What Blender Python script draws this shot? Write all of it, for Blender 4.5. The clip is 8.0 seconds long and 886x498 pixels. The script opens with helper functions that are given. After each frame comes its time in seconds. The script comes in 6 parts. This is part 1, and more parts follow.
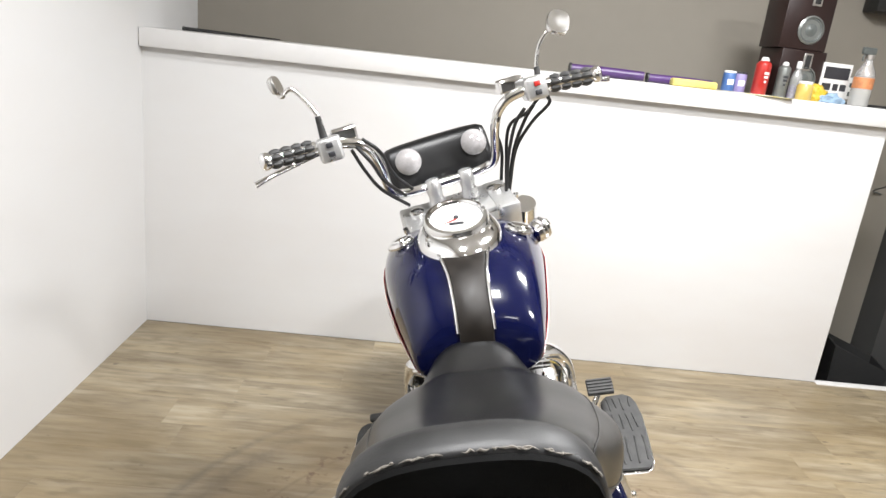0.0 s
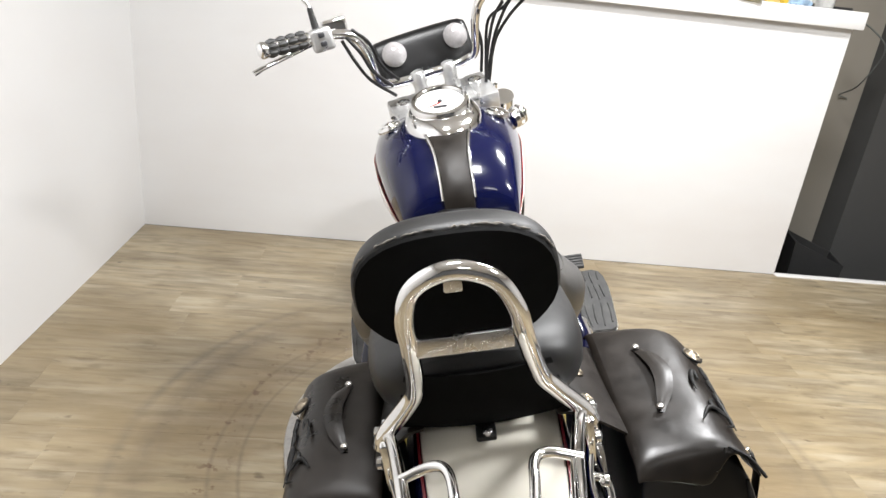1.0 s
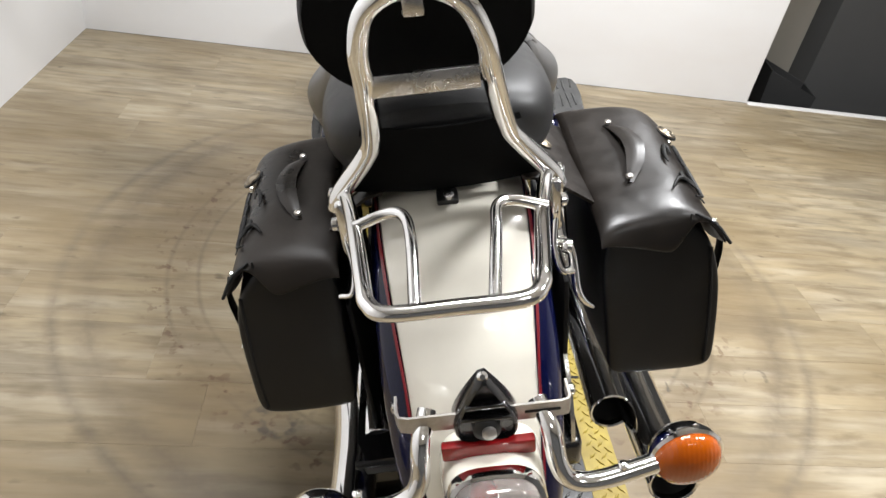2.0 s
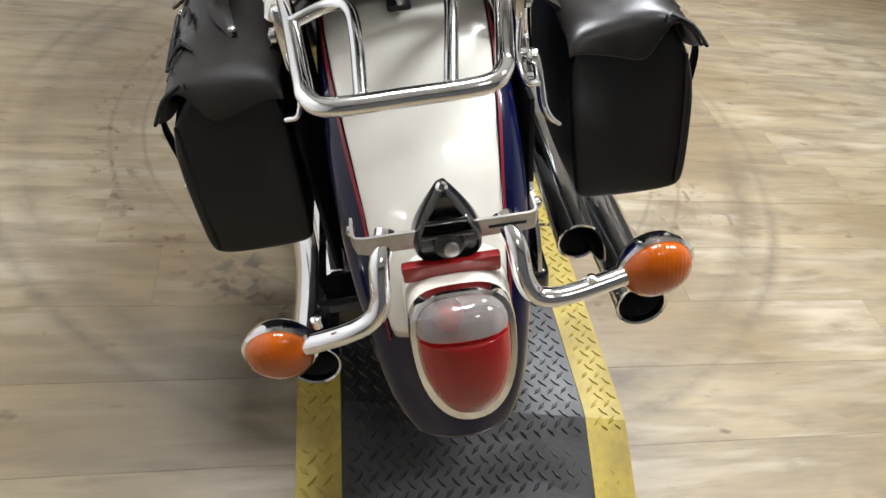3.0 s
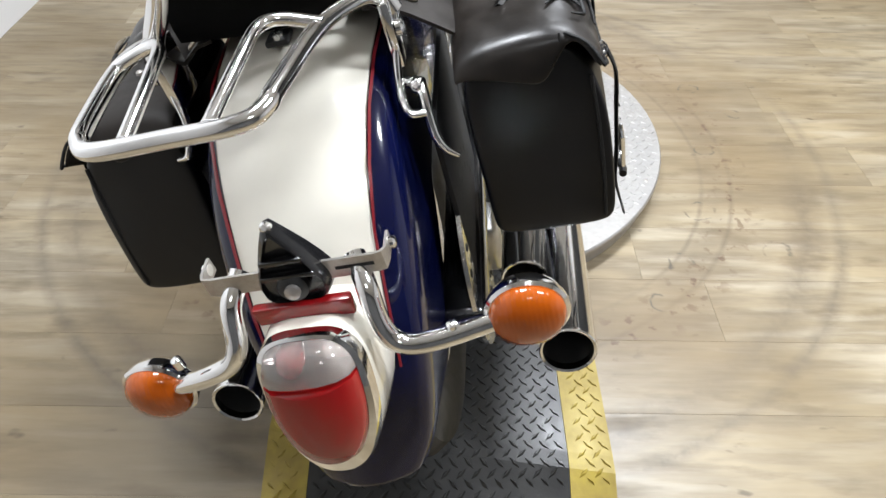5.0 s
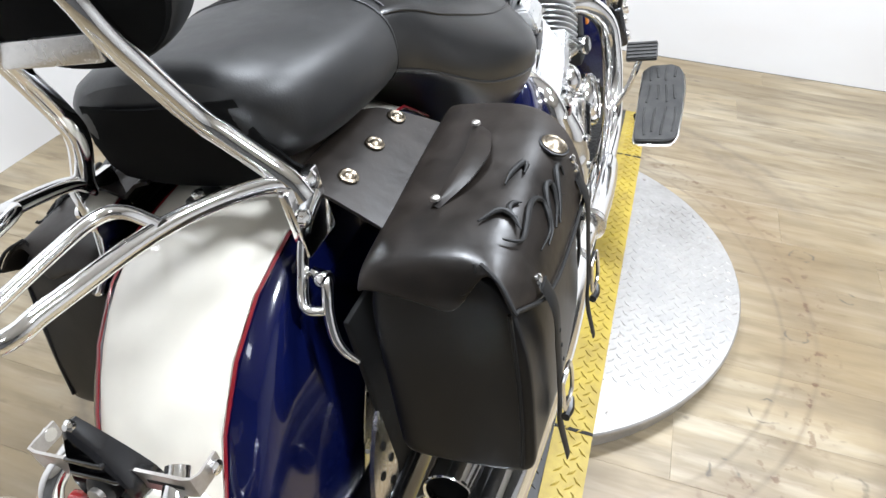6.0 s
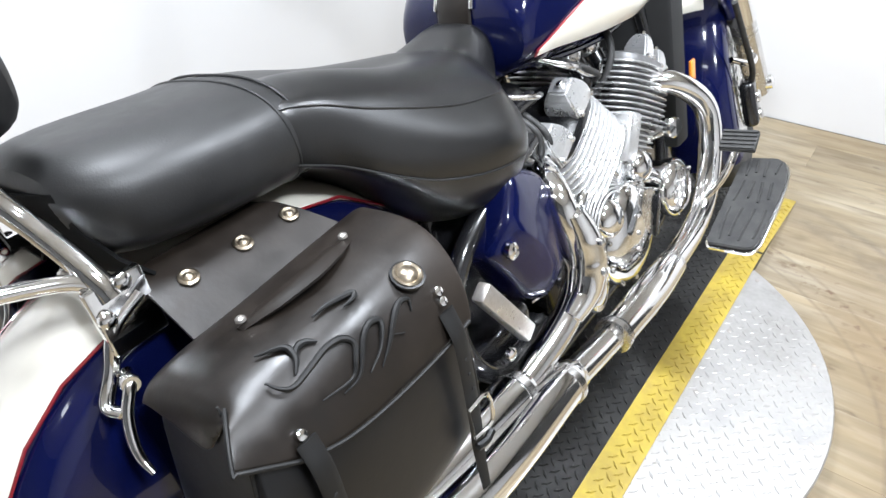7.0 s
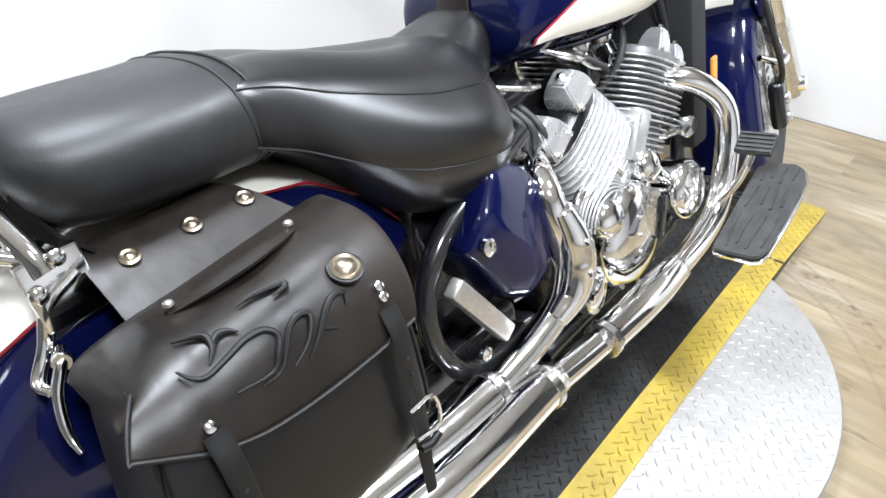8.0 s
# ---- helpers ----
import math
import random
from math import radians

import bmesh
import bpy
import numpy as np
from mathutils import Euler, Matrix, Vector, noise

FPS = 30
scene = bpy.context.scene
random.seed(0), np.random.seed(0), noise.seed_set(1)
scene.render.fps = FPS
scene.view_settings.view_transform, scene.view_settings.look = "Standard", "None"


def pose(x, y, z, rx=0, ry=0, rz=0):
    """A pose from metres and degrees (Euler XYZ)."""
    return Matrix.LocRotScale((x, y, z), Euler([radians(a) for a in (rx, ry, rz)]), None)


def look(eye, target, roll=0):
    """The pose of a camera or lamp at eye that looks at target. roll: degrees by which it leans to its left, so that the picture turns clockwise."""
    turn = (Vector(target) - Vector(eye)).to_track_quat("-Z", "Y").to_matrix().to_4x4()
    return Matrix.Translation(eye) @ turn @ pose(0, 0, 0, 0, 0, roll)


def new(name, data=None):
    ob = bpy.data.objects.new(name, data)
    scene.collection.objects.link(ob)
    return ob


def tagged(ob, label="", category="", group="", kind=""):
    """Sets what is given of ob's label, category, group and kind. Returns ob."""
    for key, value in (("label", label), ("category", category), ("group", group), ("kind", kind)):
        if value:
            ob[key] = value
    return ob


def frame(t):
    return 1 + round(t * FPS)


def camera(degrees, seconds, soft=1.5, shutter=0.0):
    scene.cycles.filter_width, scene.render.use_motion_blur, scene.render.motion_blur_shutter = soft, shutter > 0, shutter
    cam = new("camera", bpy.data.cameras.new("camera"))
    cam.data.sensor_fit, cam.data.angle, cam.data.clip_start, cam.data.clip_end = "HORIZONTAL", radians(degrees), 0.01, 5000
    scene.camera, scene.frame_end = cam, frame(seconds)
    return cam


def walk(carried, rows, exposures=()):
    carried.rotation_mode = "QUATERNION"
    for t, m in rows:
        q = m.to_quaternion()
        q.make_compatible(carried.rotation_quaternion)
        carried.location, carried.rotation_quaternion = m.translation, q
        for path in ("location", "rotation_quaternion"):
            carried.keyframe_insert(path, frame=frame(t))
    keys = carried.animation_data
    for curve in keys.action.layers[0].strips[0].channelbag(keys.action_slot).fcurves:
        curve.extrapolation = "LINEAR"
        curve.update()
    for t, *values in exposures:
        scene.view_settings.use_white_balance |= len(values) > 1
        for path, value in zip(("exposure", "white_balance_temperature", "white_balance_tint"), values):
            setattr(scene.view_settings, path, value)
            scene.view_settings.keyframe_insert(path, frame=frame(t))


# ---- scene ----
cam = camera(66.6, 8.0)
PATH = [
    (0, (-0.175, -0.277, 1.417), (-0.09, 1.638, 0.846), 6.4),
    (0.5, (-0.179, -0.41, 1.414), (-0.041, 1.499, 0.835), 5.2),
    (1, (-0.179, -0.48, 1.362), (-0.026, 1.359, 0.59), 6.4),
    (1.5, (-0.165, -0.476, 1.29), (0.079, 1.243, 0.298), 9.7),
    (2, (-0.155, -0.477, 1.236), (0.128, 1.128, 0.078), 10.1),
    (2.2, (-0.149, -0.476, 1.215), (0.164, 1.089, 0.01), 10.2),
    (3.3, (-0.129, -0.485, 1.132), (0.276, 0.841, -0.308), 11.9),
    (3.5, (-0.129, -0.49, 1.127), (0.277, 0.833, -0.316), 11.2),
    (4, (-0.136, -0.514, 1.111), (0.333, 0.766, -0.351), 12.4),
    (4.5, (-0.054, -0.502, 1.119), (0.311, 0.839, -0.319), 7.0),
    (4.7, (0.041, -0.481, 1.129), (0.27, 0.908, -0.292), 3.6),
    (5.8, (0.34, -0.313, 1.205), (-0.059, 1.153, -0.095), 2.0),
    (6, (0.377, -0.227, 1.213), (-0.044, 1.253, -0.065), 2.8),
    (6.2, (0.399, -0.137, 1.219), (-0.024, 1.346, -0.055), 1.4),
    (6.5, (0.487, -0.074, 1.221), (-0.116, 1.363, -0.032), -3.5),
    (7, (0.647, 0.047, 1.247), (-0.318, 1.312, 0.035), -1.9),
    (7.5, (0.71, 0.114, 1.237), (-0.344, 1.289, 0.009), -2.4),
    (8, (0.703, 0.127, 1.23), (-0.345, 1.302, -0.004), -1.5),
]
walk(cam, [(t, look(eye, target, roll)) for t, eye, target, roll in PATH],
     [(0, -0.06, 6500, 10), (1.0, -0.04, 6500, 10), (2.2, -0.13, 6400, 10), (3.5, -0.14, 6150, 10), (4.7, -0.14, 6150, 9), (5.8, 0.06, 5950, 9), (7.0, 0.16, 5950, 9), (8.0, 0.21, 5950, 9)])

# ---- world and lights ----
world = bpy.data.worlds.new("world")
scene.world = world
world.use_nodes = True
world.node_tree.nodes["Background"].inputs[0].default_value = (0.9, 0.93, 1.0, 1)
world.node_tree.nodes["Background"].inputs[1].default_value = 0.03

CEILING = 2.75
# All out of view; the third and fourth are added fill, left and rear
LAMPS = [(1.0, 1.55, 82), (1.6, 0.15, 72), (-0.30, 0.50, 54), (0.3, -1.5, 4)]


def lamp_light(x, y, watts):
    data = bpy.data.lights.new("ceiling_lamp", "AREA")
    data.shape, data.size, data.size_y, data.energy, data.color = "RECTANGLE", 0.5, 0.30, watts * 1.15, (0.985, 0.99, 1.0)
    ob = new("ceiling_lamp", data)
    ob.matrix_world = pose(x, y, CEILING - 0.075)


for lx, ly, lw in LAMPS:
    lamp_light(lx, ly, lw)


# ---- materials ----
def material(name, colour, rough=0.5, metal=0.0, coat=0.0, vary=0.0, scale=20.0, bump=0.0, bump_scale=200.0, rough_vary=0.0, tint=None, space="Object", emit=0.0, random_tone=0.0, spec=0.5, detail=4.0, stretch=(1, 1, 1)):
    m = bpy.data.materials.new(name)
    m.use_nodes = True
    nt = m.node_tree
    nodes, links = nt.nodes, nt.links
    p = nodes["Principled BSDF"]
    p.inputs["Base Color"].default_value = (*colour, 1)
    p.inputs["Roughness"].default_value = rough
    p.inputs["Metallic"].default_value = metal
    p.inputs["Coat Weight"].default_value = coat
    p.inputs["Coat Roughness"].default_value = 0.04
    p.inputs["Specular IOR Level"].default_value = spec
    if emit:
        p.inputs["Emission Color"].default_value = (*colour, 1)
        p.inputs["Emission Strength"].default_value = emit
    tc = nodes.new("ShaderNodeTexCoord")
    mp = nodes.new("ShaderNodeMapping")
    mp.inputs["Scale"].default_value = stretch
    links.new(tc.outputs[space], mp.inputs[0])
    if vary or rough_vary:
        a = nodes.new("ShaderNodeTexNoise")
        a.inputs["Scale"].default_value, a.inputs["Detail"].default_value = scale, detail
        links.new(mp.outputs[0], a.inputs["Vector"])
        b = nodes.new("ShaderNodeTexNoise")
        b.inputs["Scale"].default_value, b.inputs["Detail"].default_value = scale * 6.3, 3
        links.new(mp.outputs[0], b.inputs["Vector"])
        mix = nodes.new("ShaderNodeMath")
        mix.operation = "MULTIPLY_ADD"
        links.new(b.outputs[0], mix.inputs[0])
        mix.inputs[1].default_value = 0.4
        links.new(a.outputs[0], mix.inputs[2])
        ramp = nodes.new("ShaderNodeMapRange")
        ramp.inputs[1].default_value, ramp.inputs[2].default_value = 0.45, 0.95
        links.new(mix.outputs[0], ramp.inputs[0])
        if vary:
            other = tint or tuple(c * (1 - vary) for c in colour)
            cm = nodes.new("ShaderNodeMix")
            cm.data_type = "RGBA"
            cm.inputs[6].default_value, cm.inputs[7].default_value = (*colour, 1), (*other, 1)
            links.new(ramp.outputs[0], cm.inputs[0])
            out = cm.outputs[2]
            if random_tone:
                info = nodes.new("ShaderNodeObjectInfo")
                rm = nodes.new("ShaderNodeMapRange")
                rm.inputs[3].default_value, rm.inputs[4].default_value = 1 - random_tone, 1 + random_tone
                links.new(info.outputs["Random"], rm.inputs[0])
                hs = nodes.new("ShaderNodeHueSaturation")
                links.new(rm.outputs[0], hs.inputs["Value"])
                links.new(out, hs.inputs["Color"])
                out = hs.outputs[0]
            links.new(out, p.inputs["Base Color"])
        if rough_vary:
            rr = nodes.new("ShaderNodeMapRange")
            rr.inputs[3].default_value, rr.inputs[4].default_value = max(0.02, rough - rough_vary), rough + rough_vary
            links.new(ramp.outputs[0], rr.inputs[0])
            links.new(rr.outputs[0], p.inputs["Roughness"])
    if bump:
        n = nodes.new("ShaderNodeTexNoise")
        n.inputs["Scale"].default_value, n.inputs["Detail"].default_value = bump_scale, 4
        links.new(mp.outputs[0], n.inputs["Vector"])
        bp = nodes.new("ShaderNodeBump")
        bp.inputs["Strength"].default_value, bp.inputs["Distance"].default_value = bump, 0.002
        links.new(n.outputs[0], bp.inputs["Height"])
        links.new(bp.outputs[0], p.inputs["Normal"])
    return m


CHROME = material("chrome", (0.90, 0.90, 0.90), 0.09, 1.0, rough_vary=0.05, scale=30)
CHROME_DULL = material("brushed_chrome", (0.80, 0.79, 0.775), 0.24, 1.0, vary=0.25, scale=25, rough_vary=0.1)
ALLOY = material("cast_aluminium", (0.62, 0.61, 0.59), 0.38, 0.9, vary=0.3, scale=18, bump=0.15, bump_scale=300, rough_vary=0.1)
# Shaded copy of ALLOY: the dark between fins and ribs is in its colour
ALLOY_SHADED = material("shadowed_cast_alloy", (0.20, 0.20, 0.20), 0.5, 0.6, vary=0.3, scale=20, rough_vary=0.1)
PALE_DOME = material("pale_translucent_dome", (0.36, 0.345, 0.345), 0.12, coat=0.8, vary=0.3, scale=30)
FIN = material("bright_fin_alloy", (0.75, 0.75, 0.745), 0.32, 0.80, vary=0.2, scale=20, rough_vary=0.1)
BLUE = material("blue_paint", (0.0022, 0.0038, 0.032), 0.19, 0.0, coat=0.65, spec=0.15, vary=0.25, scale=6)
PEARL = material("pearl_white_paint", (0.80, 0.765, 0.67), 0.25, 0.0, coat=1.0, vary=0.08, scale=7)
RED_LINE = material("red_pinstripe", (0.20, 0.008, 0.014), 0.3, coat=0.6, vary=0.2)
LEATHER = material("black_leather", (0.0036, 0.0036, 0.0038), 0.33, vary=0.4, scale=9, bump=0.08, bump_scale=420, tint=(0.007, 0.007, 0.007), spec=0.66)
LEATHER_SATIN = material("satin_black_vinyl", (0.0060, 0.0060, 0.0062), 0.47, vary=0.5, scale=9, bump=0.12, bump_scale=420, rough_vary=0.08, tint=(0.013, 0.013, 0.013))
LEATHER_OLD = material("worn_brown_black_leather", (0.0048, 0.0045, 0.0042), 0.42, vary=0.5, scale=5, detail=9, bump=0.30, bump_scale=45, rough_vary=0.22, tint=(0.0150, 0.0104, 0.0072), spec=0.36)
LEATHER_BAG = material("saddlebag_leather", (0.0022, 0.0022, 0.0026), 0.37, vary=0.4, scale=6, bump=0.16, bump_scale=38, rough_vary=0.03, tint=(0.0050, 0.0050, 0.0056), spec=0.42)
LEATHER_MATT = material("dull_black_leather", (0.0022, 0.0022, 0.0022), 0.58, vary=0.5, scale=8, bump=0.1, bump_scale=350, tint=(0.006, 0.0058, 0.0056), spec=0.35)
VINYL_BACK = material("black_backing_cloth", (0.003, 0.003, 0.003), 0.85, vary=0.4, scale=60, bump=0.2, bump_scale=900, spec=0.12)
SCUFF = material("scuffed_vinyl_edge", (0.20, 0.18, 0.155), 0.7, vary=0.6, scale=50, bump=0.4)
RUBBER = material("black_rubber", (0.010, 0.010, 0.010), 0.6, vary=0.35, scale=40, bump=0.2, tint=(0.035, 0.034, 0.032))
TYRE = material("tyre_rubber", (0.014, 0.014, 0.014), 0.75, vary=0.3, scale=30, bump=0.2, tint=(0.05, 0.048, 0.045))
BLACK = material("black_enamel", (0.008, 0.008, 0.009), 0.22, coat=0.5, vary=0.3, scale=15, rough_vary=0.06)
BLACK_PLASTIC = material("black_plastic", (0.014, 0.014, 0.014), 0.45, vary=0.3, scale=40, bump=0.2)
STEEL = material("galvanised_bracket", (0.55, 0.54, 0.52), 0.35, 0.85, vary=0.35, scale=30, rough_vary=0.1, tint=(0.4, 0.36, 0.32))
BRASS = material("worn_nickel_concho", (0.34, 0.29, 0.22), 0.36, 1.0, vary=0.5, scale=80, rough_vary=0.1)
DIAL = material("speedometer_face", (0.75, 0.75, 0.72), 0.4, vary=0.08, scale=40)
INK = material("dark_print", (0.03, 0.03, 0.035), 0.5, vary=0.3)
RED_SWITCH = material("red_switch", (0.45, 0.02, 0.015), 0.4, vary=0.2)
WALL = material("white_wall_paint", (0.66, 0.66, 0.658), 0.6, vary=0.05, scale=1.6, bump=0.06, bump_scale=90, space="Generated", tint=(0.62, 0.602, 0.588))
WALL_BEIGE = material("beige_wall_paint", (0.25, 0.228, 0.192), 0.7, vary=0.06, scale=2, bump=0.06, bump_scale=90)
# Grey wall kept this dark because the stairwell's dimness sits in its colour
WALL_DIM_GREY = material("dimmed_grey_wall_paint", (0.050, 0.050, 0.049), 0.7, vary=0.1, scale=2, bump=0.06, bump_scale=90)
TRIM = material("white_trim_paint", (0.68, 0.67, 0.66), 0.4, vary=0.06, scale=5, rough_vary=0.08)
# Near-black base: the shade inside holes, slots and gaps is in the colour
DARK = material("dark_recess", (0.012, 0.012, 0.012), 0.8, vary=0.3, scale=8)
# Tone of the unseen rear wall, dark so that reflections of it stay dark
WALL_DARK = material("unseen_dark_wall_paint", (0.12, 0.12, 0.122), 0.7, vary=0.3, scale=1.2)
CEIL = material("ceiling_paint", (0.78, 0.78, 0.775), 0.8, vary=0.05, scale=2)
YELLOW = material("yellow_safety_rubber", (0.43, 0.325, 0.040), 0.5, vary=0.5, scale=11, detail=8, bump=0.15, bump_scale=150, tint=(0.25, 0.18, 0.035), rough_vary=0.1)
MAT_BLACK = material("black_diamond_rubber", (0.008, 0.008, 0.0083), 0.38, vary=0.5, scale=7, bump=0.2, bump_scale=150, tint=(0.022, 0.0215, 0.020), rough_vary=0.12, spec=0.5)
PLATE = material("tread_plate_aluminium", (0.47, 0.46, 0.45), 0.46, 0.72, vary=0.5, scale=14, detail=8, bump=0.12, bump_scale=250, rough_vary=0.14, tint=(0.36, 0.345, 0.325))
LAMP_GLOW = material("lamp_diffuser", (1.0, 0.97, 0.93), 0.5, emit=6.0)


def glass_like(name, colour, rough, alpha_mix, ribs=0.02):
    m = bpy.data.materials.new(name)
    m.use_nodes = True
    p = m.node_tree.nodes["Principled BSDF"]
    p.inputs["Base Color"].default_value = (*colour, 1)
    p.inputs["Roughness"].default_value = rough
    p.inputs["Transmission Weight"].default_value = alpha_mix
    p.inputs["Coat Weight"].default_value = 0.35
    n = m.node_tree.nodes.new("ShaderNodeTexWave")
    n.inputs["Scale"].default_value, n.inputs["Distortion"].default_value = 60, 1.0
    bp = m.node_tree.nodes.new("ShaderNodeBump")
    bp.inputs["Strength"].default_value, bp.inputs["Distance"].default_value = ribs, 0.002
    tc = m.node_tree.nodes.new("ShaderNodeTexCoord")
    m.node_tree.links.new(tc.outputs["Object"], n.inputs["Vector"])
    m.node_tree.links.new(n.outputs["Color"], bp.inputs["Height"])
    m.node_tree.links.new(bp.outputs[0], p.inputs["Normal"])
    return m


AMBER = glass_like("amber_lens", (0.40, 0.075, 0.001), 0.14, 0.1, 0.12)
RED_LENS = glass_like("red_lens", (0.30, 0.006, 0.007), 0.16, 0.1, 0.02)
CLEAR_LENS = glass_like("clear_lens", (0.80, 0.74, 0.70), 0.05, 0.85, 0.02)
REFLECT_RED = material("red_reflector", (0.30, 0.006, 0.008), 0.25, coat=0.6, vary=0.3, scale=60)
ORANGE = material("orange_reflector", (0.75, 0.25, 0.02), 0.3, coat=0.5, vary=0.2, scale=60)


# ---- mesh helpers ----
def part(name, bm, mat, parent=None, label="", smooth=True, angle=40):
    me = bpy.data.meshes.new(name)
    bmesh.ops.recalc_face_normals(bm, faces=bm.faces)
    bm.to_mesh(me)
    bm.free()
    me.materials.append(mat)
    if smooth:
        me.polygons.foreach_set("use_smooth", [True] * len(me.polygons))
        me.set_sharp_from_angle(angle=radians(angle))
    ob = new(name, me)
    if parent:
        ob.parent = parent
    if label:
        ob["label"] = label
    return ob


def empty(name, m, label, category, group="", kind=""):
    ob = new(name)
    ob.matrix_world = m
    return tagged(ob, label, category, group, kind)


def box(bm, x0, y0, z0, x1, y1, z1, bevel=0.0, seg=2, m=None):
    r = bmesh.ops.create_cube(bm, size=1.0)
    for v in r["verts"]:
        v.co = Vector((x0 + (v.co.x + 0.5) * (x1 - x0), y0 + (v.co.y + 0.5) * (y1 - y0), z0 + (v.co.z + 0.5) * (z1 - z0)))
    vs = r["verts"]
    if bevel:
        es = list({e for v in vs for e in v.link_edges})
        b = bmesh.ops.bevel(bm, geom=es, offset=bevel, segments=seg, affect="EDGES", profile=0.5)
        vs = list({v for f in b["faces"] for v in f.verts} | {v for v in vs if v.is_valid})
    if m:
        for v in vs:
            v.co = m @ v.co
    return vs


def boxed(x0, y0, z0, x1, y1, z1, bevel=0.0, seg=2, m=None):
    bm = bmesh.new()
    box(bm, x0, y0, z0, x1, y1, z1, bevel, seg, m)
    return bm


def loft(bm, rings, cap=True, closed=False):
    loops = [[bm.verts.new(p) for p in ring] for ring in rings]
    n = len(loops[0])
    pairs = list(zip(loops, loops[1:])) + ([(loops[-1], loops[0])] if closed else [])
    for a, b in pairs:
        for i in range(n):
            j = (i + 1) % n
            bm.faces.new((a[i], a[j], b[j], b[i]))
    if cap and not closed:
        bm.faces.new(loops[0])
        bm.faces.new(list(reversed(loops[-1])))
    return loops


def ring(centre, u, v, w, h, p=2.0, n=24):
    out = []
    for i in range(n):
        a = 2 * math.pi * i / n
        c, s = math.cos(a), math.sin(a)
        k = (abs(c) ** p + abs(s) ** p) ** (-1 / p)
        out.append(Vector(centre) + Vector(u) * (w * k * c) + Vector(v) * (h * k * s))
    return out


def ring_y(y, cx, zlo, zhi, w, p=2.4, n=28, tilt=0.0):
    mid, h = (zlo + zhi) / 2, (zhi - zlo) / 2
    return [Vector((q.x, y + tilt * (q.z - mid), q.z)) for q in ring((cx, y, mid), (1, 0, 0), (0, 0, 1), w, h, p, n)]


def spline(points, steps=8):
    pts = [Vector(p) for p in points]
    if len(pts) < 3:
        return pts
    ext = [pts[0] * 2 - pts[1]] + pts + [pts[-1] * 2 - pts[-2]]
    out = []
    for i in range(1, len(ext) - 2):
        p0, p1, p2, p3 = ext[i - 1:i + 3]
        for s in range(steps):
            t = s / steps
            out.append(0.5 * (2 * p1 + (p2 - p0) * t + (2 * p0 - 5 * p1 + 4 * p2 - p3) * t * t + (3 * p1 - p0 - 3 * p2 + p3) * t ** 3))
    out.append(pts[-1])
    return out


def interp(values, n):
    if not isinstance(values, (list, tuple)):
        return [values] * n
    return [float(np.interp(i / (n - 1), np.linspace(0, 1, len(values)), values)) for i in range(n)]


def tube(bm, points, r, n=14, steps=8, cap=True, closed=False, flat=1.0):
    pts = spline(points, steps)
    rs = interp(r, len(pts))
    rings, up = [], None
    for i, p in enumerate(pts):
        d = (pts[min(i + 1, len(pts) - 1)] - pts[max(i - 1, 0)])
        if d.length < 1e-9:
            continue
        d.normalize()
        if up is None:
            up = Vector((0, 0, 1)) if abs(d.z) < 0.9 else Vector((1, 0, 0))
        u = d.cross(up).normalized()
        up = u.cross(d).normalized()
        rings.append(ring(p, u, up, rs[i] * flat, rs[i], 2, n))
    loft(bm, rings, cap, closed)


def tubed(points, r, **k):
    bm = bmesh.new()
    tube(bm, points, r, **k)
    return bm


def lathe(bm, profile, centre, axis, n=28, cap=True):
    a = Vector(axis).normalized()
    u = a.orthogonal().normalized()
    v = a.cross(u)
    rings = [ring(Vector(centre) + a * h, u, v, max(r, 1e-4), max(r, 1e-4), 2, n) for r, h in profile]
    loft(bm, rings, cap)


def lathed(profile, centre, axis, n=28):
    bm = bmesh.new()
    lathe(bm, profile, centre, axis, n)
    return bm


def sheet(bm, grid, thick, flip=1):
    """A bent sheet with thickness from a grid of points."""
    rows, cols = len(grid), len(grid[0])
    g = [[Vector(p) for p in row] for row in grid]
    nor = []
    for i in range(rows):
        line = []
        for j in range(cols):
            du = g[min(i + 1, rows - 1)][j] - g[max(i - 1, 0)][j]
            dv = g[i][min(j + 1, cols - 1)] - g[i][max(j - 1, 0)]
            line.append(du.cross(dv).normalized() * flip)
        nor.append(line)
    top = [[bm.verts.new(g[i][j]) for j in range(cols)] for i in range(rows)]
    bot = [[bm.verts.new(g[i][j] - nor[i][j] * thick) for j in range(cols)] for i in range(rows)]
    for i in range(rows - 1):
        for j in range(cols - 1):
            bm.faces.new((top[i][j], top[i + 1][j], top[i + 1][j + 1], top[i][j + 1]))
            bm.faces.new((bot[i][j], bot[i][j + 1], bot[i + 1][j + 1], bot[i + 1][j]))
    edge = [(0, j) for j in range(cols)] + [(i, cols - 1) for i in range(1, rows)] + [(rows - 1, j) for j in range(cols - 2, -1, -1)] + [(i, 0) for i in range(rows - 2, 0, -1)]
    for a, b in zip(edge, edge[1:] + edge[:1]):
        bm.faces.new((top[a[0]][a[1]], top[b[0]][b[1]], bot[b[0]][b[1]], bot[a[0]][a[1]]))


def moved(bm, m):
    bmesh.ops.transform(bm, matrix=m, verts=bm.verts)
    return bm


def subdivided(ob, levels=1):
    s = ob.modifiers.new("smooth", "SUBSURF")
    s.levels = s.render_levels = levels
    return ob


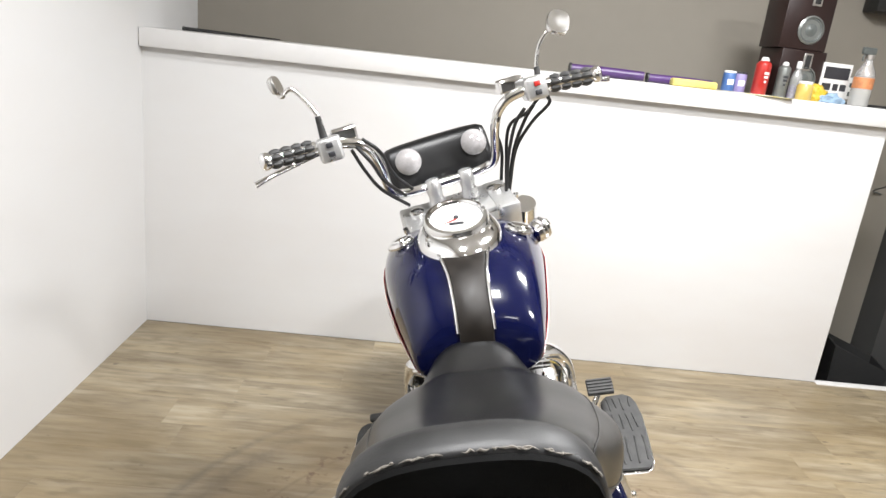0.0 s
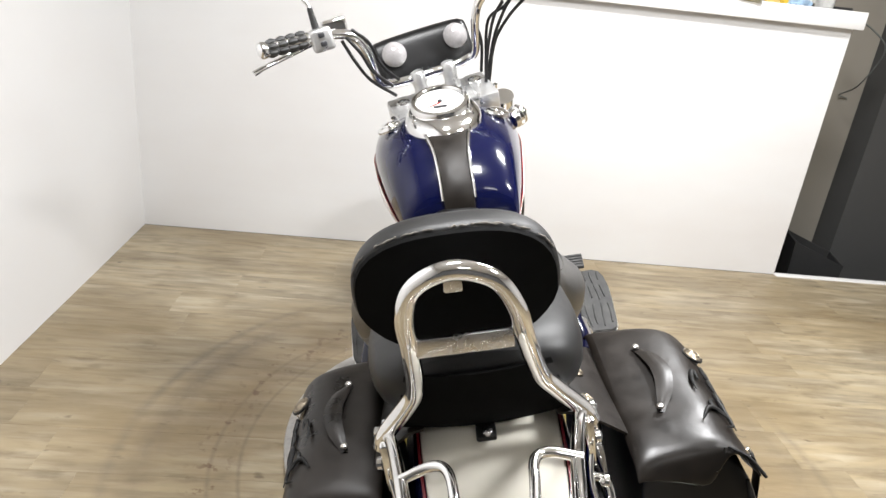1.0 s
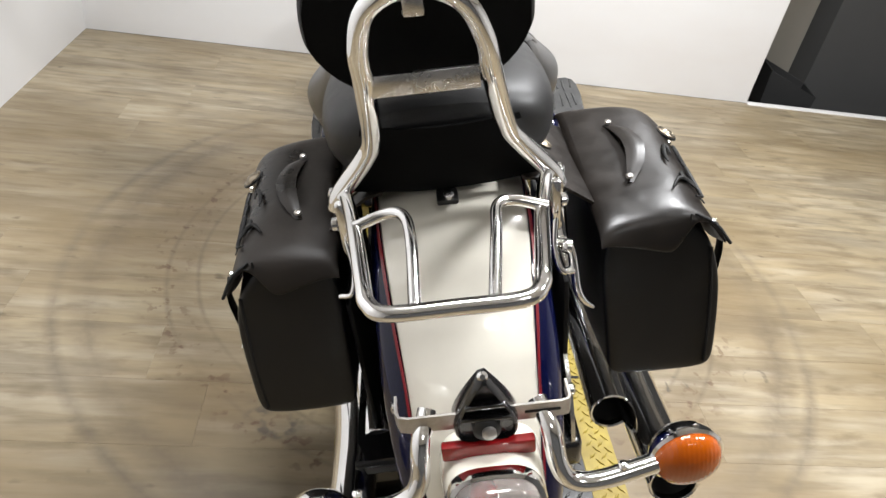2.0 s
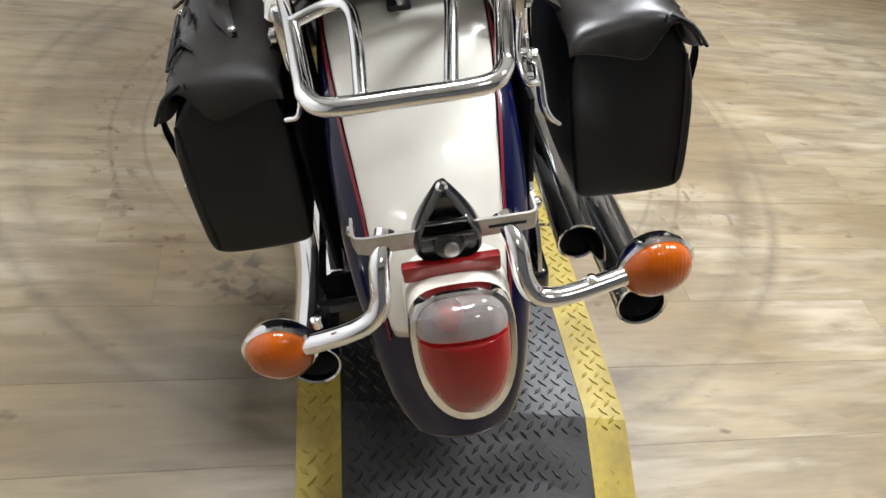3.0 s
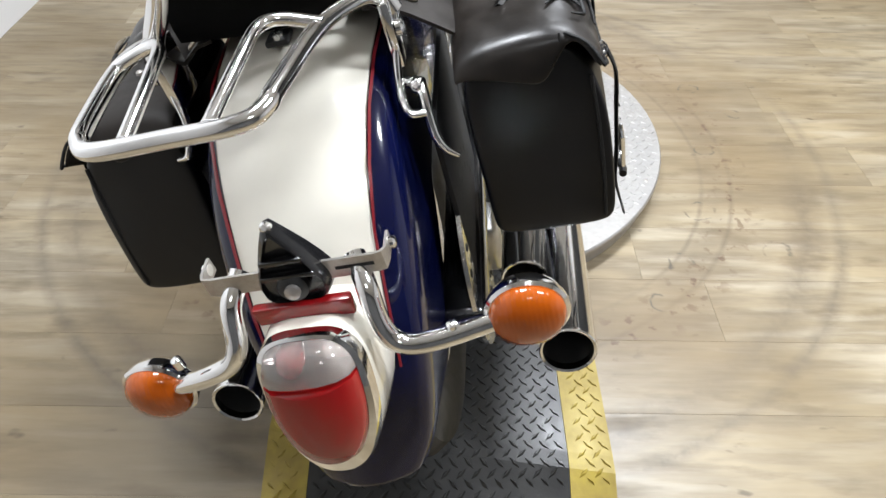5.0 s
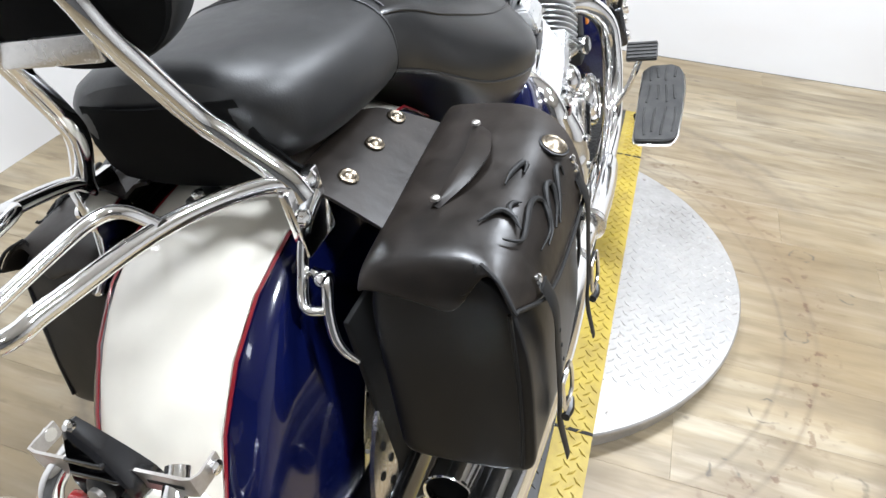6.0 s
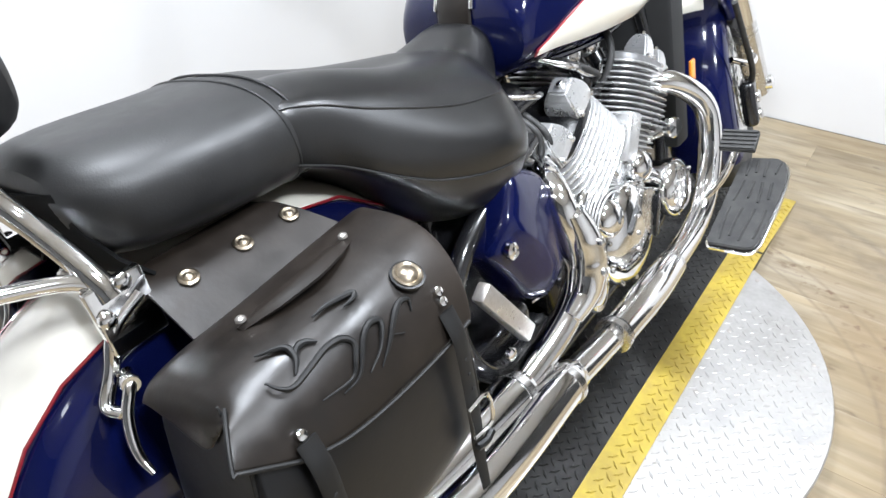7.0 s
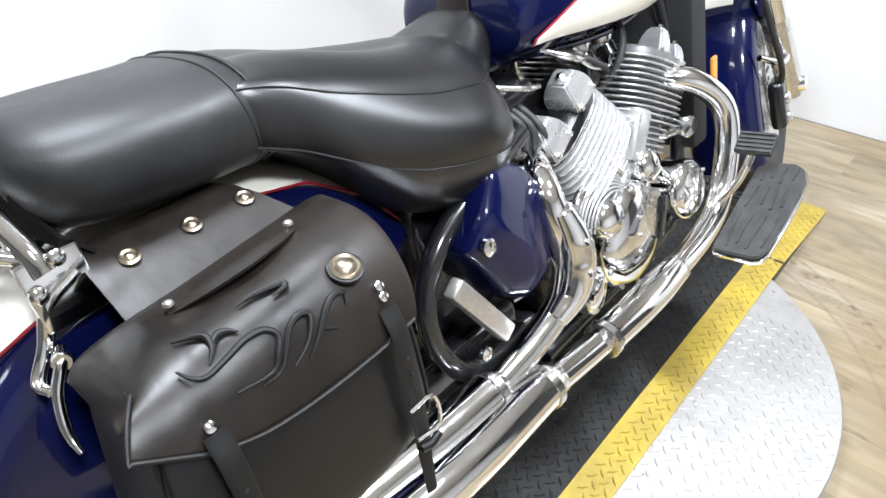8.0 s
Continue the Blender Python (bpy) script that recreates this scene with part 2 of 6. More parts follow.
def prism(bm, outline, z0, z1, m=None):
    """A flat shape with thickness from a closed outline in its own plane."""
    lo = [bm.verts.new((x, y, z0)) for x, y in outline]
    hi = [bm.verts.new((x, y, z1)) for x, y in outline]
    n = len(outline)
    for i in range(n):
        bm.faces.new((lo[i], lo[(i + 1) % n], hi[(i + 1) % n], hi[i]))
    bm.faces.new(list(reversed(lo)))
    bm.faces.new(hi)
    if m:
        for v in lo + hi:
            v.co = m @ v.co


# ---- structure ----
X_LEFT, Y_FRONT, X_END, X_FAR, Y_BACK = -1.432, 2.782, 1.908, 4.2, -3.0
TABLE = Vector((0.158, 1.165, 0))


def slab(name, mat, label, *c, bevel=0.0, category="wall"):
    return tagged(part(name, boxed(*c, bevel), mat, smooth=bool(bevel)), label, category, kind="structure")


slab("wall_left", WALL, "smooth white painted wall beside the turntable", X_LEFT - 0.12, Y_BACK, 0, X_LEFT, 3.5, CEILING)
slab("wall_front", WALL, "white half-height partition wall facing the motorcycle", X_LEFT, Y_FRONT, 0, X_END, Y_FRONT + 0.22, 1.283)
slab("ledge", TRIM, "white painted wooden ledge capping the partition wall", X_LEFT + 0.003, Y_FRONT - 0.04, 1.283, X_END + 0.03, Y_FRONT + 0.26, 1.362, bevel=0.004, category="ledge")
slab("wall_stair", WALL_DIM_GREY, "grey stairwell wall beyond the floor edge, dimness in its colour", 2.55, 3.3, -1.2, X_FAR, 3.498, CEILING)
slab("wall_back", WALL_BEIGE, "beige painted wall behind the partition", X_LEFT, 3.5, -1.2, X_FAR + 0.12, 3.62, CEILING)
# Unseen wall, added white so pipes and bags reflect something bright
slab("wall_right", WALL, "unseen white side wall added for bright reflections", X_FAR, Y_BACK, -1.2, X_FAR + 0.12, 3.5, CEILING)
# Unseen wall, added dark for what rear-facing chrome and leather reflect
slab("wall_rear", WALL_DARK, "unseen dark grey rear wall added to close the room", X_LEFT - 0.12, Y_BACK - 0.12, 0, X_FAR + 0.12, Y_BACK, CEILING)
# Unseen ceiling closes the room; its pale tone sets bounce and reflections
slab("ceiling", CEIL, "flat white unseen ceiling added to close the room", X_LEFT - 0.12, Y_BACK - 0.12, CEILING, X_FAR + 0.12, 3.62, CEILING + 0.1, category="ceiling")
slab("threshold_trim", TRIM, "thin white edge strip where the floor drops away", X_END, Y_FRONT - 0.03, -0.02, X_FAR, Y_FRONT + 0.01, 0.006, bevel=0.002, category="trim")
# Landing and back floor near black: their unlit depth is put into the colour
slab("stairwell_floor", DARK, "lower landing beyond the floor edge, its shade in the colour", X_END, Y_FRONT + 0.01, -0.6, X_FAR, 3.5, -0.5, category="floor")
slab("stairwell_side", WALL_DIM_GREY, "grey stairwell side below the partition, dimness in its colour", X_END - 0.1, Y_FRONT + 0.01, -0.6, X_END, 3.5, -0.021, category="wall")
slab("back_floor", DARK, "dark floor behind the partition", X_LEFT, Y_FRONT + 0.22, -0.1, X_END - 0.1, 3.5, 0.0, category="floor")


def plank_material():
    m = bpy.data.materials.new("vinyl_oak_plank")
    m.use_nodes = True
    nt = m.node_tree
    N, L = nt.nodes, nt.links
    p = N["Principled BSDF"]
    geo = N.new("ShaderNodeNewGeometry")
    info = N.new("ShaderNodeObjectInfo")
    # grain runs along the plank and is shifted from plank to plank
    shift = N.new("ShaderNodeVectorMath")
    shift.operation = "MULTIPLY"
    comb = N.new("ShaderNodeCombineXYZ")
    for i in range(3):
        L.new(info.outputs["Random"], comb.inputs[i])
    L.new(comb.outputs[0], shift.inputs[0])
    shift.inputs[1].default_value = (31, 57, 13)
    add = N.new("ShaderNodeVectorMath")
    L.new(geo.outputs["Position"], add.inputs[0])
    L.new(shift.outputs[0], add.inputs[1])

    shift_b = N.new("ShaderNodeVectorMath")
    L.new(add.outputs[0], shift_b.inputs[0])
    shift_b.inputs[1].default_value = (7.3, 3.1, 5.7)

    def noise_at(scale, stretch, detail, vec):
        mp = N.new("ShaderNodeMapping")
        mp.inputs["Scale"].default_value = stretch
        L.new(vec, mp.inputs[0])
        t = N.new("ShaderNodeTexNoise")
        t.inputs["Scale"].default_value, t.inputs["Detail"].default_value = scale, detail
        L.new(mp.outputs[0], t.inputs["Vector"])
        return t.outputs[0]

    def ramp(src, a, b, lo=0.0, hi=1.0):
        r = N.new("ShaderNodeMapRange")
        r.inputs[1].default_value, r.inputs[2].default_value, r.inputs[3].default_value, r.inputs[4].default_value = a, b, lo, hi
        L.new(src, r.inputs[0])
        return r.outputs[0]

    def blend(fac, a, b):
        c = N.new("ShaderNodeMix")
        c.data_type = "RGBA"
        L.new(fac, c.inputs[0])
        for i, v in ((6, a), (7, b)):
            if isinstance(v, tuple):
                c.inputs[i].default_value = (*v, 1)
            else:
                L.new(v, c.inputs[i])
        return c.outputs[2]

    def maths(op, a, b):
        n = N.new("ShaderNodeMath")
        n.operation = op
        for i, v in enumerate((a, b)):
            if isinstance(v, (int, float)):
                n.inputs[i].default_value = v
            else:
                L.new(v, n.inputs[i])
        return n.outputs[0]

    broad = ramp(noise_at(3.0, (1.0, 3.0, 1), 4, add.outputs[0]), 0.36, 0.64)
    streak = ramp(noise_at(5.0, (1.0, 6.0, 1), 6, add.outputs[0]), 0.45, 0.68)
    pale = ramp(noise_at(4.0, (0.9, 7.0, 1), 5, shift_b.outputs[0]), 0.50, 0.70)
    fine = ramp(noise_at(30, (0.4, 4.0, 1), 4, add.outputs[0]), 0.35, 0.75)
    worn = ramp(noise_at(1.3, (1, 1.6, 1), 5, geo.outputs["Position"]), 0.36, 0.66)
    blot = ramp(noise_at(8.0, (0.8, 2.2, 1), 6, geo.outputs["Position"]), 0.57, 0.74)
    knot = ramp(noise_at(17.0, (0.8, 1.7, 1), 2, shift_b.outputs[0]), 0.70, 0.78)
    col = blend(broad, (0.335, 0.272, 0.172), (0.215, 0.178, 0.122))
    col = blend(maths("MULTIPLY", streak, 0.70), col, (0.150, 0.118, 0.076))
    col = blend(maths("MULTIPLY", pale, 0.66), col, (0.420, 0.372, 0.282))
    col = blend(maths("MULTIPLY", fine, 0.15), col, (0.46, 0.41, 0.31))
    col = blend(maths("MULTIPLY", worn, 0.72), col, (0.170, 0.122, 0.060))
    col = blend(maths("MULTIPLY", blot, 0.62), col, (0.110, 0.080, 0.044))
    col = blend(maths("MULTIPLY", knot, 0.65), col, (0.070, 0.050, 0.030))
    # ring of tyre scuffs and dirt round the turntable
    rel = N.new("ShaderNodeVectorMath")
    rel.operation = "DISTANCE"
    L.new(geo.outputs["Position"], rel.inputs[0])
    rel.inputs[1].default_value = TABLE
    wob = noise_at(1.7, (1, 1, 1), 2, geo.outputs["Position"])
    dist = maths("ADD", rel.outputs["Value"], maths("MULTIPLY", maths("SUBTRACT", wob, 0.5), 0.05))

    def band(at, width):
        return ramp(maths("ABSOLUTE", maths("SUBTRACT", dist, at), 0), 0.0, width, 1.0, 0.0)

    patch = ramp(noise_at(2.2, (1, 1, 1), 5, geo.outputs["Position"]), 0.30, 0.54)
    hair = ramp(noise_at(40, (1, 1, 1), 2, geo.outputs["Position"]), 0.35, 0.6)
    scuff = maths("ADD", maths("MULTIPLY", band(0.76, 0.045), 0.4), maths("ADD", band(0.99, 0.06), maths("ADD", band(1.07, 0.025), maths("ADD", band(0.802, 0.010), band(0.722, 0.009)))))
    scuff = maths("MULTIPLY", maths("MULTIPLY", scuff, patch), maths("ADD", maths("MULTIPLY", hair, 0.4), 0.6))
    col = blend(maths("MINIMUM", maths("MULTIPLY", scuff, 0.60), 0.7), col, (0.110, 0.088, 0.066))
    walked = maths("MULTIPLY", band(0.80, 0.26), ramp(noise_at(1.6, (1, 1, 1), 4, geo.outputs["Position"]), 0.34, 0.58))
    col = blend(maths("MULTIPLY", walked, 0.62), col, (0.150, 0.100, 0.048))
    # grimy patch where wheels roll off the mat
    grime = N.new("ShaderNodeVectorMath")
    grime.operation = "DISTANCE"
    L.new(geo.outputs["Position"], grime.inputs[0])
    grime.inputs[1].default_value = (-0.33, 0.25, 0)
    dirty = maths("MULTIPLY", ramp(grime.outputs["Value"], 0.02, 0.30, 1.0, 0.0), patch)
    col = blend(maths("MULTIPLY", dirty, 0.75), col, (0.095, 0.078, 0.055))
    for px_, py_, rad, wid in ((-0.28, 0.545, 0.045, 0.040), (0.92, 1.17, 0.030, 0.006), (0.83, 0.89, 0.034, 0.005), (0.73, 0.70, 0.026, 0.006), (0.66, 0.56, 0.030, 0.005), (0.98, 0.75, 0.036, 0.005), (0.95, 1.50, 0.030, 0.006), (1.05, 1.36, 0.028, 0.005)):
        spot = N.new("ShaderNodeVectorMath")
        spot.operation = "DISTANCE"
        L.new(geo.outputs["Position"], spot.inputs[0])
        spot.inputs[1].default_value = (px_, py_, 0)
        bent = maths("ADD", spot.outputs["Value"], maths("MULTIPLY", maths("SUBTRACT", noise_at(14, (1, 1, 1), 3, geo.outputs["Position"]), 0.5), 0.06))
        mark = maths("MULTIPLY", ramp(maths("ABSOLUTE", maths("SUBTRACT", bent, rad), 0), 0.0, wid, 1.0, 0.0), ramp(noise_at(22, (1, 1, 1), 2, geo.outputs["Position"]), 0.50, 0.60))
        col = blend(maths("MULTIPLY", mark, 0.75), col, (0.055, 0.048, 0.040))
    specks = ramp(noise_at(30, (1, 1, 1), 5, geo.outputs["Position"]), 0.57, 0.64)
    col = blend(maths("MULTIPLY", maths("MULTIPLY", specks, band(0.80, 0.08)), 0.85), col, (0.10, 0.055, 0.03))
    hs = N.new("ShaderNodeHueSaturation")
    L.new(ramp(info.outputs["Random"], 0, 1, 0.92, 1.07), hs.inputs["Value"])
    L.new(col, hs.inputs["Color"])
    L.new(hs.outputs[0], p.inputs["Base Color"])
    L.new(ramp(streak, 0, 1, 0.36, 0.5), p.inputs["Roughness"])
    bp = N.new("ShaderNodeBump")
    bp.inputs["Strength"].default_value, bp.inputs["Distance"].default_value = 0.15, 0.001
    L.new(fine, bp.inputs["Height"])
    L.new(bp.outputs[0], p.inputs["Normal"])
    return m


PLANK = plank_material()
floor = slab("floor", DARK, "light brown vinyl oak plank floor with tyre scuffs", X_LEFT - 0.12, Y_BACK - 0.12, -0.12, X_FAR, Y_FRONT - 0.004, -0.005, category="floor")


def lay_floor():
    w, ln, gap = 0.182, 1.22, 0.0003
    bm = boxed(0, 0, -0.004, ln - gap, w - gap, 0)
    es = [e for e in bm.edges if all(abs(v.co.z) < 1e-6 for v in e.verts)]
    bmesh.ops.bevel(bm, geom=es, offset=0.0004, segments=1, affect="EDGES")
    me = bpy.data.meshes.new("plank")
    bm.to_mesh(me)
    bm.free()
    me.materials.append(PLANK)
    rnd = random.Random(4)
    y, row = Y_BACK, 0
    while y < Y_FRONT - 0.004:
        x = X_LEFT - rnd.random() * ln
        while x < X_FAR:
            ob = new("plank", me)
            ob.parent = floor
            lo, hi = max(x, X_LEFT), min(x + ln, X_FAR)
            ob.location = (lo, y, 0)
            top = min(w, Y_FRONT - 0.004 - y)
            ob.scale = ((hi - lo) / ln, top / w, 1)
            x += ln
        y += w
        row += 1


for lx, ly, lw in LAMPS:
    light = empty("ceiling_light", pose(lx, ly, CEILING), "white ceiling light out of view with a glowing rectangular diffuser", "ceiling light", "ceiling lights")
    part("frame", boxed(-0.30, -0.20, -0.05, 0.30, 0.20, 0, 0.008), TRIM, light)
    part("diffuser", boxed(-0.26, -0.16, -0.07, 0.26, 0.16, -0.051, 0.006), LAMP_GLOW, light, "glowing diffuser")


# ---- turntable and mat ----
TOP = 0.066


def turntable():
    t = empty("turntable", pose(TABLE.x, TABLE.y, 0), "round aluminium tread-plate turntable lying on the plank floor", "turntable")
    bm = bmesh.new()
    lathe(bm, [(0.575, 0.0), (0.588, 0.004), (0.590, 0.046), (0.600, 0.050), (0.602, 0.053), (0.602, 0.062), (0.599, TOP)], (0, 0, 0), (0, 0, 1), 96)
    part("deck", bm, PLATE, t, "aluminium deck", angle=25)
    # raised bars of the tread, in alternating directions
    verts, faces = [], []
    pitch = 0.030
    k = int(0.6 / pitch)
    for i in range(-k, k + 1):
        for j in range(-k, k + 1):
            x, y = i * pitch + (j % 2) * pitch / 2, j * pitch * 0.6
            if x * x + y * y > 0.588 ** 2 or abs(x) < 0.29:
                continue
            a = math.pi / 4 if (j % 2) else -math.pi / 4
            add_lozenge(verts, faces, x, y, TOP, a, 0.0115, 0.0034, 0.0015)
    tread_part(verts, faces, PLATE, t)
    spots = [(0.326, -0.455 + 0.232 * k) for k in range(5)] + [(0.520, 0.240), (0.568, 0.005), (0.525, -0.235)]
    for x, y in spots + [(-x, y) for x, y in spots]:
        part("screw", lathed([(0.0055, -0.001), (0.0052, 0.0012), (0.003, 0.002)], (x, y, TOP), (0, 0, 1), 10), STEEL, t)
    return t


def add_lozenge(verts, faces, x, y, z, a, l, w, h, base=None):
    c, s = math.cos(a), math.sin(a)
    b = len(verts)
    for px, py, pz in ((-l, 0, 0), (0, -w, 0), (l, 0, 0), (0, w, 0), (-l * 0.6, 0, h), (0, -w * 0.4, h), (l * 0.6, 0, h), (0, w * 0.4, h)):
        q = (x + px * c - py * s, y + px * s + py * c, z + pz)
        verts.append(base(q) if base else q)
    for f in ((4, 5, 6, 7), (0, 1, 5, 4), (1, 2, 6, 5), (2, 3, 7, 6), (3, 0, 4, 7)):
        faces.append(tuple(b + i for i in f))


def tread_part(verts, faces, mat, parent):
    me = bpy.data.meshes.new("tread")
    me.from_pydata(verts, [], faces)
    me.materials.append(mat)
    ob = new("tread", me)
    ob.parent = parent
    ob["kind"] = "stuff"
    return ob


MAT_Y = [-0.020, -0.006, 0.15, 0.18, 1.72, 1.76, 2.17, 2.20]
MAT_Z = [0.004, 0.005, TOP + 0.001, TOP + 0.004, TOP + 0.004, TOP + 0.001, 0.007, 0.005]


def mat_z(y):
    return float(np.interp(y, MAT_Y, MAT_Z))


def rubber_mat():
    m = empty("safety_mat", pose(0.156, 0, 0), "black diamond-pattern rubber mat with yellow safety edges, over the turntable", "mat")

    def strip(name, x0, x1, mat, label):
        bm = bmesh.new()
        ys = MAT_Y
        rings = []
        for y in ys:
            z = mat_z(y)
            skew = lambda x: -0.05 * x if y < 0.1 else (-0.12 * x if y < 0.2 else 0.0)
            rings.append([(x0, y + skew(x0), z - 0.0035), (x1, y + skew(x1), z - 0.0035), (x1, y + skew(x1), z), (x0, y + skew(x0), z)])
        loft(bm, rings)
        return part(name, bm, mat, m, label, smooth=False)

    strip("black_field", -0.2265, 0.2265, MAT_BLACK, "black rubber field")
    strip("yellow_edge", -0.3055, -0.2275, YELLOW, "yellow edge strip")
    strip("yellow_edge", 0.2275, 0.3055, YELLOW, "yellow edge strip")
    for mat, x0, x1 in ((MAT_BLACK, -0.222, 0.222), (YELLOW, -0.302, -0.232), (YELLOW, 0.232, 0.302)):
        verts, faces = [], []
        px, py = 0.0265, 0.0165
        for j in range(int(0.02 / py), int(2.17 / py) + 1):
            for i in range(int(x0 / px) - 1, int(x1 / px) + 2):
                x, y = i * px + (j % 2) * px / 2, j * py
                if x0 + 0.008 < x < x1 - 0.008:
                    add_lozenge(verts, faces, x, y, 0, math.pi / 4 if j % 2 else -math.pi / 4, 0.0122, 0.0036, 0.0030, lambda q: (q[0], q[1], q[2] + mat_z(q[1] + (0.05 * q[0] if q[1] < 0.1 else (0.12 * q[0] if q[1] < 0.2 else 0)))))
        tread_part(verts, faces, mat, m)
    for y0 in (0.643, 1.765):
        for s in (1,):
            y = y0
            part("cut_joint", boxed(s * 0.2665 - 0.039, y - 0.004, mat_z(y) - 0.002, s * 0.2665 + 0.039, y + 0.004, mat_z(y) + 0.0012), DARK, m, "dark cut in the edge")
    # rigid board that carries the mat across the turntable
    for rows in (((0.02, 0.002), (0.24, TOP - 0.004), (0.52, TOP - 0.004)), ((1.74, TOP - 0.004), (2.15, 0.002))):
        bm = bmesh.new()
        loft(bm, [[(-0.30, y, 0.0), (0.30, y, 0.0), (0.30, y, z), (-0.30, y, z)] for y, z in rows])
        part("ramp_board", bm, BLACK_PLASTIC, m, "black board under the mat", smooth=False)
    return m


# ---- motorcycle ----
# bike axes: x to its right, y ahead, z up, from the ground under the tail
LEAN, TURN, X_BIKE, Y_BIKE = -13.5, -0.6, 0.137, -0.012
REAR_AXLE, FRONT_AXLE = Vector((0, 0.33, 0.325)), Vector((0, 2.05, 0.325))
STEER = Matrix.Translation((0, 1.52, 1.0)) @ Matrix.Rotation(radians(15), 4, Vector((0, -math.sin(radians(31)), math.cos(radians(31))))) @ Matrix.Translation((0, -1.52, -1.0))
FRONT = Matrix.Translation((0.085, 0.06, -0.02)) @ STEER


def sub(name, parent, label=""):
    """An assembly under the motorcycle, to hold its own pieces."""
    ob = new(name)
    ob.parent = parent
    if label:
        ob["label"] = label
    return ob


def wheel(bike, name, axle, width, m=None, label=""):
    w = sub(name, bike, label)
    m = m or Matrix()
    bm = bmesh.new()
    prof = [(0.195, -0.055), (0.225, -width * 0.47), (0.265, -width * 0.5), (0.300, -width * 0.45), (0.318, -width * 0.3), (0.325, 0), (0.318, width * 0.3), (0.300, width * 0.45), (0.265, width * 0.5), (0.225, width * 0.47), (0.195, 0.055)]
    lathe(bm, prof, axle, (1, 0, 0), 64)
    part("tyre", moved(bm, m), TYRE, w)
    bm = bmesh.new()
    lathe(bm, [(0.197, -0.062), (0.203, -0.066), (0.206, -0.058), (0.190, -0.050), (0.185, 0.0), (0.190, 0.050), (0.206, 0.058), (0.203, 0.066), (0.197, 0.062)], axle, (1, 0, 0), 64)
    lathe(bm, [(0.05, -0.075), (0.055, -0.07), (0.055, 0.07), (0.05, 0.075)], axle, (1, 0, 0), 28)
    for i in range(7):
        a = 2 * math.pi * i / 7
        d = Vector((0, math.cos(a), math.sin(a)))
        tube(bm, [axle + d * 0.045, axle + d * 0.195], [0.03, 0.022], n=10, steps=2)
    part("rim", moved(bm, m), CHROME_DULL, w, "cast alloy rim")
    return w


def disc(wheel_ob, axle, x, r, m=None):
    bm = bmesh.new()
    a = Vector((x, axle.y, axle.z))
    rings = []
    n = 48
    for rr, xx in ((r * 0.62, -0.003), (r, -0.003), (r, 0.003), (r * 0.62, 0.003)):
        rings.append(ring(a + Vector((xx, 0, 0)), (0, 1, 0), (0, 0, 1), rr, rr, 2, n))
    loft(bm, rings, False, True)
    part("brake_disc", moved(bm, m or Matrix()), CHROME_DULL, wheel_ob, "drilled steel brake disc")
    bm = bmesh.new()
    for i in range(24):
        for k, rr in enumerate((0.72, 0.86)):
            t = 2 * math.pi * (i + 0.4 * k) / 24
            lathe(bm, [(0.006, -0.0042), (0.006, 0.0042)], a + Vector((0, math.cos(t), math.sin(t))) * r * rr, (1, 0, 0), 8)
    tagged(part("drilling", moved(bm, m or Matrix()), DARK, wheel_ob), kind="stuff")


# rear fender: height and half width along its length
FENDER = [(0.74, 0.555, 0.112), (0.67, 0.648, 0.114), (0.58, 0.710, 0.115), (0.49, 0.730, 0.115), (0.40, 0.732, 0.115), (0.33, 0.726, 0.115), (0.25, 0.716, 0.115), (0.18, 0.688, 0.115), (0.125, 0.646, 0.115), (0.078, 0.590, 0.115), (0.038, 0.520, 0.112), (0.006, 0.440, 0.106), (-0.020, 0.366, 0.097), (-0.038, 0.318, 0.086), (-0.050, 0.288, 0.066)]


def fender_frame(i):
    y, z, w = FENDER[i]
    a, b = FENDER[max(0, i - 1)], FENDER[min(len(FENDER) - 1, i + 1)]
    t = Vector((0, b[0] - a[0], b[1] - a[1])).normalized()
    return Vector((0.005, y, z)), Vector((0, t.z, -t.y)), w


def fender_ring(i, lo, hi, n, lift):
    """Points across the fender from lo to hi (-1 to 1), lifted off the skin."""
    c, out, w = fender_frame(i)
    pts = []
    for k in range(n):
        u = lo + (hi - lo) * k / (n - 1)
        a = abs(u)
        # crown, shoulder and skirt
        if a < 0.55:
            x, d = a / 0.55 * 0.70, -0.014 * (a / 0.55) ** 2
        elif a < 0.75:
            f = (a - 0.55) / 0.20
            x, d = 0.70 + 0.30 * math.sin(f * math.pi / 2), -0.014 - 0.034 * (1 - math.cos(f * math.pi / 2))
        else:
            f = (a - 0.75) / 0.25
            x, d = 1.0, -0.048 - 0.19 * f
        pts.append(c + Vector((math.copysign(x * w, u), 0, 0)) + out * (d + lift) + Vector((math.copysign(lift, u) if a > 0.7 else 0, 0, 0)))
    return pts


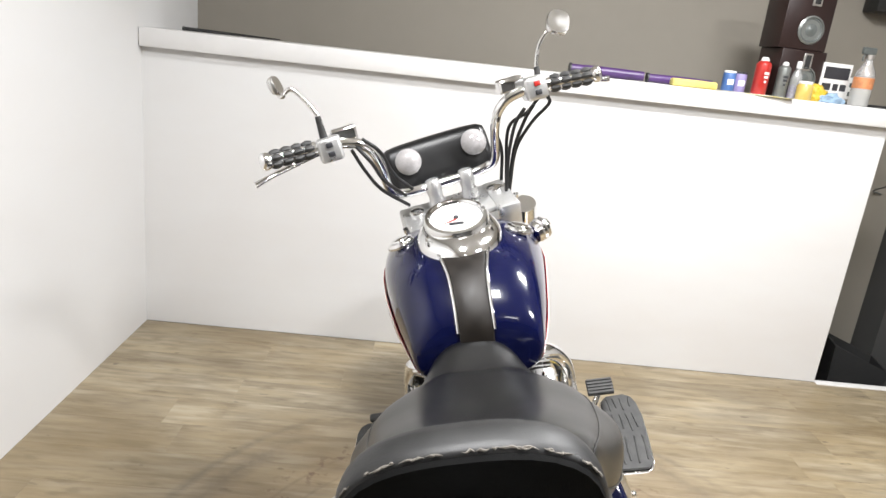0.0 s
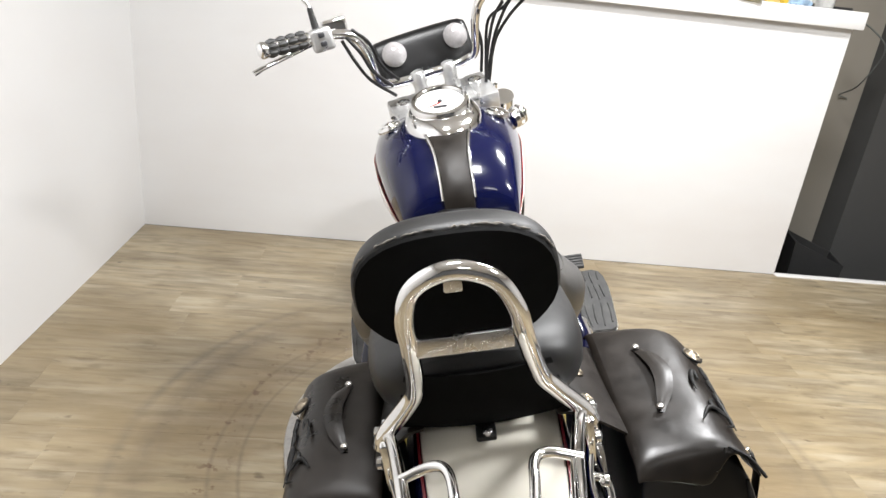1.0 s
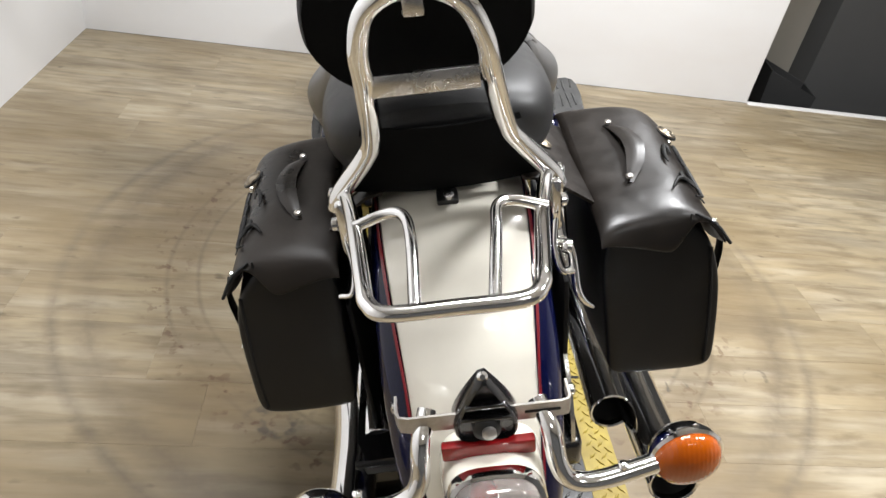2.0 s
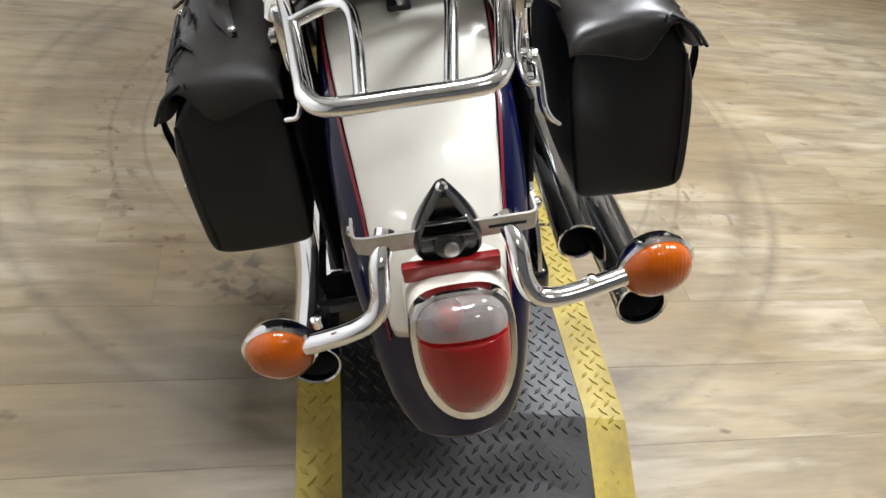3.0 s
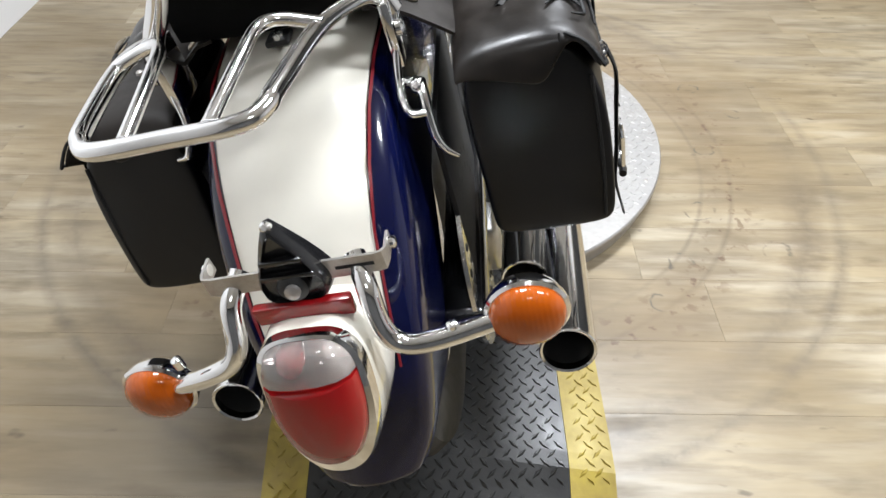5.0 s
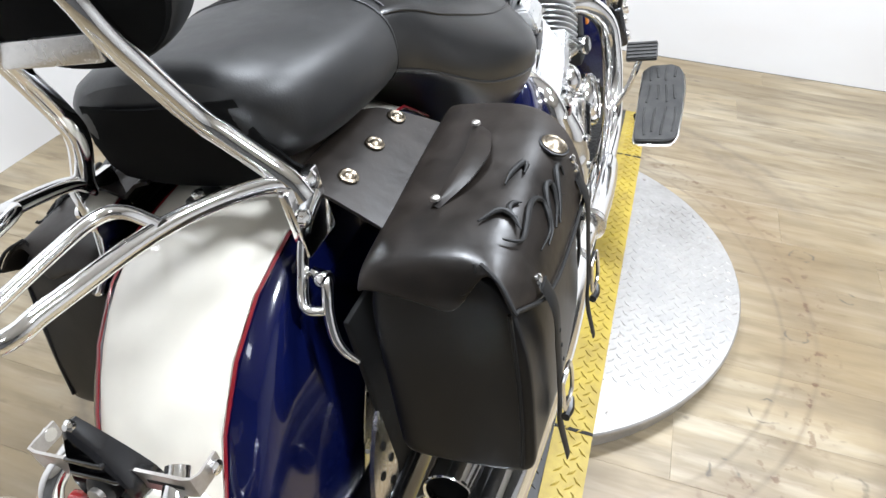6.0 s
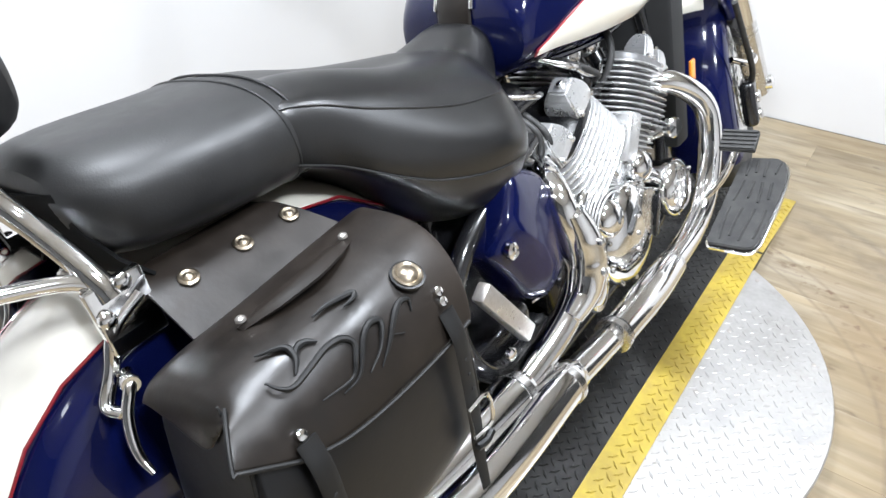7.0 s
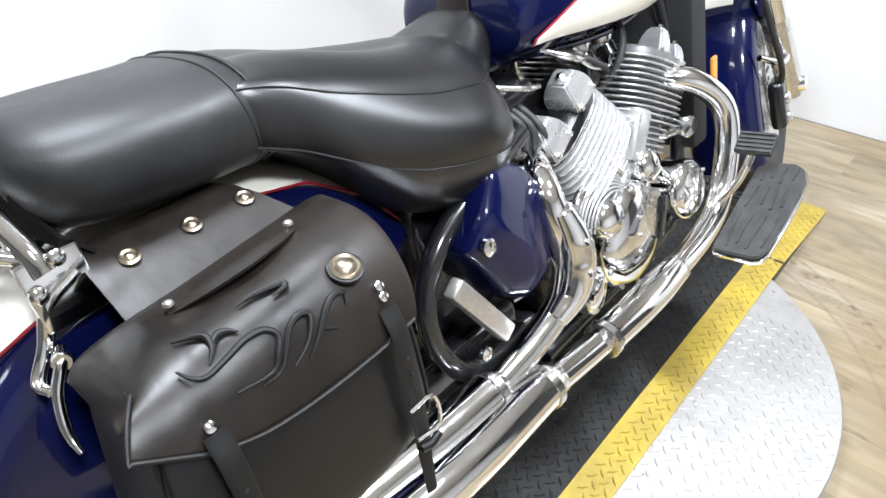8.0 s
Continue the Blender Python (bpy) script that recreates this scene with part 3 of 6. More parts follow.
def rear_fender(bike):
    f = sub("rear_fender", bike, "blue and pearl white rear fender")
    n = len(FENDER)
    white = lambda i: 0.54 + 0.10 * max(0.0, min(1.0, (9 - i) / 4))
    bm = bmesh.new()
    sheet(bm, [fender_ring(i, -1, 1, 33, 0.0) for i in range(n)], 0.003)
    subdivided(part("shell", bm, BLUE, f, "deep blue painted shell"))
    bm = bmesh.new()
    sheet(bm, [fender_ring(i, -white(i), white(i), 15, 0.0025) for i in range(0, 12)], 0.002)
    subdivided(part("white_panel", bm, PEARL, f, "pearl white crown panel"))
    for s in (-1, 1):
        bm = bmesh.new()
        sheet(bm, [sorted(fender_ring(i, s * (white(i) + 0.005), s * (white(i) + 0.018), 3, 0.003), key=lambda p: p.x) for i in range(0, 12)], 0.002)
        part("pinstripe", bm, RED_LINE, f, "thin red pinstripe")
    return f


def tail_light(bike):
    t = sub("tail_light", bike, "teardrop tail light with clear and red lens")
    # own plane: u across, v down the fender, w outwards
    o = Vector((0.004, -0.052, 0.495))
    v = Vector((0, -0.33, -0.94)).normalized()
    u = Vector((1, 0, 0))
    w = Vector((0, -v.z, v.y)) * -1
    if w.y > 0:
        w = -w

    def shape(k, grow=1.0, s=40):
        out = []
        for i in range(s):
            a = 2 * math.pi * i / s
            c, si = math.cos(a), math.sin(a)
            hw = 0.050 if si < 0 else 0.050
            x = hw * math.copysign(abs(c) ** (0.62 if si < 0 else 0.9), c) * grow
            y = (0.060 if si < 0 else 0.092) * math.copysign(abs(si) ** (0.6 if si < 0 else 0.95), si) * grow
            out.append((x, y))
        return out

    def at(p, h):
        return o + u * p[0] + v * p[1] + w * h

    bm = bmesh.new()
    outer, mid, inner = shape(0, 1.16), shape(0, 1.12), shape(0, 1.0)
    outer = [(x, y + 0.006) for x, y in outer]
    mid = [(x, y + 0.004) for x, y in mid]
    loft(bm, [[at(p, -0.02) for p in outer], [at(p, 0.012) for p in outer], [at(p, 0.02) for p in mid], [at(p, 0.022) for p in inner], [at(p, 0.004) for p in inner]])
    part("bezel", bm, CHROME, t, "chrome bezel")
    bm = bmesh.new()
    loft(bm, [[at(p, 0.004) for p in outer], [at((p[0] * 1.05, p[1] - 0.004), -0.03) for p in outer], [at((p[0] * 1.1, p[1] * 0.95 - 0.012), -0.11) for p in outer]])
    part("housing", bm, PEARL, t, "pearl white lamp housing")
    for name, mat, lab, lo, hi in (("clear_lens", CLEAR_LENS, "clear upper lens", -1, 0.0), ("red_lens", RED_LENS, "red lower lens", 0.0, 1)):
        bm = bmesh.new()
        cut = -0.020
        pts = [p for p in shape(0, 0.985, 120)]
        part_pts = [p for p in pts if (p[1] <= cut) == (lo < 0)]
        # order along the outline so that the cut closes the loop
        if lo < 0:
            part_pts.sort(key=lambda p: math.atan2(p[0], -(p[1] - cut) + 1e-6))
        else:
            part_pts.sort(key=lambda p: math.atan2(p[0], (p[1] - cut) + 1e-6))
        cx = sum(p[0] for p in part_pts) / len(part_pts)
        cy = cut + (-0.014 if lo < 0 else 0.035)
        rings = []
        for g, h in ((1.0, 0.006), (1.0, 0.024), (0.93, 0.036), (0.7, 0.046), (0.35, 0.051), (0.02, 0.052)):
            rings.append([at((cx + (p[0] - cx) * g, (cut + (p[1] - cut) * g) + (0.25 * (1 - g)) * (cy - cut)), h) for p in part_pts])
        loft(bm, rings)
        part(name, bm, mat, t, lab)
    part("bulb", lathed([(0.001, 0.030), (0.010, 0.026), (0.015, 0.016), (0.013, 0.006), (0.010, 0.0)], at((-0.012, -0.036), 0.006), w, 20), RED_LENS, t, "red bulb behind the clear lens")
    for s in (-0.026, 0.026):
        part("lens_screw", lathed([(0.004, 0), (0.0038, 0.003), (0.002, 0.004)], at((s, 0.03), 0.036), w, 10), STEEL, t)
    return t


def light_bar(bike):
    b = sub("plate_bracket", bike, "bare steel plate bracket with a black lamp housing")
    for s in (-1, 1):
        bm = bmesh.new()
        pts = [Vector((s * x, y, 0)) for x, y in ((0.028, 0.004), (0.086, 0.004), (0.094, 0.006), (0.0975, 0.014), (0.0975, 0.025), (0.0975, 0.038))]
        sheet(bm, [[p + Vector((0, 0, 0.589 + 0.004 * (p.y > 0.01))), p + Vector((0, 0, 0.601)), p + Vector((0, 0, 0.613 - 0.002 * (p.y > 0.01)))] for p in pts], 0.003)
        part("steel_bar", bm, STEEL, b, "slotted steel bar")
    for s in (-1, 1):
        part("slot", boxed(s * 0.064 - 0.020, 0.0035, 0.5995, s * 0.064 + 0.020, 0.0046, 0.6035, 0.0), DARK, b)
        part("bolt", lathed([(0.007, 0), (0.007, 0.006), (0.004, 0.008)], (s * 0.097, 0.028, 0.603), (s, 0, 0), 10), CHROME, b)
    bm = bmesh.new()
    outline = []
    for i in range(28):
        a = math.pi * 2 * i / 28
        cx, cz = math.cos(a), math.sin(a)
        z = 0.597 + (0.077 * cz ** 1.6 if cz > 0 else 0.024 * math.copysign(abs(cz) ** 0.5, cz))
        w = 0.037 * math.copysign((1 - 0.93 * max(0, (z - 0.597) / 0.077) ** 1.35) if cz > 0 else abs(cx) ** 0.5, cx)
        outline.append((w, z))
    tip = lambda z: (z - 0.575) / 0.10
    loft(bm, [[Vector((x * g, y0 + dy * tip(z), 0.600 + (z - 0.600) * g)) for x, z in outline] for g, y0, dy in ((1.0, 0.026, -0.018), (1.0, 0.006, -0.006), (0.94, -0.006, 0.0), (0.86, -0.010, 0.002), (0.80, -0.004, 0.002), (0.5, -0.003, 0.002))])
    part("lamp_housing", bm, BLACK, b, "black pointed lamp housing")
    for z, w in ((0.632, 0.022), (0.612, 0.028)):
        part("housing_rib", boxed(-w, -0.011, z - 0.003, w, -0.002, z + 0.003, 0.002), BLACK, b)
    part("bulb_socket", lathed([(0.016, -0.004), (0.016, 0.006), (0.012, 0.010), (0.006, 0.011)], (0, -0.005, 0.596), (0, -1, 0.15), 18), BLACK_PLASTIC, b)
    part("housing_tip", lathed([(0.006, 0), (0.006, 0.004), (0.003, 0.007)], (0, 0.002, 0.668), (0, -0.8, 0.6), 12), CHROME, b)
    part("housing_bolt", lathed([(0.008, 0), (0.008, 0.005), (0.004, 0.007)], (0.002, -0.015, 0.598), (0, -1, 0.15), 12), STEEL, b)
    part("reflector", boxed(-0.053, -0.016, 0.553, 0.053, -0.004, 0.577, 0.003), REFLECT_RED, b, "long red rear reflector")
    return b


def turn_signal(bike, s):
    t = sub("turn_signal", bike, "chrome turn signal with a round amber lens")
    tube_pts = [(s * 0.062, 0.02, 0.588), (s * 0.073, -0.012, 0.570), (s * 0.078, -0.030, 0.535), (s * 0.092, -0.038, 0.513), (s * 0.125, -0.040, 0.504 + 0.006 * s), (s * 0.188 + 0.006, -0.030, 0.496 + 0.022 * s)]
    part("stalk", tubed(tube_pts, 0.0115), CHROME, t)
    part("clamp_screw", lathed([(0.006, 0), (0.006, 0.012), (0.003, 0.014)], (s * 0.150, -0.036, 0.516), (0, 0, 1), 10), CHROME, t)
    c = Vector((0.224, -0.024, 0.520)) if s > 0 else Vector((-0.204, -0.024, 0.468))
    ax = Vector((0.03 * s, -1, 0.05)).normalized()
    part("housing", lathed([(0.010, -0.030), (0.026, -0.025), (0.038, -0.013), (0.0425, -0.002), (0.043, 0.004), (0.040, 0.007)], c, ax, 32), CHROME, t)
    part("lens", lathed([(0.0385, 0.004), (0.0385, 0.010), (0.034, 0.018), (0.025, 0.024), (0.012, 0.028), (0.001, 0.029)], c, ax, 32), AMBER, t, "amber lens")
    return t


def seats(bike):
    r = sub("rider_seat", bike, "wide black leather rider seat")
    # along, crown, hump beside it, upper seam out and up, bulge, lower seam out and up, underside
    rows = [(0.475, 0.820, 0.830, 0.110, 0.815, 0.115, 0.110, 0.785, 0.778), (0.50, 0.838, 0.850, 0.140, 0.836, 0.146, 0.140, 0.770, 0.762),
            (0.55, 0.846, 0.858, 0.157, 0.825, 0.166, 0.160, 0.747, 0.738), (0.60, 0.834, 0.850, 0.170, 0.802, 0.188, 0.187, 0.714, 0.694),
            (0.65, 0.816, 0.836, 0.181, 0.783, 0.208, 0.206, 0.685, 0.628), (0.70, 0.800, 0.820, 0.190, 0.765, 0.225, 0.222, 0.667, 0.582),
            (0.75, 0.790, 0.806, 0.196, 0.750, 0.237, 0.232, 0.655, 0.563), (0.80, 0.784, 0.795, 0.198, 0.741, 0.241, 0.235, 0.648, 0.561),
            (0.84, 0.780, 0.787, 0.193, 0.735, 0.228, 0.226, 0.644, 0.568), (0.872, 0.778, 0.782, 0.174, 0.732, 0.202, 0.202, 0.643, 0.590),
            (0.896, 0.777, 0.779, 0.148, 0.732, 0.162, 0.160, 0.648, 0.624), (0.915, 0.777, 0.777, 0.122, 0.736, 0.130, 0.122, 0.668, 0.662),
            (0.95, 0.788, 0.786, 0.104, 0.746, 0.111, 0.100, 0.690, 0.686), (0.985, 0.800, 0.797, 0.084, 0.764, 0.089, 0.080, 0.706, 0.700),
            (1.012, 0.799, 0.795, 0.064, 0.768, 0.067, 0.060, 0.724, 0.722), (1.030, 0.776, 0.774, 0.035, 0.762, 0.036, 0.030, 0.738, 0.736)]

    def half(y, zc, hump, xs, zs, xb, xl, zl, zb):
        return [Vector(q) for q in ((0, y, zc), (xs * 0.48, y, hump), (xs * 0.84, y, zs + (hump - zs) * 0.52), (xs, y, zs), (xb, y, zs * 0.52 + zl * 0.48), (xl, y, zl), (xl * 0.84, y, zb + (zl - zb) * 0.30), (xl * 0.5, y, zb), (0, y, zb))]

    lines = [spline(line, 4) for line in zip(*(spline(half(*row), 3) for row in rows))]
    rings = []
    for k in range(len(lines[0])):
        right = [line[k] for line in lines]
        rings.append(right + [Vector((-q.x, q.y, q.z)) for q in right[-2:0:-1]])
    loft(bm := bmesh.new(), rings)
    subdivided(part("cushion", bm, LEATHER, r, angle=75))
    for k0, last in ((9, 44), (15, 40)):
        for s in (-1, 1):
            pts = [(s * (q.x + 0.0004), q.y, q.z) for q in lines[k0][2:last:2]]
            part("seam", tubed(pts, 0.0017, n=8, steps=3), LEATHER, r, "stitched leather piping")
    p = sub("passenger_seat", bike, "black leather passenger seat")
    bm = bmesh.new()
    rows = [(0.258, 0.79, 0.845, 0.08), (0.266, 0.766, 0.866, 0.112), (0.290, 0.750, 0.878, 0.140), (0.34, 0.740, 0.880, 0.153), (0.41, 0.736, 0.876, 0.157), (0.47, 0.733, 0.872, 0.155), (0.525, 0.730, 0.874, 0.150), (0.552, 0.738, 0.862, 0.136), (0.562, 0.77, 0.83, 0.09)]
    loft(bm, [ring_y(y, 0, lo, hi, w, 2.8, 32, tilt=-0.12) for y, lo, hi, w in rows])
    subdivided(part("cushion", bm, LEATHER_SATIN, p))
    for y, lo, hi, w in ((0.503, 0.732, 0.8725, 0.1505), (0.526, 0.732, 0.872, 0.1475)):
        bm = bmesh.new()
        tube(bm, ring_y(y, 0, lo, hi, w, 2.8, 32, tilt=-0.12), 0.0018, n=8, steps=2, cap=False, closed=True)
        part("seam", bm, LEATHER_SATIN, p, "stitched leather piping")
    # rear skirt and tab on the fender
    bm = bmesh.new()
    skirt = []
    for z, y0, w, bow in ((0.845, 0.246, 0.095, 0.016), (0.80, 0.252, 0.108, 0.016), (0.765, 0.265, 0.120, 0.018), (0.738, 0.284, 0.130, 0.020)):
        skirt.append([(x * w, y0 + bow * x * x, z) for x in (-1, -0.75, -0.5, -0.25, 0, 0.25, 0.5, 0.75, 1)])
    sheet(bm, skirt, 0.004)
    part("rear_skirt", bm, VINYL_BACK, p)
    part("fixing_tab", boxed(-0.014, 0.258, 0.728, 0.014, 0.290, 0.736, 0.003), BLACK_PLASTIC, p)
    part("tab_bolt", lathed([(0.007, 0), (0.007, 0.006), (0.004, 0.008)], (0.002, 0.266, 0.736), (0, -0.2, 1), 12), CHROME_DULL, p)
    return r, p


def backrest(bike):
    b = sub("backrest", bike, "black padded backrest with a scuffed top edge")
    c = Vector((-0.012, 0.226, 0.973))
    fwd = Vector((0, 0.985, 0.17))
    up = Vector((0, -0.17, 0.985))
    bm = bmesh.new()

    def outline(g, d):
        pts = []
        for i in range(40):
            a = 2 * math.pi * i / 40
            ca, sa = math.cos(a), math.sin(a)
            k = (abs(ca) ** 2.7 + abs(sa) ** 2.7) ** (-1 / 2.7)
            w = 0.124 if sa > -0.2 else 0.124 * (1 - 0.25 * (-(sa) - 0.2))
            pts.append(c + Vector((w * g * k * ca, 0, 0)) + up * (0.087 * g * k * sa) + fwd * d)
        return pts

    loft(bm, [outline(0.5, 0.062), outline(0.8, 0.060), outline(0.95, 0.048), outline(1.0, 0.026), outline(0.985, 0.006), outline(0.96, 0.0)])
    subdivided(part("pad", bm, LEATHER_SATIN, b))
    bm = bmesh.new()
    loft(bm, [outline(0.955, 0.002), outline(0.94, -0.004), outline(0.5, -0.005)])
    part("back_panel", bm, VINYL_BACK, b, "flat black backing panel")
    # scuffs along the top of the pad
    rnd = random.Random(9)
    ring_pts = outline(0.985, 0.006)
    for k in range(30):
        f = rnd.uniform(2.5, 17.5)
        n = rnd.uniform(0.25, 1.1)
        pts = []
        for j in range(4):
            g = f + n * j / 3
            i = int(g)
            p = ring_pts[i % 40].lerp(ring_pts[(i + 1) % 40], g - i)
            pts.append(p + fwd * rnd.uniform(-0.0018, 0.0018) - (p - c).normalized() * 0.0006)
        bm = bmesh.new()
        tube(bm, pts, [0.0002, rnd.uniform(0.0006, 0.0017), rnd.uniform(0.0005, 0.0016), 0.0002], n=6, steps=3)
        part("scuff", bm, SCUFF, b, "pale worn scuff")
    return b


def sissy_bar(bike):
    s = sub("sissy_bar", bike, "chrome tubular sissy bar with a luggage rack")
    L = [(-0.140, 0.255, 0.745), (-0.130, 0.252, 0.768), (-0.092, 0.240, 0.818), (-0.079, 0.228, 0.850), (-0.074, 0.198, 0.925), (-0.073, 0.186, 0.968), (-0.058, 0.178, 1.008), (-0.015, 0.174, 1.026)]
    R = [(-x - 0.030 * max(0, (z - 0.82) / 0.2), y, z) for x, y, z in reversed(L[:-1])]
    part("hoop", tubed(L + R, 0.0120, n=18, steps=6), CHROME, s)
    bm = bmesh.new()
    box(bm, -0.068, 0.190, 0.912, 0.046, 0.196, 0.936, 0.0015)
    part("cross_plate", bm, CHROME_DULL, s, "flat chrome cross plate")
    part("pad_bolt", lathed([(0.010, 0), (0.010, 0.006), (0.007, 0.010), (0.004, 0.012)], (-0.015, 0.206, 1.000), (0, -1, 0.1), 14), CHROME, s)
    part("pad_lug", boxed(-0.026, 0.186, 0.992, -0.004, 0.204, 1.018, 0.003), CHROME_DULL, s)
    # luggage rack
    rk = sub("luggage_rack", bike, "chrome tubular luggage rack above the rear fender")
    out = [(-0.136, 0.258, 0.750), (-0.122, 0.225, 0.775), (-0.104, 0.13, 0.798), (-0.090, 0.024, 0.802), (-0.085, -0.002, 0.800), (-0.067, -0.016, 0.798), (-0.004, -0.016, 0.797), (0.056, -0.016, 0.798), (0.074, -0.002, 0.800), (0.080, 0.024, 0.802), (0.098, 0.13, 0.798), (0.120, 0.225, 0.775), (0.134, 0.258, 0.750)]
    part("outer_rail", tubed(out, 0.0082, n=16, steps=6), CHROME, rk)
    for sx in (-1, 1):
        pts = [(sx * 0.102, 0.122, 0.802), (sx * 0.066, 0.126, 0.812), (sx * 0.048, 0.112, 0.815), (sx * 0.042, 0.07, 0.812), (sx * 0.036 - 0.006, -0.012, 0.800)]
        part("inner_rail", tubed(pts, 0.0062, n=14, steps=6), CHROME, rk)
        # bracket down to the fender strut
        bm = bmesh.new()
        box(bm, -0.006, -0.03, -0.055, 0.006, 0.03, 0.02, 0.003, m=Matrix.Translation((sx * 0.134, 0.262, 0.742)))
        part("mount_block", bm, CHROME, rk)
        part("fender_strut", tubed([(sx * 0.138, 0.28, 0.735), (sx * 0.136, 0.245, 0.715), (sx * 0.130, 0.225, 0.675), (sx * 0.134, 0.205, 0.648), (sx * 0.150, 0.21, 0.640)], 0.008, flat=0.6), CHROME, rk)
        for k, (y, z) in enumerate(((0.268, 0.757), (0.24, 0.73))):
            part("bolt", lathed([(0.009, 0), (0.009, 0.006), (0.005, 0.009)], (sx * 0.141, y, z), (sx, 0, 0), 12), CHROME, rk)
    return s


LID = [(0.185, 0.688), (0.193, 0.699), (0.220, 0.705), (0.265, 0.708), (0.305, 0.706), (0.331, 0.693), (0.346, 0.667), (0.353, 0.634), (0.357, 0.598)]


def lid_section(s, arc, y, lift=0.0):
    """A place on the skin of a lid: so far over it from its inner edge."""
    pts = [Vector((x, 0, z)) for x, z in LID]
    for a, b in zip(pts, pts[1:]):
        d = (b - a).length
        if arc <= d or b is pts[-1]:
            p = a + (b - a) * (arc / d)
            n = Vector((-(b - a).z, 0, (b - a).x)).normalized() * lift
            return bag_at(s, p.x + n.x, y, p.z + n.z + 0.014 * (y - 0.36) / 0.15)
        arc -= d


def bag_at(s, x, y, z):
    """Bag axes to bike axes; the bag on the stand's side is slimmer and sits closer to the wheel."""
    if s < 0:
        x = 0.152 + (x - 0.185) * 0.93
    return Vector((s * x + 0.004, y, z))


def saddlebag(bike, s):
    b = sub("saddlebag", bike, "black leather saddlebag with buckled straps and a scrollwork lid")

    def rake(y, z):
        """The rear face leans forward towards the top."""
        return max(0.0, (0.40 - y) / 0.22) * 0.052 * (z - 0.46) / 0.24

    # body: wider at the bottom, outer face bulging
    bm = bmesh.new()
    rings = []
    for y, dz, dx in ((0.186, 0.040, 0.035), (0.1862, 0.010, 0.009), (0.189, 0.001, 0.001), (0.196, 0.0, 0.0), (0.215, 0.0, 0.0), (0.30, -0.003, -0.006), (0.42, 0.0, -0.004), (0.494, 0.006, 0.004), (0.504, 0.02, 0.02)):
        pts = []
        for x, z in ((0.190, 0.676), (0.192, 0.56), (0.196, 0.474), (0.199, 0.460), (0.214, 0.453), (0.305, 0.450), (0.338, 0.453), (0.347, 0.463), (0.350, 0.505), (0.351, 0.58), (0.345, 0.620), (0.332, 0.654), (0.305, 0.682), (0.24, 0.688)):
            x = x - dx if x > 0.25 else x + dx
            z = z + dz if z < 0.55 else z - dz * 0.4
            fold = 0.005 * noise.noise(Vector((x * 14 + s, y * 16, z * 14)))
            pts.append(bag_at(s, x + fold, y + rake(y, z) + fold, z))
        rings.append(pts)
    loft(bm, rings)
    subdivided(part("body", bm, LEATHER_BAG, b), 2)
    # edge welting round the front panel
    pts = [bag_at(s, x, 0.491, z) for x, z in ((0.196, 0.64), (0.196, 0.56), (0.204, 0.484), (0.220, 0.463), (0.300, 0.460), (0.331, 0.470), (0.344, 0.508), (0.346, 0.58), (0.341, 0.625))]
    part("welt", tubed(pts, 0.0024, n=8, steps=4), LEATHER_MATT, b)
    # lid: its rear edge rolls down into the body, its outer flap hangs free and flares to the rear
    bm = bmesh.new()
    grid = []
    lip = (0.014, 0.017, 0.026, 0.038, 0.050, 0.054, 0.004, 0.0, 0.0)
    front_lip = (0.016, 0.022, 0.034, 0.050, 0.062, 0.062, 0.046, 0.020, 0.004)
    cum = [sum((Vector(q) - Vector(p)).length for p, q in list(zip(LID, LID[1:]))[:k]) for k in range(9)]
    free = {6: 0.236, 7: 0.220, 8: 0.206}
    rows = [(0.2165, 1.0, 0.0), (0.2215, 0.62, 0.05), (0.2290, 0.22, 0.18), (0.2420, 0.04, 0.45), (0.262, 0, 1), (0.285, 0, 1), (0.31, 0, 1), (0.35, 0, 1), (0.40, 0, 1), (0.45, 0, 1), (0.500, 0.0, 1), (0.516, 0.10, 1), (0.523, 0.45, 1), (0.525, 0.9, 1)]
    for y0, e, f in rows:
        row = []
        for k in range(9):
            y = y0 if f == 1 or k < 6 else free[k] + (0.262 - free[k]) * f
            reach = 0.70 + (0.855 - 0.70) * f if f < 1 else float(np.interp(y, (0.262, 0.30, 0.37, 0.467), (0.855, 0.925, 0.98, 1.0)))
            q = lid_section(s, min(cum[k] * reach, cum[8] * 0.9999), y)
            fold = 0.006 * noise.noise(Vector((q.x * 17 + s, y * 19, 3.0))) if 0 < k < 8 and f == 1 else 0.0
            q += Vector((s * (fold * 0.5 + (0.003 if k > 5 else 0)), 0, fold - e * (lip if f < 1 else front_lip)[k]))
            q.y += (0.020 - 0.052 * k / 8) * max(0.0, (y - 0.45) / 0.075)
            row.append(q)
        grid.append(row)
    sheet(bm, grid, 0.005, flip=1 if s < 0 else -1)
    subdivided(part("lid", bm, LEATHER_OLD, b, "worn brown-black leather lid"), 2)
    rim = [Vector(grid[0][k]) for k in (6, 7)] + [Vector(r[-1]) + Vector((s * 0.0008, 0, 0.0025)) for r in grid[:-2]]
    part("lid_edge", tubed(rim, 0.0022, n=8, steps=3), LEATHER_MATT, b)
    seam = [Vector(grid[0][6]) + Vector((s * -0.006, -0.002, dz)) for dz in (0.002, -0.016, -0.034, -0.050)]
    part("flap_seam", tubed(seam, [0.0012, 0.0024, 0.0024, 0.0012], n=8, steps=3), DARK, b, "dark seam beside the flap")
    pts = [bag_at(s, x, 0.1865 + rake(0.1865, z), z) for x, z in ((0.334, 0.640), (0.337, 0.58), (0.337, 0.52), (0.334, 0.465))]
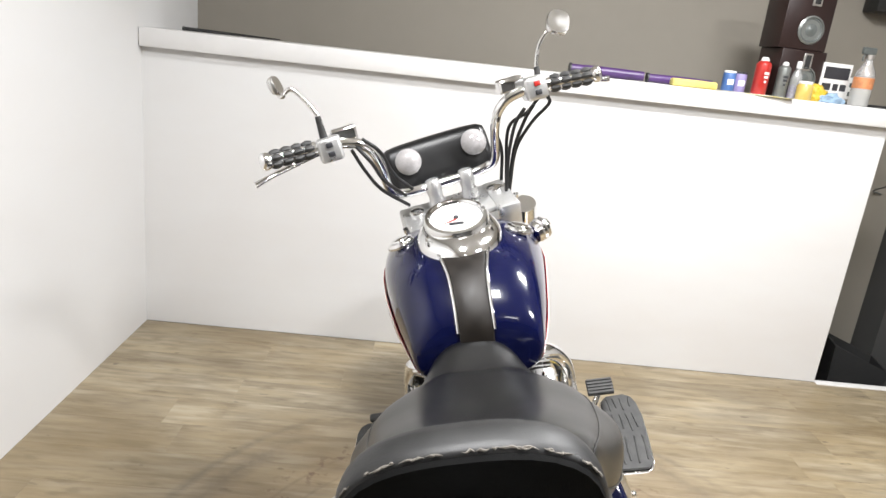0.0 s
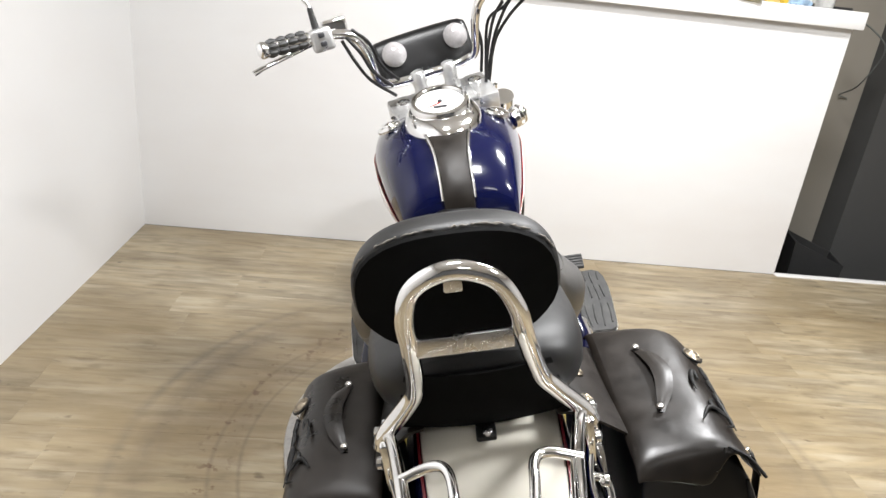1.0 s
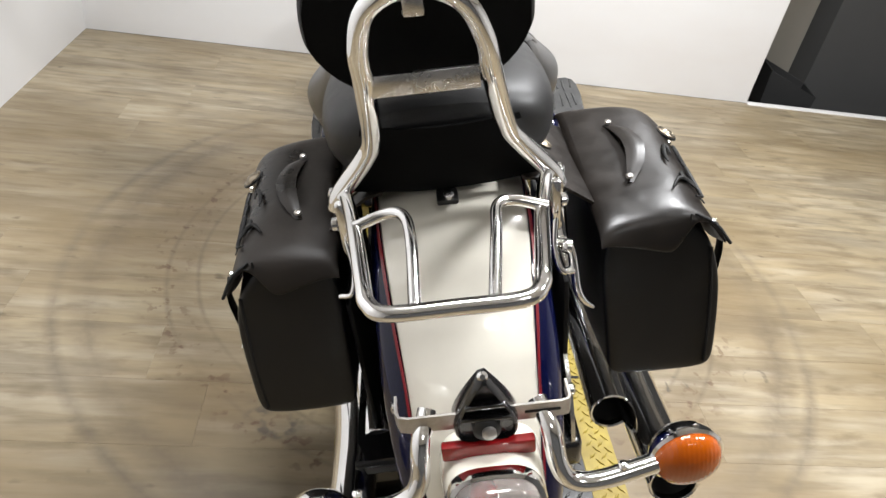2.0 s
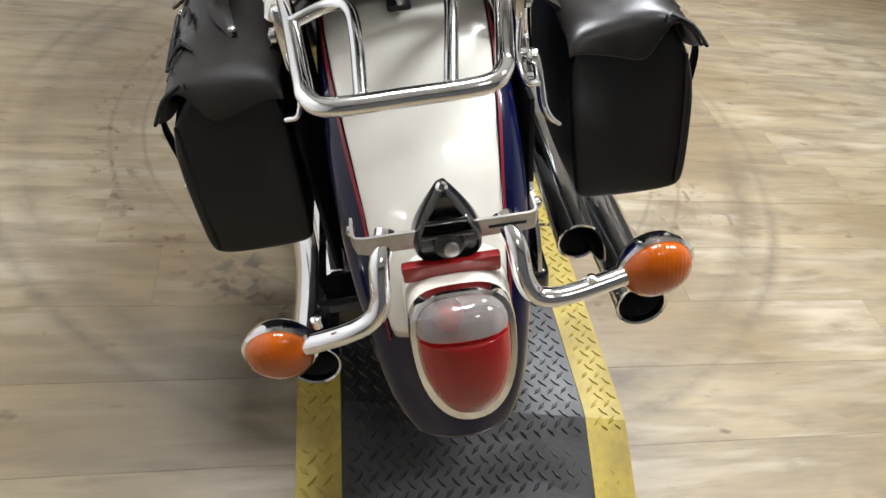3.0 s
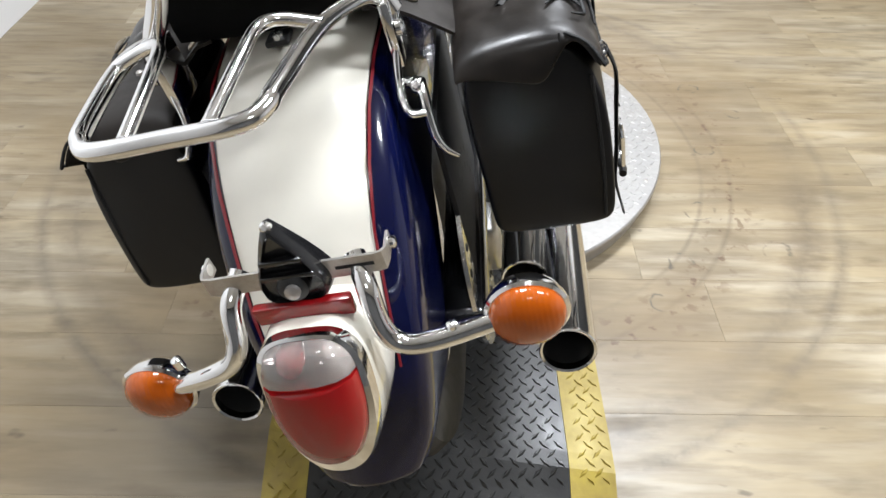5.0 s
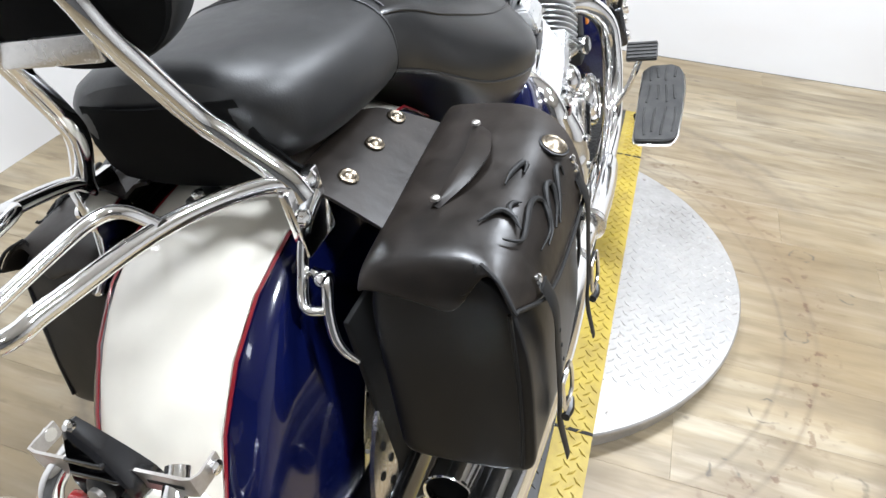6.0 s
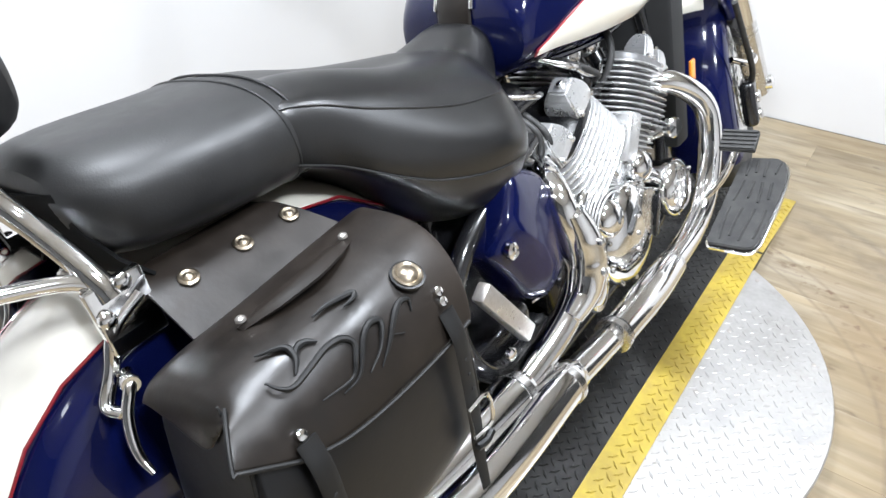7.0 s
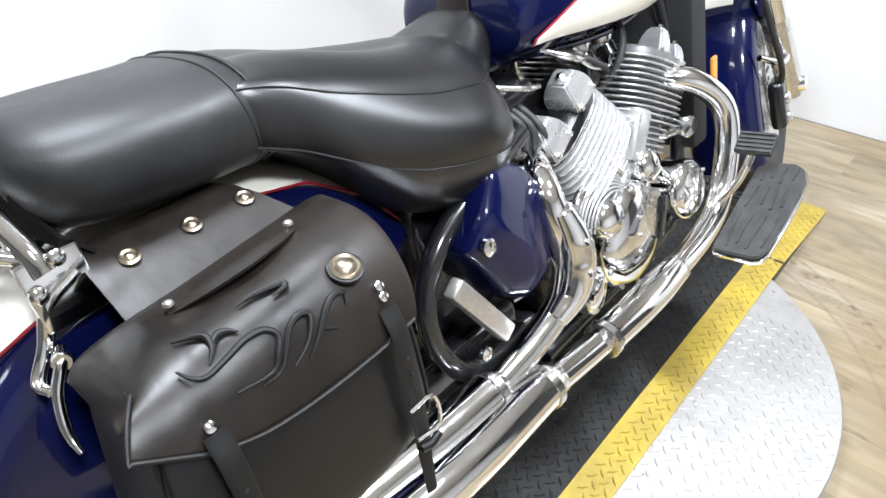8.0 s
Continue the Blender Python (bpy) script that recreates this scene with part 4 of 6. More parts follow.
    part("welt", tubed(pts, 0.0024, n=8, steps=4), LEATHER_MATT, b)
    # arched leaf-shaped handle strap, riveted at its ends
    mid = ((0.066, 0.306, 0.002), (0.083, 0.340, 0.010), (0.090, 0.382, 0.014), (0.084, 0.424, 0.010), (0.072, 0.452, 0.003))
    half = (0.005, 0.0125, 0.0145, 0.0125, 0.007)
    pts = spline([lid_section(s, a, y, h) for a, y, h in mid], 5)
    wid = [float(np.interp(i / (len(pts) - 1) * 4, range(5), half)) for i in range(len(pts))]
    bm = bmesh.new()
    sheet(bm, [[p + Vector((dx * w, 0, -0.5 * abs(dx) * 0.006)) for dx in (-1, -0.5, 0, 0.5, 1)] for p, w in zip(pts, wid)], 0.0035, flip=-1)
    part("handle_strap", bm, LEATHER_OLD, b, "arched leather handle strap")
    for a, y in ((0.072, 0.448), (0.067, 0.311)):
        part("rivet", lathed([(0.0055, 0), (0.005, 0.003), (0.003, 0.0045), (0.0008, 0.005)], lid_section(s, a, y, 0.006), (0, 0, 1), 14), STEEL, b)
    # concho
    c = lid_section(s, 0.163, 0.442, 0.0035)
    nrm = Vector((s * 0.50, 0, 0.86))
    part("concho", lathed([(0.0155, 0.0), (0.0155, 0.003), (0.0135, 0.0045), (0.011, 0.003), (0.008, 0.006), (0.004, 0.0075), (0.001, 0.008)], c, nrm, 28), BRASS, b, "round worn metal concho")
    part("concho_seat", lathed([(0.0185, -0.001), (0.018, 0.0015), (0.014, 0.002)], c, nrm, 28), LEATHER_BAG, b)
    # raised flame scrolls along the slope of the lid: (over, along)
    flames = (((0.135, 0.284), (0.149, 0.305), (0.164, 0.305), (0.174, 0.294)), ((0.174, 0.294), (0.159, 0.310), (0.159, 0.321), (0.167, 0.329)),
              ((0.162, 0.271), (0.173, 0.276), (0.180, 0.287), (0.178, 0.308), (0.175, 0.330), (0.179, 0.347), (0.190, 0.354), (0.202, 0.346), (0.212, 0.334), (0.206, 0.300)),
              ((0.217, 0.321), (0.215, 0.343), (0.193, 0.364), (0.187, 0.378), (0.191, 0.388), (0.199, 0.386), (0.212, 0.374), (0.222, 0.354)),
              ((0.227, 0.368), (0.214, 0.386), (0.200, 0.402), (0.193, 0.416), (0.197, 0.427), (0.207, 0.424)), ((0.210, 0.392), (0.219, 0.406)), ((0.146, 0.344), (0.147, 0.362), (0.155, 0.387), (0.160, 0.385), (0.160, 0.372)))
    for f in flames:
        pts = [lid_section(s, a - 0.017, y, 0.0032) for a, y in f]
        part("scroll", tubed(pts, [0.0010, 0.0028, 0.0036, 0.0028, 0.0010], n=8, steps=6), LEATHER_MATT, b, "raised dark leather scroll")
    # straps with buckles on the outer face
    for y in (0.268, 0.462):
        pts = [bag_at(s, x, yy, z) for x, yy, z in ((0.357, y, 0.645), (0.366, y, 0.612), (0.364, y, 0.56), (0.361, y - 0.002, 0.50), (0.357, y - 0.004, 0.455), (0.364, y - 0.014, 0.405))]
        part("strap", tubed(pts, [0.0022, 0.0022, 0.0022, 0.0022, 0.0015], n=10, flat=5.0), LEATHER_MATT, b, "buckled leather strap")
        bm = bmesh.new()
        tube(bm, [bag_at(s, x, y + dy, z) for x, dy, z in ((0.368, -0.016, 0.525), (0.370, 0.016, 0.525), (0.369, 0.016, 0.485), (0.367, -0.016, 0.485))], 0.0024, n=8, steps=3, cap=False, closed=True)
        part("buckle", bm, CHROME, b, "small chrome buckle")
        part("strap_keeper", tubed([bag_at(s, 0.366, y - 0.014, 0.470), bag_at(s, 0.368, y, 0.468), bag_at(s, 0.366, y + 0.014, 0.470)], 0.005, n=8), LEATHER_BAG, b)
        for a in (0.196, 0.208):
            part("rivet", lathed([(0.0055, 0), (0.005, 0.003), (0.001, 0.0045)], lid_section(s, a, y, 0.004), (s, 0, 0.5), 12), CHROME, b)
        for z in (0.585, 0.565, 0.545):
            part("strap_hole", lathed([(0.0022, 0), (0.0020, 0.001)], bag_at(s, 0.3675, y, z), (s, 0, 0), 8), DARK, b)
    # yoke over the fender with three snaps
    bm = bmesh.new()
    g = s if s > 0 else -0.84
    sheet(bm, [[(g * 0.10, y, 0.742), (g * 0.125, y, 0.738), (g * 0.150, y, 0.724), (g * 0.175, y, 0.706), (g * 0.196, y, 0.690)] for y in (0.285, 0.34, 0.40, 0.45)] + [[(g * x, 0.452 + (x - 0.10) * 0.6, z) for x, z in ((0.10, 0.742), (0.125, 0.738), (0.150, 0.724), (0.175, 0.706), (0.196, 0.690))]], 0.004, flip=1 if s < 0 else -1)
    part("yoke", bm, LEATHER_OLD, b, "leather yoke with three snaps")
    for y in (0.326, 0.397, 0.464):
        part("snap", lathed([(0.0115, 0), (0.0112, 0.002), (0.0085, 0.0034), (0.006, 0.002), (0.004, 0.004), (0.001, 0.0045)], (g * 0.149, y, 0.7255), (s * 0.5, 0, 0.86), 20), BRASS, b)
    return b


def tank(bike):
    t = sub("fuel_tank", bike, "deep blue fuel tank with pearl white side panels")
    rows = [(0.998, 0.726, 0.794, 0.118), (1.000, 0.710, 0.818, 0.130), (1.012, 0.700, 0.848, 0.138), (1.045, 0.695, 0.884, 0.146), (1.085, 0.690, 0.914, 0.156), (1.13, 0.683, 0.936, 0.168), (1.24, 0.671, 0.955, 0.189), (1.34, 0.668, 0.958, 0.202), (1.42, 0.678, 0.948, 0.203), (1.455, 0.71, 0.925, 0.180), (1.464, 0.76, 0.89, 0.12)]
    N = 40

    def tring(y, lo, hi, w, grow=0.0):
        # widest above the middle, flat crown
        mid, h = lo + (hi - lo) * 0.52, 0
        out = []
        for i in range(N):
            a = 2 * math.pi * i / N
            c, s = math.cos(a), math.sin(a)
            p = 3.0
            k = (abs(c) ** p + abs(s) ** p) ** (-1 / p)
            hh = (hi - mid) if s > 0 else (mid - lo)
            out.append(Vector(((w + grow) * k * c + 0.012 * max(0.0, 1.24 - y) / 0.24, y, mid + (hh + grow) * k * s)))
        return out

    bm = bmesh.new()
    loft(bm, [tring(*r) for r in rows])
    subdivided(part("shell", bm, BLUE, t, "deep blue shell"))
    for s in (-1, 1):
        for name, mat, lab, shrink, grow in (("pinstripe", RED_LINE, "red pinstripe", 0.0, 0.0012), ("side_panel", PEARL, "pearl white side panel", 0.006, 0.0024)):
            bm = bmesh.new()
            grid = []
            ys = np.linspace(1.028 + shrink, 1.435 - shrink, 14)
            for y in ys:
                lo, hi, w = (float(np.interp(y, [r[0] for r in rows], [r[k] for r in rows])) for k in (1, 2, 3))
                f = (y - ys[0]) / (ys[-1] - ys[0])
                a_lo = -0.74 + 0.10 * (1 - f) ** 3 + shrink * 3
                a_hi = 0.24 - 0.76 * (1 - f) ** 1.6 - shrink * 3
                row = []
                for k in range(9):
                    a = a_lo + (a_hi - a_lo) * k / 8
                    c, sn = math.cos(a), math.sin(a)
                    mid = lo + (hi - lo) * 0.52
                    kk = (abs(c) ** 3.0 + abs(sn) ** 3.0) ** (-1 / 3.0)
                    hh = (hi - mid) if sn > 0 else (mid - lo)
                    row.append((s * (w + grow) * kk * c + 0.012 * max(0.0, 1.24 - y) / 0.24, y, mid + (hh + grow) * kk * sn))
                grid.append(row)
            sheet(bm, grid, 0.002, flip=1 if s < 0 else -1)
            part(name, bm, mat, t, lab)
    # bottom flange
    for s in (-1, 1):
        pts = [(s * w * 0.55, y, lo + 0.004) for y, lo, hi, w in rows[1:10]]
        part("seam_flange", tubed(pts, 0.006, n=8, steps=4), BLUE, t)
    # leather centre strip
    bm = bmesh.new()
    grid = []
    ys_, his = [r[0] for r in rows], [r[2] for r in rows]
    edge = {1: [], -1: []}
    # the strip runs on down the rear of the tank under the seat
    for y, z in ((0.992, 0.735), (0.993, 0.765), (0.995, 0.790)):
        grid.append([Vector((x * 0.037 + 0.012, y - h, z)) for x, h in ((-1, 0.0), (-0.95, 0.005), (-0.4, 0.009), (0.4, 0.009), (0.95, 0.005), (1, 0.0))])
    for y, w in ((1.0, 0.037), (1.006, 0.037), (1.020, 0.037), (1.048, 0.038), (1.085, 0.041), (1.13, 0.050), (1.17, 0.058)):
        hi = float(np.interp(y, ys_, his))
        sl = (float(np.interp(y + 0.012, ys_, his)) - float(np.interp(y - 0.012, ys_, his))) / 0.024
        n = Vector((0, -sl, 1)).normalized()
        c = Vector((0.012 * max(0.0, 1.24 - y) / 0.24, y, hi))
        grid.append([c + Vector((x * w, 0, 0)) + n * h for x, h in ((-1, 0.0), (-0.95, 0.005), (-0.4, 0.009), (0.4, 0.009), (0.95, 0.005), (1, 0.0))])
        for s in (-1, 1):
            edge[s].append(c + Vector((s * (w + 0.001), 0, 0)) + n * 0.003)
    sheet(bm, grid, 0.005, flip=-1)
    subdivided(part("centre_strip", bm, LEATHER_OLD, t, "worn leather centre strip"))
    for s in (-1, 1):
        part("strip_trim", tubed(edge[s], 0.0036, n=8), CHROME, t, "chrome trim line")
    # speedometer console
    c = sub("speedometer", bike, "round speedometer in a chrome teardrop console on the tank")
    bm = bmesh.new()

    def tear(g, z):
        out = []
        for i in range(44):
            a = 2 * math.pi * i / 44
            x, y = math.cos(a), math.sin(a)
            yy = y * 0.104 if y > 0 else y * 0.116
            xx = x * 0.098 * (1.0 if y > 0 else (1 - 0.12 * y * y))
            out.append(Vector((xx * g, 1.238 + yy * g, z + 0.26 * yy * g - abs(xx) * 0.08)))
        return out

    loft(bm, [tear(1.0, 0.955), tear(1.0, 0.968), tear(0.94, 0.980), tear(0.80, 0.990), tear(0.72, 0.992)])
    part("console", bm, CHROME, c, "chrome teardrop console")
    ax = Vector((0, -0.34, 0.940))
    o = Vector((-0.003, 1.246, 0.990))
    part("bezel", lathed([(0.076, 0.0), (0.076, 0.010), (0.072, 0.016), (0.064, 0.018), (0.060, 0.014), (0.059, 0.008)], o, ax, 48), CHROME, c, "chrome bezel")
    face_ = part("dial", lathed([(0.0595, 0.008), (0.0595, 0.0095)], o, ax, 48), DIAL, c, "pale speedometer dial")
    u = Vector((1, 0, 0))
    v = ax.cross(u)
    bm = bmesh.new()
    for i in range(25):
        a = radians(225 - i * 270 / 24)
        d = u * math.cos(a) + v * math.sin(a)
        k = 0.010 if i % 3 == 0 else 0.006
        tube(bm, [o + ax * 0.0102 + d * (0.054 - k), o + ax * 0.0102 + d * 0.054], 0.0008, n=5, steps=1)
    part("scale_marks", bm, INK, c)
    part("needle", tubed([o + ax * 0.0115 + v * -0.008, o + ax * 0.0115 + (u * -0.5 + v * -0.35) * 0.07], [0.0018, 0.0007], n=6, steps=1), RED_SWITCH, c)
    part("needle_hub", lathed([(0.006, 0.010), (0.0055, 0.014), (0.003, 0.015)], o, ax, 16), INK, c)
    m = Matrix.Translation(o + ax * 0.0098 + v * -0.024) @ Matrix((u, v, ax)).transposed().to_4x4()
    part("odometer", boxed(-0.017, -0.005, 0, 0.017, 0.005, 0.0012, m=m), INK, c, "dark odometer window")
    # filler caps
    for s in (-1, 1):
        g = sub("fuel_cap", bike, "chrome fuel cap")
        part("cap", lathed([(0.034, 0.0), (0.034, 0.006), (0.030, 0.012), (0.022, 0.014), (0.020, 0.017), (0.010, 0.019), (0.001, 0.0195)], (s * 0.142, 1.300, 0.934), (s * 0.28, 0, 0.96), 32), CHROME, g)
        part("knurl", lathed([(0.0355, 0.002), (0.0355, 0.005)], (s * 0.142, 1.300, 0.934), (s * 0.28, 0, 0.96), 20), CHROME_DULL, g)


    for s in (1,):
        hn = sub("horn", bike, "fluted chrome horn cover")
        part("cover", lathed([(0.012, -0.03), (0.026, -0.024), (0.030, -0.012), (0.027, -0.006), (0.031, 0.0), (0.028, 0.006), (0.030, 0.012), (0.022, 0.022), (0.001, 0.026)], (s * 0.208, 1.425, 0.895), (s * 0.8, 0.5, 0.3), 24), CHROME, hn)


def front_end(bike):
    f = sub("front_fork", bike, "chrome front fork with covered legs")
    ax = (Vector((0, 1.52, 1.0)) - Vector((0, 2.03 - 0.06, 0.29))).normalized()
    low = Vector((0, 1.985, 0.315))
    for s in (-1, 1):
        off = Vector((s * 0.125, 0, 0))
        p0, p1 = low + off, low + off + ax * 0.70
        bm = bmesh.new()
        tube(bm, [p0 - ax * 0.03, p0 + ax * 0.05, p0 + ax * 0.30], [0.030, 0.033, 0.033], n=20, steps=3)
        part("slider", moved(bm, FRONT), CHROME_DULL, f, "polished lower fork leg")
        bm = bmesh.new()
        tube(bm, [p0 + ax * 0.27, p0 + ax * 0.60, p1], [0.039, 0.038, 0.036], n=20, steps=3)
        part("cover", moved(bm, FRONT), CHROME, f, "chrome fork cover")
        bm = bmesh.new()
        lathe(bm, [(0.022, 0.0), (0.022, 0.018), (0.012, 0.024)], low + off + Vector((s * 0.022, 0.0, 0.0)), (s, 0, 0), 16)
        part("axle_cap", moved(bm, FRONT), CHROME, f)
        bm = bmesh.new()
        box(bm, s * 0.100, 1.775, 0.26, s * 0.138, 1.855, 0.385, 0.014, 3)
        part("brake_caliper", moved(bm, FRONT), BLACK, f, "black brake caliper")
        for zz in (0.285, 0.335):
            bm = bmesh.new()
            lathe(bm, [(0.017, 0), (0.017, 0.006), (0.012, 0.010), (0.001, 0.011)], (s * 0.137, 1.812, zz), (s, 0, 0), 20)
            part("caliper_bore", moved(bm, FRONT), CHROME_DULL, f)
        bm = tubed([(s * 0.135, 1.66, 0.62), (s * 0.140, 1.715, 0.51), (s * 0.140, 1.775, 0.42), (s * 0.128, 1.810, 0.37)], 0.0075, n=12)
        part("brake_hose", moved(bm, FRONT), RUBBER, f, "black brake hose")
        bm = tubed([(s * 0.095, 1.76, 0.46), (s * 0.130, 1.81, 0.428), (s * 0.140, 1.86, 0.42), (s * 0.135, 1.90, 0.43)], 0.008, n=12)
        part("fender_stay", moved(bm, FRONT), CHROME, f, "chrome fender stay")
    # triple clamp with side plates
    top = Vector((0, 1.545, 0.965))
    m = STEER @ Matrix.Translation(top) @ Matrix.Rotation(radians(-31 + 50), 4, "X")
    bm = boxed(-0.150, -0.075, -0.02, 0.150, 0.055, 0.0, 0.010, m=m)
    part("top_clamp", bm, FIN, f, "aluminium top clamp")
    for s in (-1, 1):
        part("clamp_block", boxed(s * 0.122 - 0.032, -0.095, -0.075, s * 0.122 + 0.032, 0.05, 0.004, 0.008, m=m), FIN, f)
        part("fork_cap", lathed([(0.020, 0), (0.020, 0.008), (0.012, 0.012)], m @ Vector((s * 0.112, 0.0, 0.004)), m.to_3x3() @ Vector((0, 0, 1)), 16), CHROME, f)
        part("side_post", tubed([m @ Vector((s * 0.158, -0.05, -0.09)), m @ Vector((s * 0.158, -0.045, 0.0))], 0.004, steps=2), CHROME, f)
        for zz in (-0.075, -0.035, -0.005):
            part("post_nut", lathed([(0.008, -0.005), (0.008, 0.005)], m @ Vector((s * 0.158, -0.047, zz)), m.to_3x3() @ Vector((0, 0, 1)), 8), CHROME, f)
    w = wheel(bike, "front_wheel", FRONT_AXLE, 0.150, FRONT, "front wheel with a black tyre")
    for s in (-1, 1):
        disc(w, FRONT_AXLE, s * 0.078, 0.150, FRONT)
    fd = sub("front_fender", bike, "deep blue and white front fender")
    for name, mat, u0, u1, lift in (("shell", BLUE, -1, 1, 0.0), ("white_panel", PEARL, -0.34, 0.34, 0.002)):
        bm = bmesh.new()
        grid = []
        for i in range(20):
            a = radians(-12 + 214 * i / 19) if lift == 0 else radians(-6 + 140 * i / 19)
            d = Vector((0, -math.cos(a) * -1, math.sin(a)))
            row = []
            for k in range(13):
                u = u0 + (u1 - u0) * k / 12
                x = 0.090 * math.sin(u * math.pi / 2)
                r = 0.375 - 0.02 * u * u - float(np.interp(a, (1.2, 2.6, 3.2), (0.02, 0.025, 0.035))) * max(0, abs(u) - 0.6) / 0.4 + lift
                row.append(FRONT_AXLE + Vector((x + math.copysign(lift, u) * abs(u), 0, 0)) + d * r)
            grid.append(row)
        sheet(bm, grid, 0.003, flip=-1)
        part(name, moved(bm, FRONT), mat, fd)
    return f


def handlebar(bike):
    h = sub("handlebar", bike, "wide chrome handlebar turned to the left")
    BAR = Matrix.Translation((-0.016, 0, -0.022)) @ STEER
    half = [(0.0, 1.535, 1.052), (0.06, 1.535, 1.052), (0.118, 1.528, 1.058), (0.147, 1.512, 1.078), (0.160, 1.474, 1.170), (0.182, 1.452, 1.214), (0.225, 1.440, 1.233), (0.30, 1.420, 1.236), (0.425, 1.385, 1.228)]
    bm = bmesh.new()
    pts = [(-x, y, z + 0.024 * max(0.0, x - 0.2) / 0.2) for x, y, z in reversed(half[1:])] + half
    tube(bm, pts, 0.0128, n=16, steps=6)
    part("bar", moved(bm, BAR), CHROME, h)
    for s in (-1, 1):
        bm = bmesh.new()
        lathe(bm, [(0.023, 0), (0.024, 0.01), (0.019, 0.032), (0.022, 0.046), (0.023, 0.068), (0.018, 0.078), (0.010, 0.081)], (s * 0.047 + 0.016, 1.535, 0.990), (0, 0, 1), 20)
        part("riser", moved(bm, BAR), FIN, h)
        d = Vector((s * 0.125, -0.035, -0.008 + (0.015 if s < 0 else 0))).normalized()
        o = Vector((s * 0.300, 1.420, 1.236 + (0.012 if s < 0 else 0)))
        bm = bmesh.new()
        lathe(bm, [(0.016, 0.0), (0.0165, 0.004), (0.0165, 0.116), (0.015, 0.120)], o, d, 24)
        part("grip", moved(bm, BAR), CHROME, h, "chrome and rubber handgrip")
        for ring_k in range(4):
            for a_k in range(6):
                a = 2 * math.pi * a_k / 6
                u = d.orthogonal().normalized()
                v = d.cross(u)
                rad = u * math.cos(a) + v * math.sin(a)
                bm = bmesh.new()
                tube(bm, [o + d * (0.010 + ring_k * 0.0265) + rad * 0.0145, o + d * (0.021 + ring_k * 0.0265) + rad * 0.0162, o + d * (0.032 + ring_k * 0.0265) + rad * 0.0145], [0.0068, 0.0086, 0.0068], n=8, steps=2)
                part("grip_pad", moved(bm, BAR), RUBBER, h, "black rubber grip pad")
        bm = bmesh.new()
        lathe(bm, [(0.019, 0.116), (0.021, 0.120), (0.021, 0.130), (0.016, 0.136), (0.004, 0.139)], o, d, 24)
        part("bar_end", moved(bm, BAR), CHROME, h)
        bm = bmesh.new()
        box(bm, -0.029, -0.027, -0.029, 0.029, 0.027, 0.029, 0.009, 3, m=Matrix.Translation((s * 0.268, 1.427, 1.236)))
        sw = part("switch_housing", moved(bm, BAR), FIN, h, "satin switch housing")
        for k, (dy, dz, mat) in enumerate(((-0.025, 0.012, RED_SWITCH if s > 0 else INK), (-0.025, -0.010, INK))):
            bm = boxed(s * 0.268 - 0.008, 1.427 + dy - 0.008, 1.236 + dz - 0.006, s * 0.268 + 0.008, 1.427 + dy + 0.003, 1.236 + dz + 0.006, 0.002)
            part("switch", moved(bm, BAR), mat, sw)
        bm = boxed(s * 0.222 - 0.036, 1.442, 1.238, s * 0.222 + 0.030, 1.487, 1.275, 0.007, 3)
        part("reservoir", moved(bm, BAR), CHROME, h, "chrome fluid reservoir")
        lever = [(s * 0.245, 1.462, 1.232), (s * 0.29, 1.478, 1.230), (s * 0.36, 1.462, 1.220), (s * 0.425, 1.430, 1.212), (s * 0.462, 1.405, 1.206)]
        bm = tubed(lever, [0.009, 0.0085, 0.007, 0.0055, 0.0075], n=12, flat=0.7)
        part("lever", moved(bm, BAR), CHROME, h)
        mi = sub("mirror", bike, "small chrome mirror on a thin stalk")
        if s < 0:
            st, c, hw, hh = [(-0.296, 1.37, 1.200), (-0.302, 1.367, 1.258), (-0.350, 1.37, 1.326), (-0.378, 1.372, 1.313), (-0.388, 1.375, 1.325)], Vector((-0.392, 1.376, 1.340)), Vector((0.003, 0.026, 0.001)), Vector((-0.007, 0, 0.022))
        else:
            st, c, hw, hh = [(0.250, 1.51, 1.240), (0.246, 1.515, 1.298), (0.256, 1.52, 1.345), (0.274, 1.522, 1.374), (0.284, 1.524, 1.380)], Vector((0.309, 1.52, 1.397)), Vector((0.029, 0.004, -0.010)), Vector((0.010, 0.024, 0.028))
        part("boot", tubed(st[:2], [0.010, 0.007], steps=2), RUBBER, mi)
        part("stalk", tubed(st, 0.0052), CHROME_DULL, mi)
        nrm = hw.cross(hh).normalized()
        nrm = nrm if nrm.y < 0 else -nrm
        bm = bmesh.new()
        loft(bm, [ring(c + nrm * d_, hw.normalized(), hh.normalized(), hw.length * g, hh.length * g, 2.6, 28) for d_, g in ((-0.012, 0.35), (-0.008, 0.8), (0.0, 1.0), (0.004, 1.0), (0.0075, 0.94))])
        part("mirror_shell", bm, CHROME_DULL, mi)
        bm = bmesh.new()
        loft(bm, [ring(c + nrm * d_, hw.normalized(), hh.normalized(), hw.length * 0.92, hh.length * 0.92, 2.6, 28) for d_ in (0.0078, 0.0092)])
        part("mirror_glass", bm, CHROME, mi)
